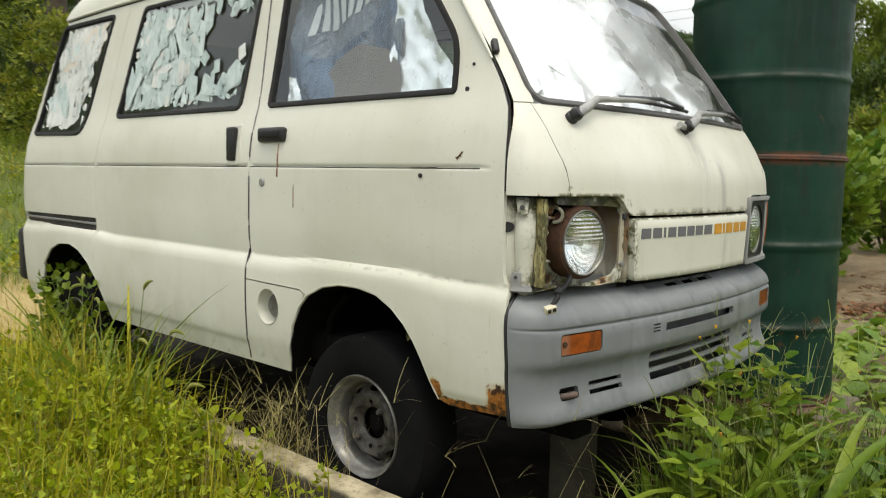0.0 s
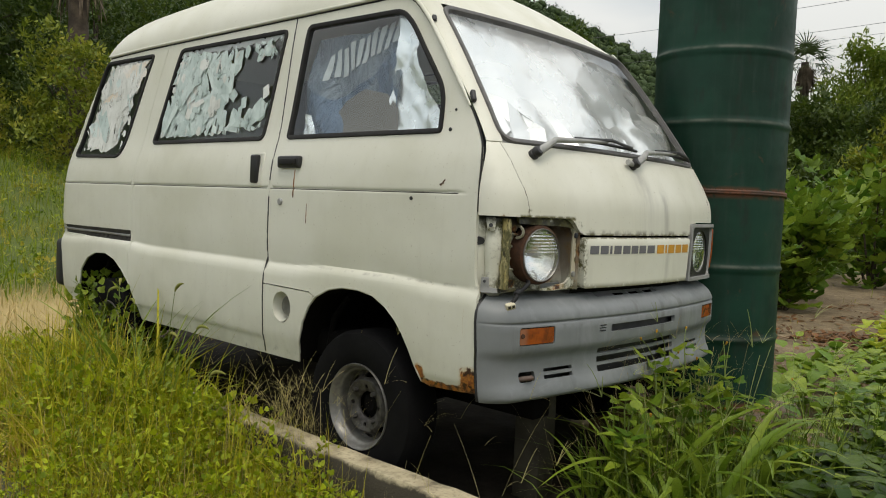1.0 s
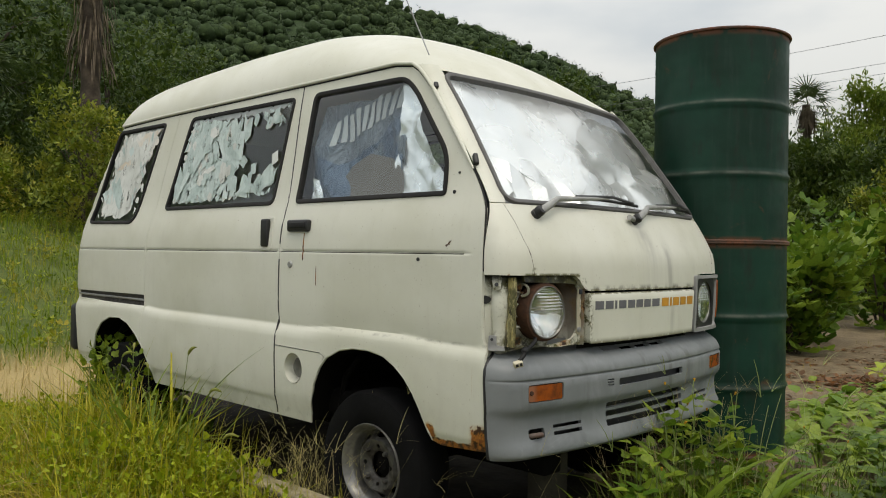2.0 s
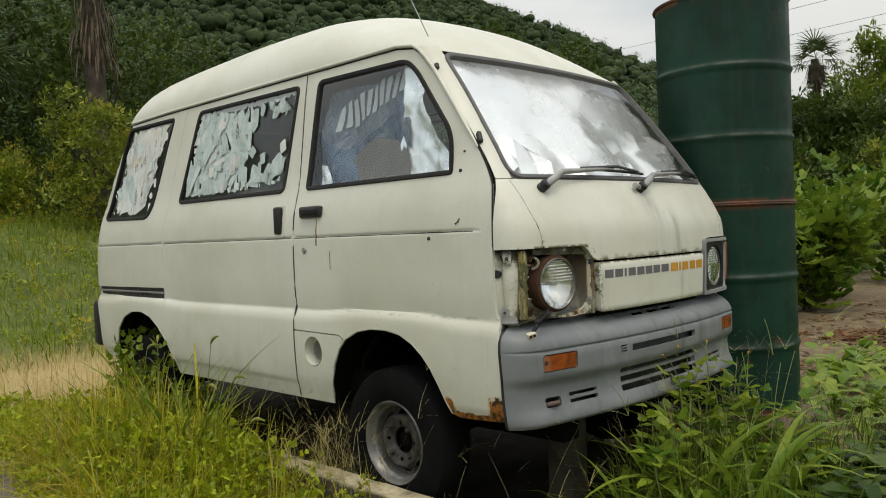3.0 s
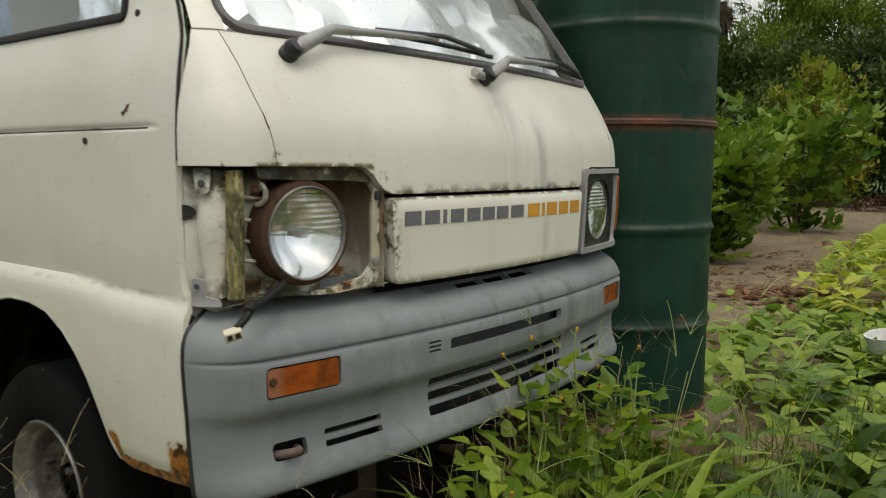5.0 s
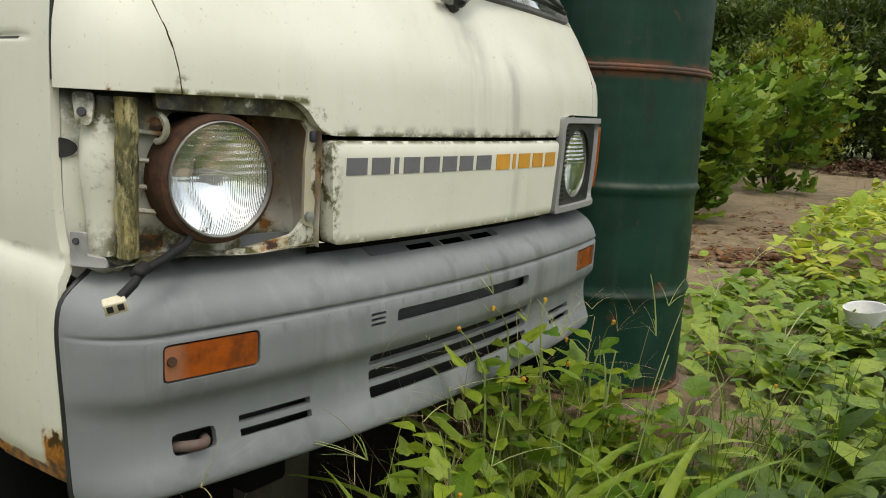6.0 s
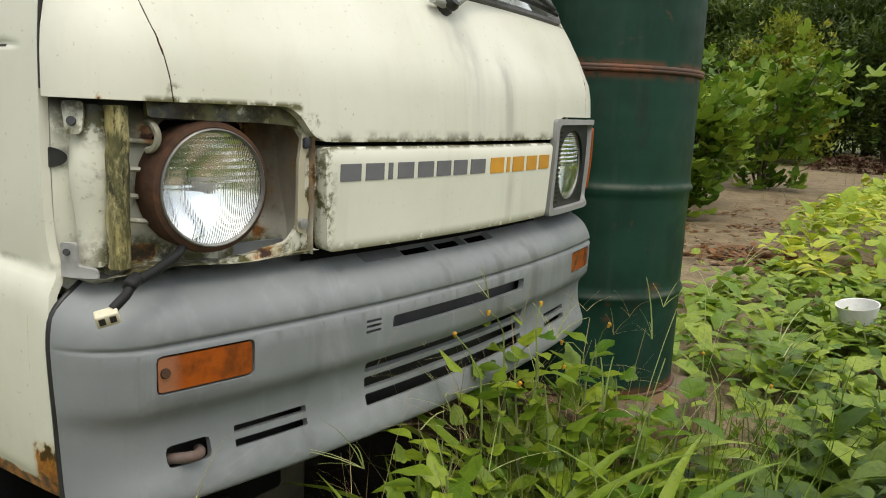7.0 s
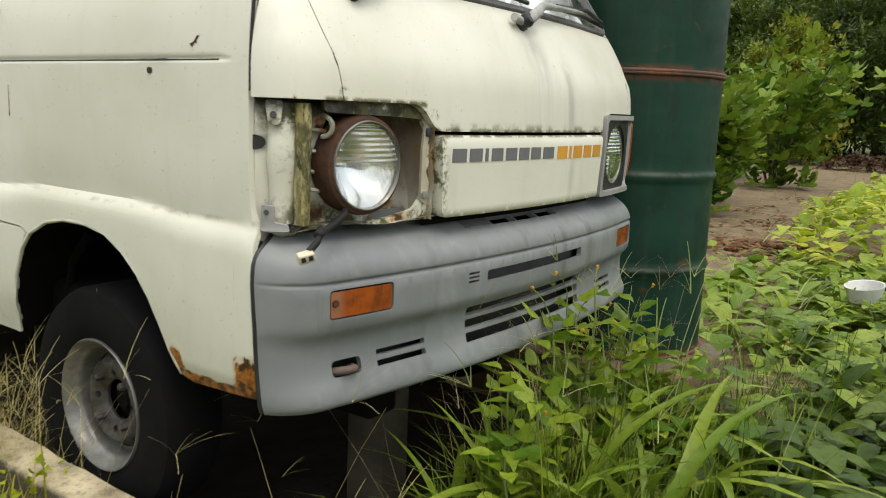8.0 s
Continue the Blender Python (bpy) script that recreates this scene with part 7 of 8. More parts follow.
x, y = spread(1000, -0.03, 0.5, -0.5, 1.0, lambda a, b: 0.0 if a < 0.16 and b > 0.55 else 0.8)
blades(thin, x, y, g.uniform(0.15, 0.46, len(x)), 0.35, 0.6)
x, y = spread(330, -0.02, 0.22, -0.42, 0.05, lambda a, b: 1.0)
blades(thin, x, y, g.uniform(0.24, 0.46, len(x)), 0.28, 0.7)
solid("thin_grass", thin.mesh("thin_grass", leaf("thin_green_grass", (0.065, 0.125, 0.010), (0.21, 0.27, 0.030))), "thin light green grass among the weeds in front of the van", "grass", kind="stuff")
stalks = Heap()
for x, y, h, l, yw in ((0.12, 0.86, 0.52, 0.1, 1.0), (0.16, 0.80, 0.60, 0.12, 0.4), (0.14, 0.92, 0.48, 0.2, 2.0), (0.22, 0.74, 0.42, 0.35, 0.2), (-0.02, -0.10, 0.44, 0.1, 2.2), (0.03, -0.16, 0.36, 0.2, 0.6), (0.1, 0.2, 0.5, 0.15, 3.0), (0.3, 0.5, 0.5, 0.2, 0.5), (0.05, 0.6, 0.5, 0.25, 1.4), (0.04, 0.02, 0.58, 0.15, 0.2), (0.02, -0.06, 0.50, 0.3, 5.0), (0.06, 0.12, 0.62, 0.2, 4.0), (0.05, -0.2, 0.44, 0.35, 4.4), (0.16, 0.3, 0.55, 0.2, 5.4), (0.24, 0.1, 0.5, 0.3, 4.8), (0.2, -0.1, 0.42, 0.4, 5.6), (0.36, 0.3, 0.52, 0.2, 0.8), (0.45, 0.12, 0.46, 0.3, 5.2)):
    finger_grass(stalks, x, y, h, l, yw, 1.5)
solid("seed_stalks", stalks.mesh("seed_stalks", leaf("green_seed_stalks", (0.30, 0.38, 0.12), (0.46, 0.47, 0.22))), "tall thin grass stalks with fingered seed heads", "grass", kind="stuff")
# a big trailing leaf by the flowering weeds
weed(0.20, 0.42, 0.34, 7, BIG_LEAVES, "weed with large drooping oval leaves", "leafy weeds", 0, 0.85, 0.2)


# low cover of leaves on the right, vine mound, shrubs
def carpet(name, n, x0, x1, y0, y1, keep, height, size, material, label, category, templates):
    heap = Heap()
    x, y = spread(n, x0, x1, y0, y1, keep)
    z = heights(x, y) + np.array([height(a, b) for a, b in zip(x, y)]) * g.uniform(0.35, 1.05, len(x))
    which = g.integers(0, len(templates), len(x))
    for k, t in enumerate(templates):
        i = np.where(which == k)[0]
        heap.add(t, turned(g.uniform(0, 6.28, len(i)), g.normal(1.15, 0.4, len(i))), np.stack([x[i], y[i], z[i]], 1), size * (0.45 + 1.05 * g.random(len(i)) ** 1.6))
    return solid(name, heap.mesh(name, material), label, category, kind="stuff")


SOFT_LEAVES = [strip_leaf(1, w, b, 4, 0.22, s) for w, b, s in ((0.75, 0.8, HEART), (0.62, 0.5, OVATE), (0.85, 1.0, HEART))]


def cover_keep(x, y):
    rim = 2.2 + 0.5 * noise.noise(Vector((x * 0.9, y * 0.9, 12)))
    if x > rim:
        return max(0.0, 0.8 - (x - rim) * 0.9)
    if y < 0.35:
        return 0.9 if x > 0.02 and y > -0.42 + 0.16 * noise.noise(Vector((x * 2, y, 8))) else 0.0
    if x < 0.34 and y < 1.5:
        return 0.0 if x < 0.2 else 0.25
    edge = -0.38 + 0.18 * noise.noise(Vector((x, y * 0.8, 2))) - 0.02 * y
    return 0.95 if x > edge else 0.03


carpet("ground_cover", 3600, -0.1, 3.4, -0.5, 1.5, lambda a, b: 0.8 * cover_keep(a, b), lambda a, b: 0.14 + 0.08 * noise.noise(Vector((a * 2, b * 2, 1))), 0.105, leaf("cover_leaves", (0.04, 0.09, 0.009), (0.115, 0.17, 0.019)), "low cover of soft dark green leaves in front of the van", "ground cover", SOFT_LEAVES)
carpet("ground_cover", 4600, -1.0, 3.4, 1.2, 4.2, lambda a, b: 0.85 * cover_keep(a, b), lambda a, b: 0.10 + 0.07 * noise.noise(Vector((a * 2, b * 2, 1))), 0.115, leaf("pale_cover_leaves", (0.12, 0.22, 0.022), (0.28, 0.36, 0.045)), "low cover of broad light green leaves beside the bare path", "ground cover", SOFT_LEAVES)
VINE_EDGE = curve([(3.2, 0.05), (4.0, -0.42), (6.6, -0.82), (8.0, -0.8), (12.0, -1.0)])
carpet("vine_patch", 9000, -0.9, 6.0, 3.2, 11.5, lambda a, b: 0.95 * max(0.0, min(1.0, (5.8 - a + noise.noise(Vector((a, b, 2)))) / 1.5)) if a > VINE_EDGE(b) + 0.15 * noise.noise(Vector((a, b, 5))) else 0.0, lambda a, b: 0.38 + 0.14 * noise.noise(Vector((a * 1.2, b * 1.2, 6))) - 0.25 * max(0, 1 - (a - VINE_EDGE(b)) / 0.6), 0.125, VINE, "mound of yellow-green vine leaves beside the path", "vine", SOFT_LEAVES)
x, y = spread(2600, -1.6, 0.6, 1.8, 9.5, lambda a, b: 0.06 + 0.9 * (noise.noise(Vector((a * 1.5, b * 1.5, 8))) > 0.15))
litter = Heap()
tufts = Heap()
tx, ty = spread(1500, -1.7, 0.7, 1.7, 9.0, lambda a, b: max(0.0, 0.1 + 1.3 * noise.noise(Vector((a * 2.1, b * 1.6, 31)))))
blades(tufts, tx, ty, g.uniform(0.03, 0.11, len(tx)), 0.6, 1.6)
solid("path_grass", tufts.mesh("path_grass", BLADE), "thin tufts of short grass on the bare path", "grass", kind="stuff")
for p, q in ((x[::2], y[::2]), (x[1::2], y[1::2])):
    i = np.arange(len(p))
    litter.add(HERB_LEAVES[len(i) % 3], turned(g.uniform(0, 6.28, len(i)), g.normal(1.45, 0.18, len(i))), np.stack([p, q, heights(p, q) + 0.008], 1), g.uniform(0.03, 0.10, len(i)))
n = 900
a, r = g.uniform(0, 6.28, n), np.abs(g.normal(0, 0.5, n))
p = np.stack([-0.55 + 0.75 * r * np.cos(a), 4.55 + 0.55 * r * np.sin(a)], 1)
litter.add(HERB_LEAVES[0], turned(g.uniform(0, 6.28, n), g.normal(1.3, 0.3, n)), np.stack([p[:, 0], p[:, 1], heights(p[:, 0], p[:, 1]) + 0.012], 1), g.uniform(0.04, 0.10, n))
solid("leaf_litter", litter.mesh("leaf_litter", leaf("brown_litter", (0.26, 0.12, 0.045), (0.12, 0.065, 0.03))), "brown dead leaves on the bare path", "leaf litter", kind="stuff")
heap_leaves = Heap()
n = 500
a, r = g.uniform(0, 6.28, n), 0.55 * np.sqrt(g.random(n))
p = np.stack([-2.0 + 1.5 * r * np.cos(a), 17.6 + r * np.sin(a), 0.02 + 0.32 * (1 - (r / 0.55) ** 2) * g.uniform(0.5, 1, n)], 1)
heap_leaves.add(HERB_LEAVES[1], turned(g.uniform(0, 6.28, n), g.normal(1.2, 0.5, n)), p, g.uniform(0.06, 0.16, n))
solid("leaf_heap", heap_leaves.mesh("leaf_heap", leaf("dead_leaf_heap", (0.07, 0.035, 0.022), (0.13, 0.07, 0.04))), "heap of dead brown leaves at the end of the path", "leaf heap", kind="stuff")
bowl = solid("plastic_bowl", lathe("plastic_bowl", [(0.0, 0.02), (0.085, 0.02), (0.11, 0.11), (0.118, 0.112), (0.115, 0.10), (0.09, 0.012), (0.0, 0.010)], pose(0.31, 2.42, 0.12, 8, -6, 0) @ Matrix.Scale(0.72, 4), WHITE, 32), "white plastic bowl lying among the leaves", "bowl")

LOBED = []
for sc in (0.0, 0.5):
    V, T = [(0, 0, 0)], []
    for k in range(21):
        a = math.pi * (-0.86 + 1.72 * k / 20)
        r = (0.30 + 0.70 * abs(math.cos(2.5 * a)) ** 0.9) * (0.75 + 0.25 * math.cos(a))
        V.append((0.12 * r * math.sin(3 * a) - 0.25 * r * r, r * 0.62 * math.sin(a), 0.12 + r * 0.62 * math.cos(a)))
    T = [(0, k, k + 1) for k in range(1, 21)]
    LOBED.append((np.array(V), np.array(T)))


def shrub(x, y, r, h, n, size, material, label, name="shrub", templates=LOBED, category="shrub", seed=1):
    """Stems fan out from the ground; leaves hang along their upper parts."""
    gg = np.random.default_rng(seed)
    z0 = ground_height(x, y)
    th = thing(name, label, category, (x, y, z0))
    tips = []
    for k in range(9):
        a, rr = k * 2.4 + gg.uniform(-0.4, 0.4), r * gg.uniform(0.35, 0.95)
        top = Vector((x + rr * math.cos(a), y + rr * math.sin(a), z0 + h * gg.uniform(0.7, 1.0)))
        mid = Vector((x, y, z0)).lerp(top, 0.5) + Vector((0, 0, 0.12 * h))
        tips.append((Vector((x, y, z0)), mid, top))
        part("stem", tube("stem", [(x + 0.04 * math.cos(a), y + 0.04 * math.sin(a), z0 - 0.05), mid, top], [0.022, 0.014, 0.006], BARK, 6), th)
    heap = Heap()
    P = []
    for k in range(n):
        b, m, t = tips[int(gg.integers(0, 9))]
        f = gg.random() ** 0.7
        p = b.lerp(m, f * 2) if f < 0.5 else m.lerp(t, f * 2 - 1)
        q = Vector(gg.normal(0, 1, 3)) * r * 0.22
        P.append((p.x + q.x, p.y + q.y, max(z0 + 0.05, p.z + q.z * 0.8)))
    P = np.array(P)
    yaw = np.arctan2(P[:, 1] - y, P[:, 0] - x) + gg.normal(0, 0.7, n)
    for k, tmp in enumerate(templates):
        i = np.arange(k, n, len(templates))
        heap.add(tmp, turned(yaw[i], gg.normal(1.25, 0.4, len(i)), gg.normal(0, 0.3, len(i))), P[i], size * gg.uniform(0.55, 1.25, len(i)))
    part("foliage", heap.mesh("foliage", material), th, "large lobed green leaves")
    return th


shrub(-2.05, 5.2, 0.5, 0.9, 260, 0.20, FIG, "leafy fig shrub with large lobed leaves at the path's edge", "fig_shrub", seed=13)
shrub(-1.85, 6.3, 0.7, 1.15, 460, 0.23, FIG, "leafy fig shrub with large lobed leaves at the path's edge", "fig_shrub", seed=3)
shrub(-2.4, 7.6, 0.85, 1.35, 480, 0.24, FIG, "leafy fig shrub with large lobed leaves at the path's edge", "fig_shrub", seed=9)
shrub(-2.1, 10.6, 1.0, 1.75, 480, 0.27, FIG, "tall leafy fig shrub with large lobed leaves", "fig_shrub", seed=4)
shrub(-3.6, 12.4, 1.1, 1.7, 560, 0.21, FIG, "tall leafy fig shrub with large lobed leaves", "fig_shrub", seed=5)
shrub(0.3, 16.0, 1.2, 1.2, 500, 0.16, VINE, "low bright green shrub across the path", "shrub", seed=6)
shrub(1.6, 14.0, 1.3, 1.2, 500, 0.16, VINE, "low bright green shrub across the path", "shrub", seed=7)
shrub(-4.8, 8.5, 1.3, 2.0, 700, 0.19, FIG, "leafy green shrub behind the drums", "shrub", seed=8)

# ---- trees ----
SPRAY = []
for seed in range(4):
    gg = np.random.default_rng(100 + seed)
    V, T, n0 = [], [], 0
    for k in range(9):
        v, t = np.array([(0, 0, 0), (0.02, -0.2, 0.45), (0.02, 0.2, 0.45), (-0.12, 0, 1.0)]), np.array([(0, 1, 2), (1, 3, 2)])
        v = v * gg.uniform(0.35, 0.6)
        rot = turned(gg.uniform(0, 6.28, 1), gg.uniform(0.3, 1.8, 1))[0]
        v = v @ rot.T + gg.normal(0, 0.28, 3)
        V.append(v)
        T.append(t + n0)
        n0 += len(v)
    SPRAY.append((np.concatenate(V), np.concatenate(T)))
FINE = [(v * np.array([0.55, 0.5, 1.0]), t) for v, t in SPRAY]


def tree(name, x, y, h, r, n, size, material, label, seed, trunk=0.16, low=0.25, templates=SPRAY, squash=1.0):
    """A tapered trunk with limbs, and a crown of leaf sprays gathered in uneven clumps."""
    gg = np.random.default_rng(seed)
    z0 = ground_height(x, y)
    th = thing(name, label, "tree", (x, y, z0))
    base = Vector((x, y, z0 - 0.1))
    top = Vector((x + gg.normal(0, 0.1) * r, y + gg.normal(0, 0.1) * r, z0 + h * 0.8))
    mid = base.lerp(top, 0.5) + Vector((gg.normal(0, 0.08) * r, gg.normal(0, 0.08) * r, 0))
    part("trunk", tube("trunk", [base, base.lerp(mid, 0.5), mid, mid.lerp(top, 0.5), top], [trunk, trunk * 0.8, trunk * 0.62, trunk * 0.4, trunk * 0.15], BARK, 8), th)
    clumps = []
    for k in range(16):
        a = k * 2.4 + gg.uniform(-0.5, 0.5)
        f = low + (1 - low) * (k + 0.5) / 16
        rr = r * math.sqrt(max(0.05, 1 - ((f - 0.55) / 0.6) ** 2)) * gg.uniform(0.35, 0.85)
        c = Vector((x + rr * math.cos(a), y + rr * math.sin(a), z0 + h * f))
        clumps.append((c, r * gg.uniform(0.28, 0.5)))
        if k % 2 == 0:
            s = base.lerp(top, min(0.9, f * 0.85))
            part("limb", tube("limb", [s, s.lerp(c, 0.6) + Vector((0, 0, 0.05 * h)), c], [trunk * 0.35, trunk * 0.22, trunk * 0.08], BARK, 5), th)
    P = []
    for k in range(n):
        c, rad = clumps[int(gg.integers(0, 16))]
        d = Vector(gg.normal(0, 1, 3)).normalized() * rad * gg.uniform(0.45, 1.1)
        P.append((c.x + d.x, c.y + d.y, max(z0 + 0.1, c.z + d.z * 0.75 * squash)))
    P = np.array(P)
    heap = Heap()
    for k, t in enumerate(templates):
        i = np.arange(k, n, len(templates))
        heap.add(t, turned(gg.uniform(0, 6.28, len(i)), gg.normal(0.6, 0.6, len(i))), P[i], size * gg.uniform(0.6, 1.3, len(i)))
    part("crown", heap.mesh("crown", material), th, "uneven leafy crown")
    return th


# dark row on the left, behind the meadow
for k, (x, y, h, r, mt) in enumerate(((-21.5, 4.2, 6.4, 2.8, CANOPY), (-22.5, 7.8, 6.2, 2.9, CANOPY), (-18.5, 9.8, 4.6, 2.5, CANOPY), (-23.5, 1.2, 8.4, 3.0, CANOPY), (-16.0, 13.5, 6.0, 2.8, CANOPY), (-25.0, 11.5, 8.2, 3.3, CANOPY), (-22, -3.0, 8.0, 3.0, CANOPY), (-14.5, 18.5, 7.0, 3.1, CANOPY))):
    tree("broadleaf_tree", x, y, h, r, 1300, 0.42, mt, "dark green broadleaf tree at the meadow's edge", 40 + k, 0.16, 0.12)
for k, (x, y, h, r) in enumerate(((-17.5, 3.0, 1.7, 1.3), (-16.5, 4.6, 2.5, 1.4), (-18.2, 1.4, 1.5, 1.3), (-17.0, 6.4, 2.6, 1.5), (-13.2, 3.4, 2.3, 1.0), (-14.6, 5.4, 2.1, 1.2), (-13.6, 7.2, 2.2, 1.3), (-15.4, 1.9, 1.2, 1.0), (-12.8, 9.6, 2.6, 1.5))):
    tree("garden_bush", x, y, h, r, 620, 0.22, (LIGHT_CANOPY, CANOPY, MEADOW, LIGHT_CANOPY, LIGHT_CANOPY, MEADOW, LIGHT_CANOPY, MEADOW, LIGHT_CANOPY)[k], "yellow-green bush in front of the dark trees", 60 + k, 0.05, 0.08)
# bamboo and broadleaf wood on the right
for k in range(3):
    tree("broadleaf_tree", -12.6 + 1.2 * k, 29.5 - 0.6 * k, 4.0 + 0.3 * k, 1.5, 800, 0.4, (CANOPY, LIGHT_CANOPY, CANOPY)[k], "dark green broadleaf tree beside the palm", 150 + k, 0.1, 0.1)
for k in range(13):
    x, y = -8.7 + 0.95 * k + rp.uniform(-0.3, 0.3), 29.0 + rp.uniform(-1.0, 3.0)
    tree("bamboo_clump", x, y, (6.0 if k < 1 else rp.uniform(6.4, 7.6)), rp.uniform(1.2, 1.7), 1500, 0.56, BAMBOO, "feathery light green bamboo clump at the wood's edge", 80 + k, 0.06, 0.1, FINE, 1.2)
for k in range(9):
    tree("broadleaf_tree", -9.5 + 1.35 * k + rp.uniform(-0.3, 0.3), 24.5 + rp.uniform(-0.8, 0.8), rp.uniform(4.2, 5.0), rp.uniform(1.5, 1.9), 900, 0.42, CANOPY, "dark green broadleaf tree in front of the bamboo", 170 + k, 0.1, 0.08)
for k in range(11):
    x, y = -8.0 + 1.5 * k + rp.uniform(-0.4, 0.4), 19.5 + rp.uniform(-1.2, 1.8)
    tree("broadleaf_tree", x, y, rp.uniform(2.4, 3.6), rp.uniform(1.2, 1.6), 800, 0.34, CANOPY if k % 3 else LIGHT_CANOPY, "green broadleaf tree beyond the path", 120 + k, 0.07, 0.1)


def palm(x, y, h, crown, skirt, label, seed, trunk=0.15, fronds=26):
    """A windmill palm: fibrous trunk, fan fronds, and hanging dead ones."""
    gg = np.random.default_rng(seed)
    z0 = ground_height(x, y)
    th = thing("windmill_palm", label, "palm tree", (x, y, z0))
    pts = [(x + 0.05 * math.sin(f * 4), y, z0 + h * f) for f in np.linspace(0, 1, 14)]
    part("trunk", tube("trunk", pts, [trunk * (0.85 + 0.3 * f + 0.08 * math.sin(37 * f)) for f in np.linspace(0, 1, 14)], BARK, 12), th, "shaggy brown trunk")
    n0, V, T = 0, [], []
    for k in range(15):
        a = -1.9 + 3.8 * k / 14
        v, t = strip_leaf(0.55 + 0.1 * math.cos(a), 0.05, 0.7, 3, 0.2)
        rot = np.array([[1, 0, 0], [0, math.cos(a), math.sin(a)], [0, -math.sin(a), math.cos(a)]])
        V.append(v @ rot.T + np.array([0, 0, 0.5]))
        T.append(t + n0)
        n0 += len(v)
    v, t = strip_leaf(0.5, 0.03, 0.05, 2, 0)
    V.append(v)
    T.append(t + n0)
    fan = (np.concatenate(V), np.concatenate(T))
    for k in range(fronds):
        f = k / fronds
        tilt = 0.15 + 1.75 * f
        m = Matrix.Translation((x, y, z0 + h * (1 - 0.02 * f))) @ pose(0, 0, 0, 0, math.degrees(tilt), k * 137.5)
        hp = Heap()
        hp.add(fan, np.array([np.array(m.to_3x3())]), np.array([m.translation]), np.array([crown * gg.uniform(0.8, 1.1)]))
        part("frond", hp.mesh("frond", FROND), th)
    if skirt:
        hp = Heap()
        n = 420
        a = gg.uniform(0, 6.28, n)
        zz = z0 + h - gg.uniform(0.1, skirt, n)
        rr = trunk * gg.uniform(1.0, 2.2, n)
        hp.add(strip_leaf(1, 0.06, 0.15, 3, 0.1), turned(a, np.full(n, math.pi) - gg.uniform(0.05, 0.5, n)), np.stack([x + rr * np.cos(a), y + rr * np.sin(a), zz], 1), gg.uniform(0.3, 0.8, n))
        part("dead_frond_skirt", hp.mesh("dead_frond_skirt", FIBRE), th, "hanging brown dead fronds")
    return th


palm(-14.4, 3.95, 6.0, 1.5, 2.8, "tall windmill palm with a shaggy skirt of dead fronds", 1, 0.19)
palm(-18.6, 3.0, 3.4, 1.4, 0.9, "short windmill palm among dark trees", 2, 0.15)
palm(-8.9, 27.0, 6.6, 1.1, 0.6, "slender windmill palm in front of the bamboo", 3, 0.12, 22)

# ---- wooded hill and power lines ----
RIDGE = curve([(60, 5.0), (88, 5.5), (100, 5.9), (110, 7.3), (118.9, 10.3), (126.4, 13.8), (134.7, 16.7), (145, 19.0), (160, 20.0), (185, 17.0), (205, 14.0)])


def hill_point(az, f):
    """f 0 at the foot, 1 on the ridge."""
    el = math.radians(RIDGE(az))
    d0, d1 = 62.0, 150.0
    d = d0 + (d1 - d0) * f
    top = 0.9 + d1 * math.tan(el)
    h = top * (0.08 * f + 0.92 * f ** 1.12) + 3.0 * noise.noise(Vector((az * 0.12, f * 4, 0))) * f * (1 - 0.6 * f)
    a = math.radians(az)
    return Vector((1.0 + d * math.cos(a), -2.0 + d * math.sin(a), h))


na, nf = 110, 26
verts = [hill_point(55 + 155 * i / na, j / nf) for i in range(na + 1) for j in range(nf + 1)]
faces = [(i * (nf + 1) + j, i * (nf + 1) + j + 1, (i + 1) * (nf + 1) + j + 1, (i + 1) * (nf + 1) + j) for i in range(na) for j in range(nf)]
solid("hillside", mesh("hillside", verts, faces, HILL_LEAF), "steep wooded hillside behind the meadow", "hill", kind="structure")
# slope out of view, added to block sky light from low angles
verts, faces = [], []
for i in range(61):
    a = math.radians(205 + 215 * i / 60)
    for d, h in ((40, -0.5), (60, 2.5), (95, 7.0), (150, 12.0)):
        verts.append((d * math.cos(a), d * math.sin(a), h + 1.5 * noise.noise(Vector((i * 0.3, d * 0.1, 0)))))
faces = [(i * 4 + k, i * 4 + k + 1, i * 4 + k + 5, i * 4 + k + 4) for i in range(60) for k in range(3)]
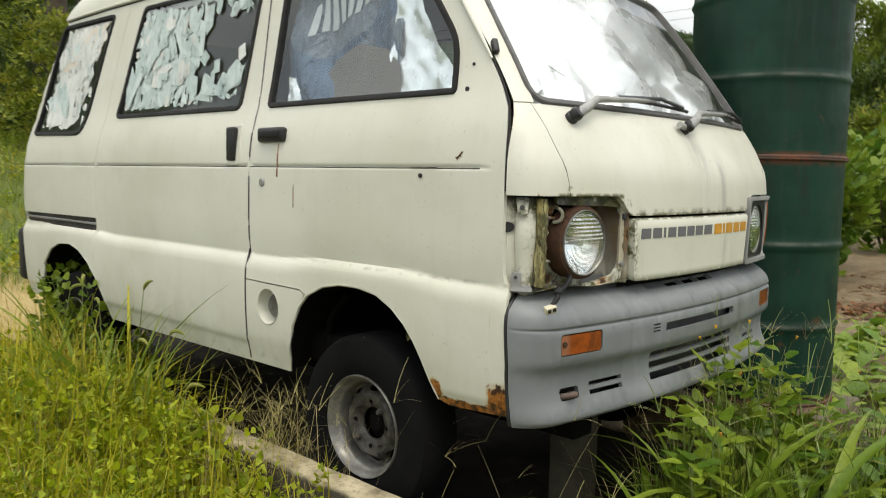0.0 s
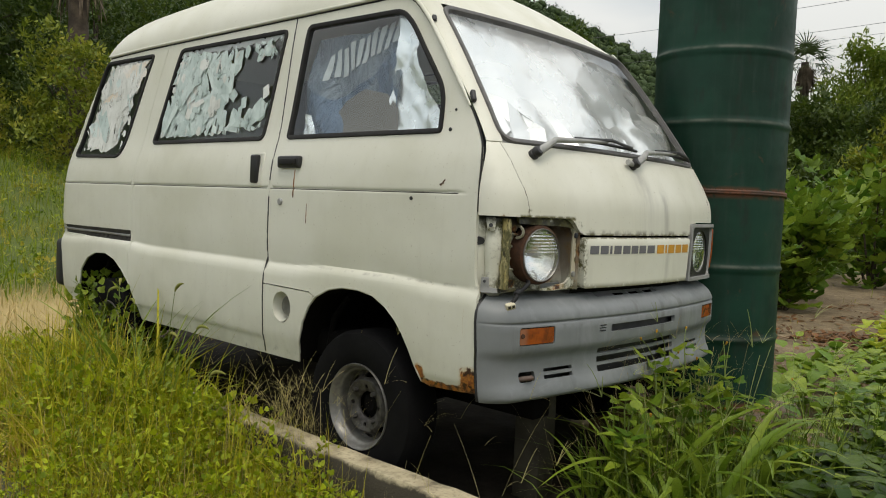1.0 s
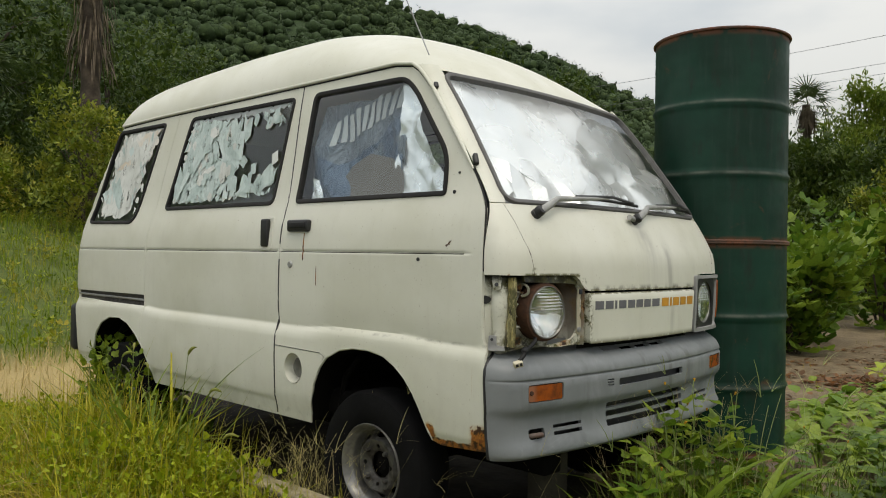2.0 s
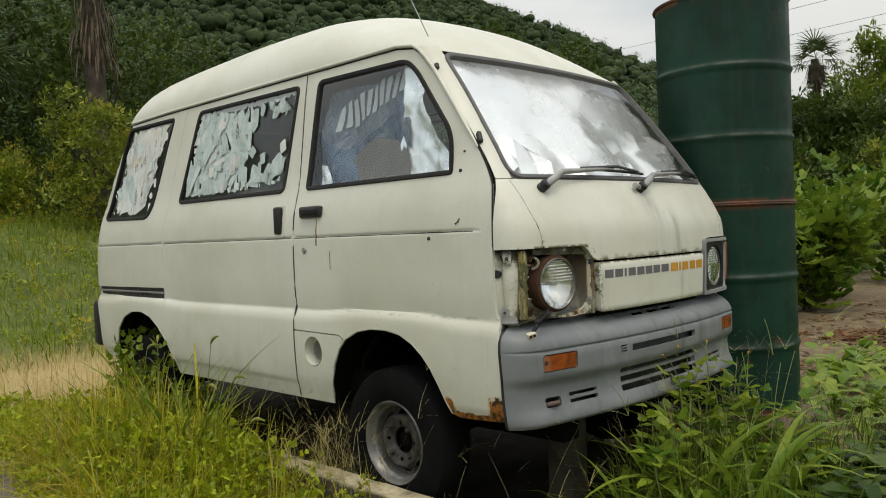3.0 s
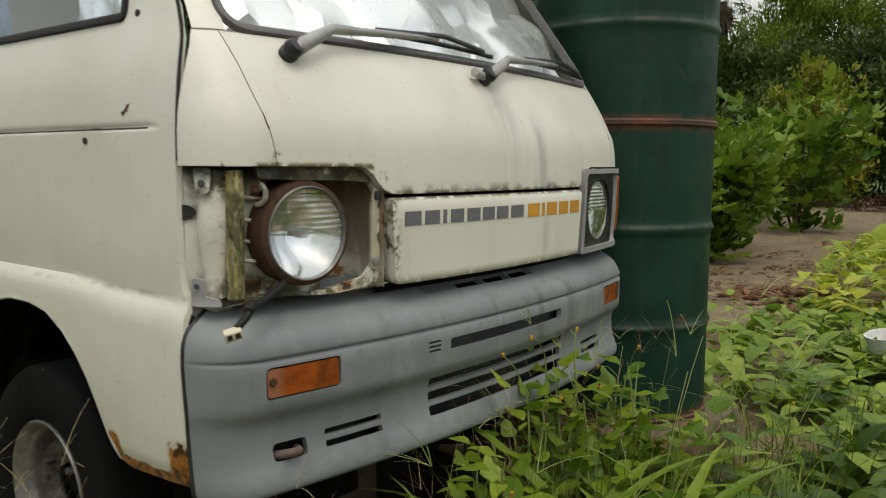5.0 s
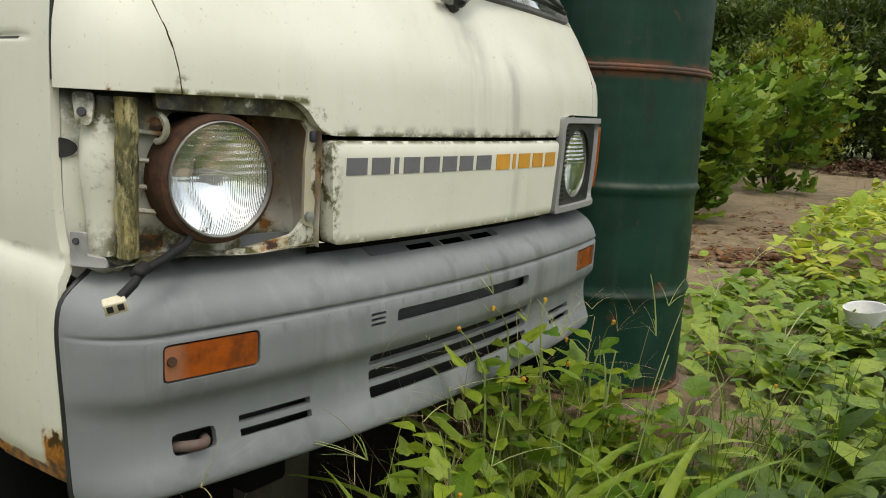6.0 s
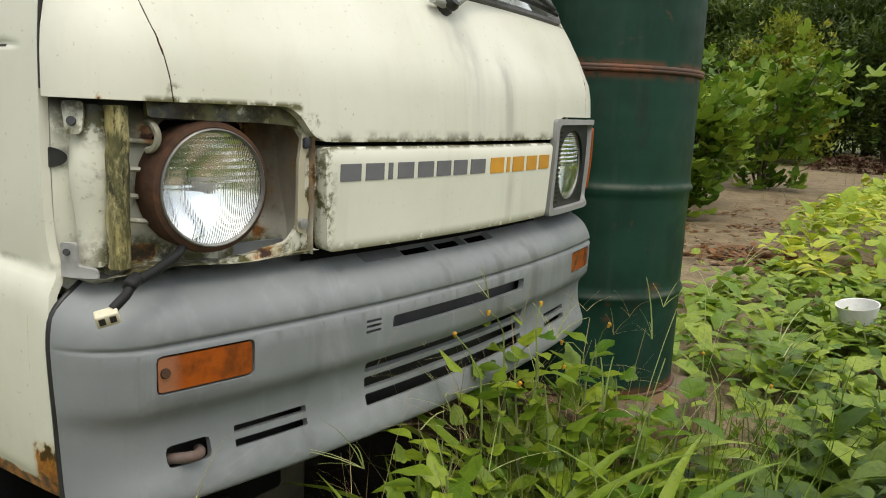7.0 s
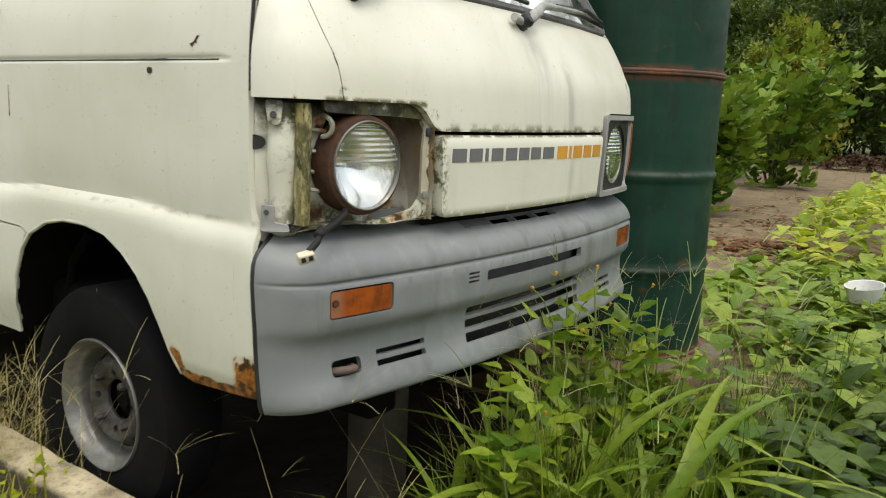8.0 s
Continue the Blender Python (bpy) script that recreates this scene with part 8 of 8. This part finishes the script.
solid("far_slope", mesh("far_slope", verts, faces, plain("unseen_slope_green", (0.04, 0.065, 0.02), 0.95, grain=0.6, coarse=0.1)), "unseen plain slope added to hold back low sky light", "hill", kind="structure")
gg = np.random.default_rng(77)
heap = Heap()
n = 6500
C, S = [], []
for k in range(n):
    az, f = gg.uniform(88, 172), (gg.random() ** 0.8 if k % 3 else gg.uniform(0.86, 1.0))
    p = hill_point(az, f)
    C.append((p.x, p.y, p.z + gg.uniform(0.2, 1.4) * (1 if k % 3 else 0.3)))
    S.append(gg.uniform(1.1, 2.7) * (0.95 - 0.2 * f if k % 3 else 0.62))
C, S = np.array(C), np.array(S)
dome = bmesh.new()
bmesh.ops.create_icosphere(dome, subdivisions=1, radius=1.0)
lumps = []
for k in range(4):
    V = np.array([v.co * (1 + 0.35 * noise.noise(v.co * 2.2 + Vector((k * 9, 0, 0)))) for v in dome.verts]) * np.array([1, 1, 0.8])
    lumps.append((V, np.array([[v.index for v in f.verts] for f in dome.faces])))
dome.free()
for k in range(4):
    i = np.arange(k, n, 4)
    heap.add(lumps[k], turned(gg.uniform(0, 6.28, len(i)), gg.normal(0, 0.2, len(i))), C[i], S[i] * 0.74)
for rep in range(5):
    d = gg.normal(0, 1, (n, 3))
    d /= np.linalg.norm(d, axis=1)[:, None]
    d[:, 2] = np.abs(d[:, 2]) * 0.9
    P = C + d * S[:, None] * gg.uniform(0.4, 0.8, (n, 1))
    heap.add(SPRAY[rep % 4], turned(gg.uniform(0, 6.28, n), gg.normal(0.5, 0.5, n)), P, S * 0.52)
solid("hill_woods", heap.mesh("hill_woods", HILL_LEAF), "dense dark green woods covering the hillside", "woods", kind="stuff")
for k, (h0, h1) in enumerate(((9.9, 11.2), (8.9, 10.1), (8.6, 9.7))):
    pts = [Vector((-34 + 60 * f, 36 + 2 * k * 0.2 - 6 * f, h0 + (h1 - h0) * f - 1.2 * 4 * f * (1 - f) + 1.0)) for f in np.linspace(0, 1, 24)]
    solid("power_line", tube("power_line", pts, 0.010, WIRE, 5), "thin dark power line across the sky", "power line", "power lines")
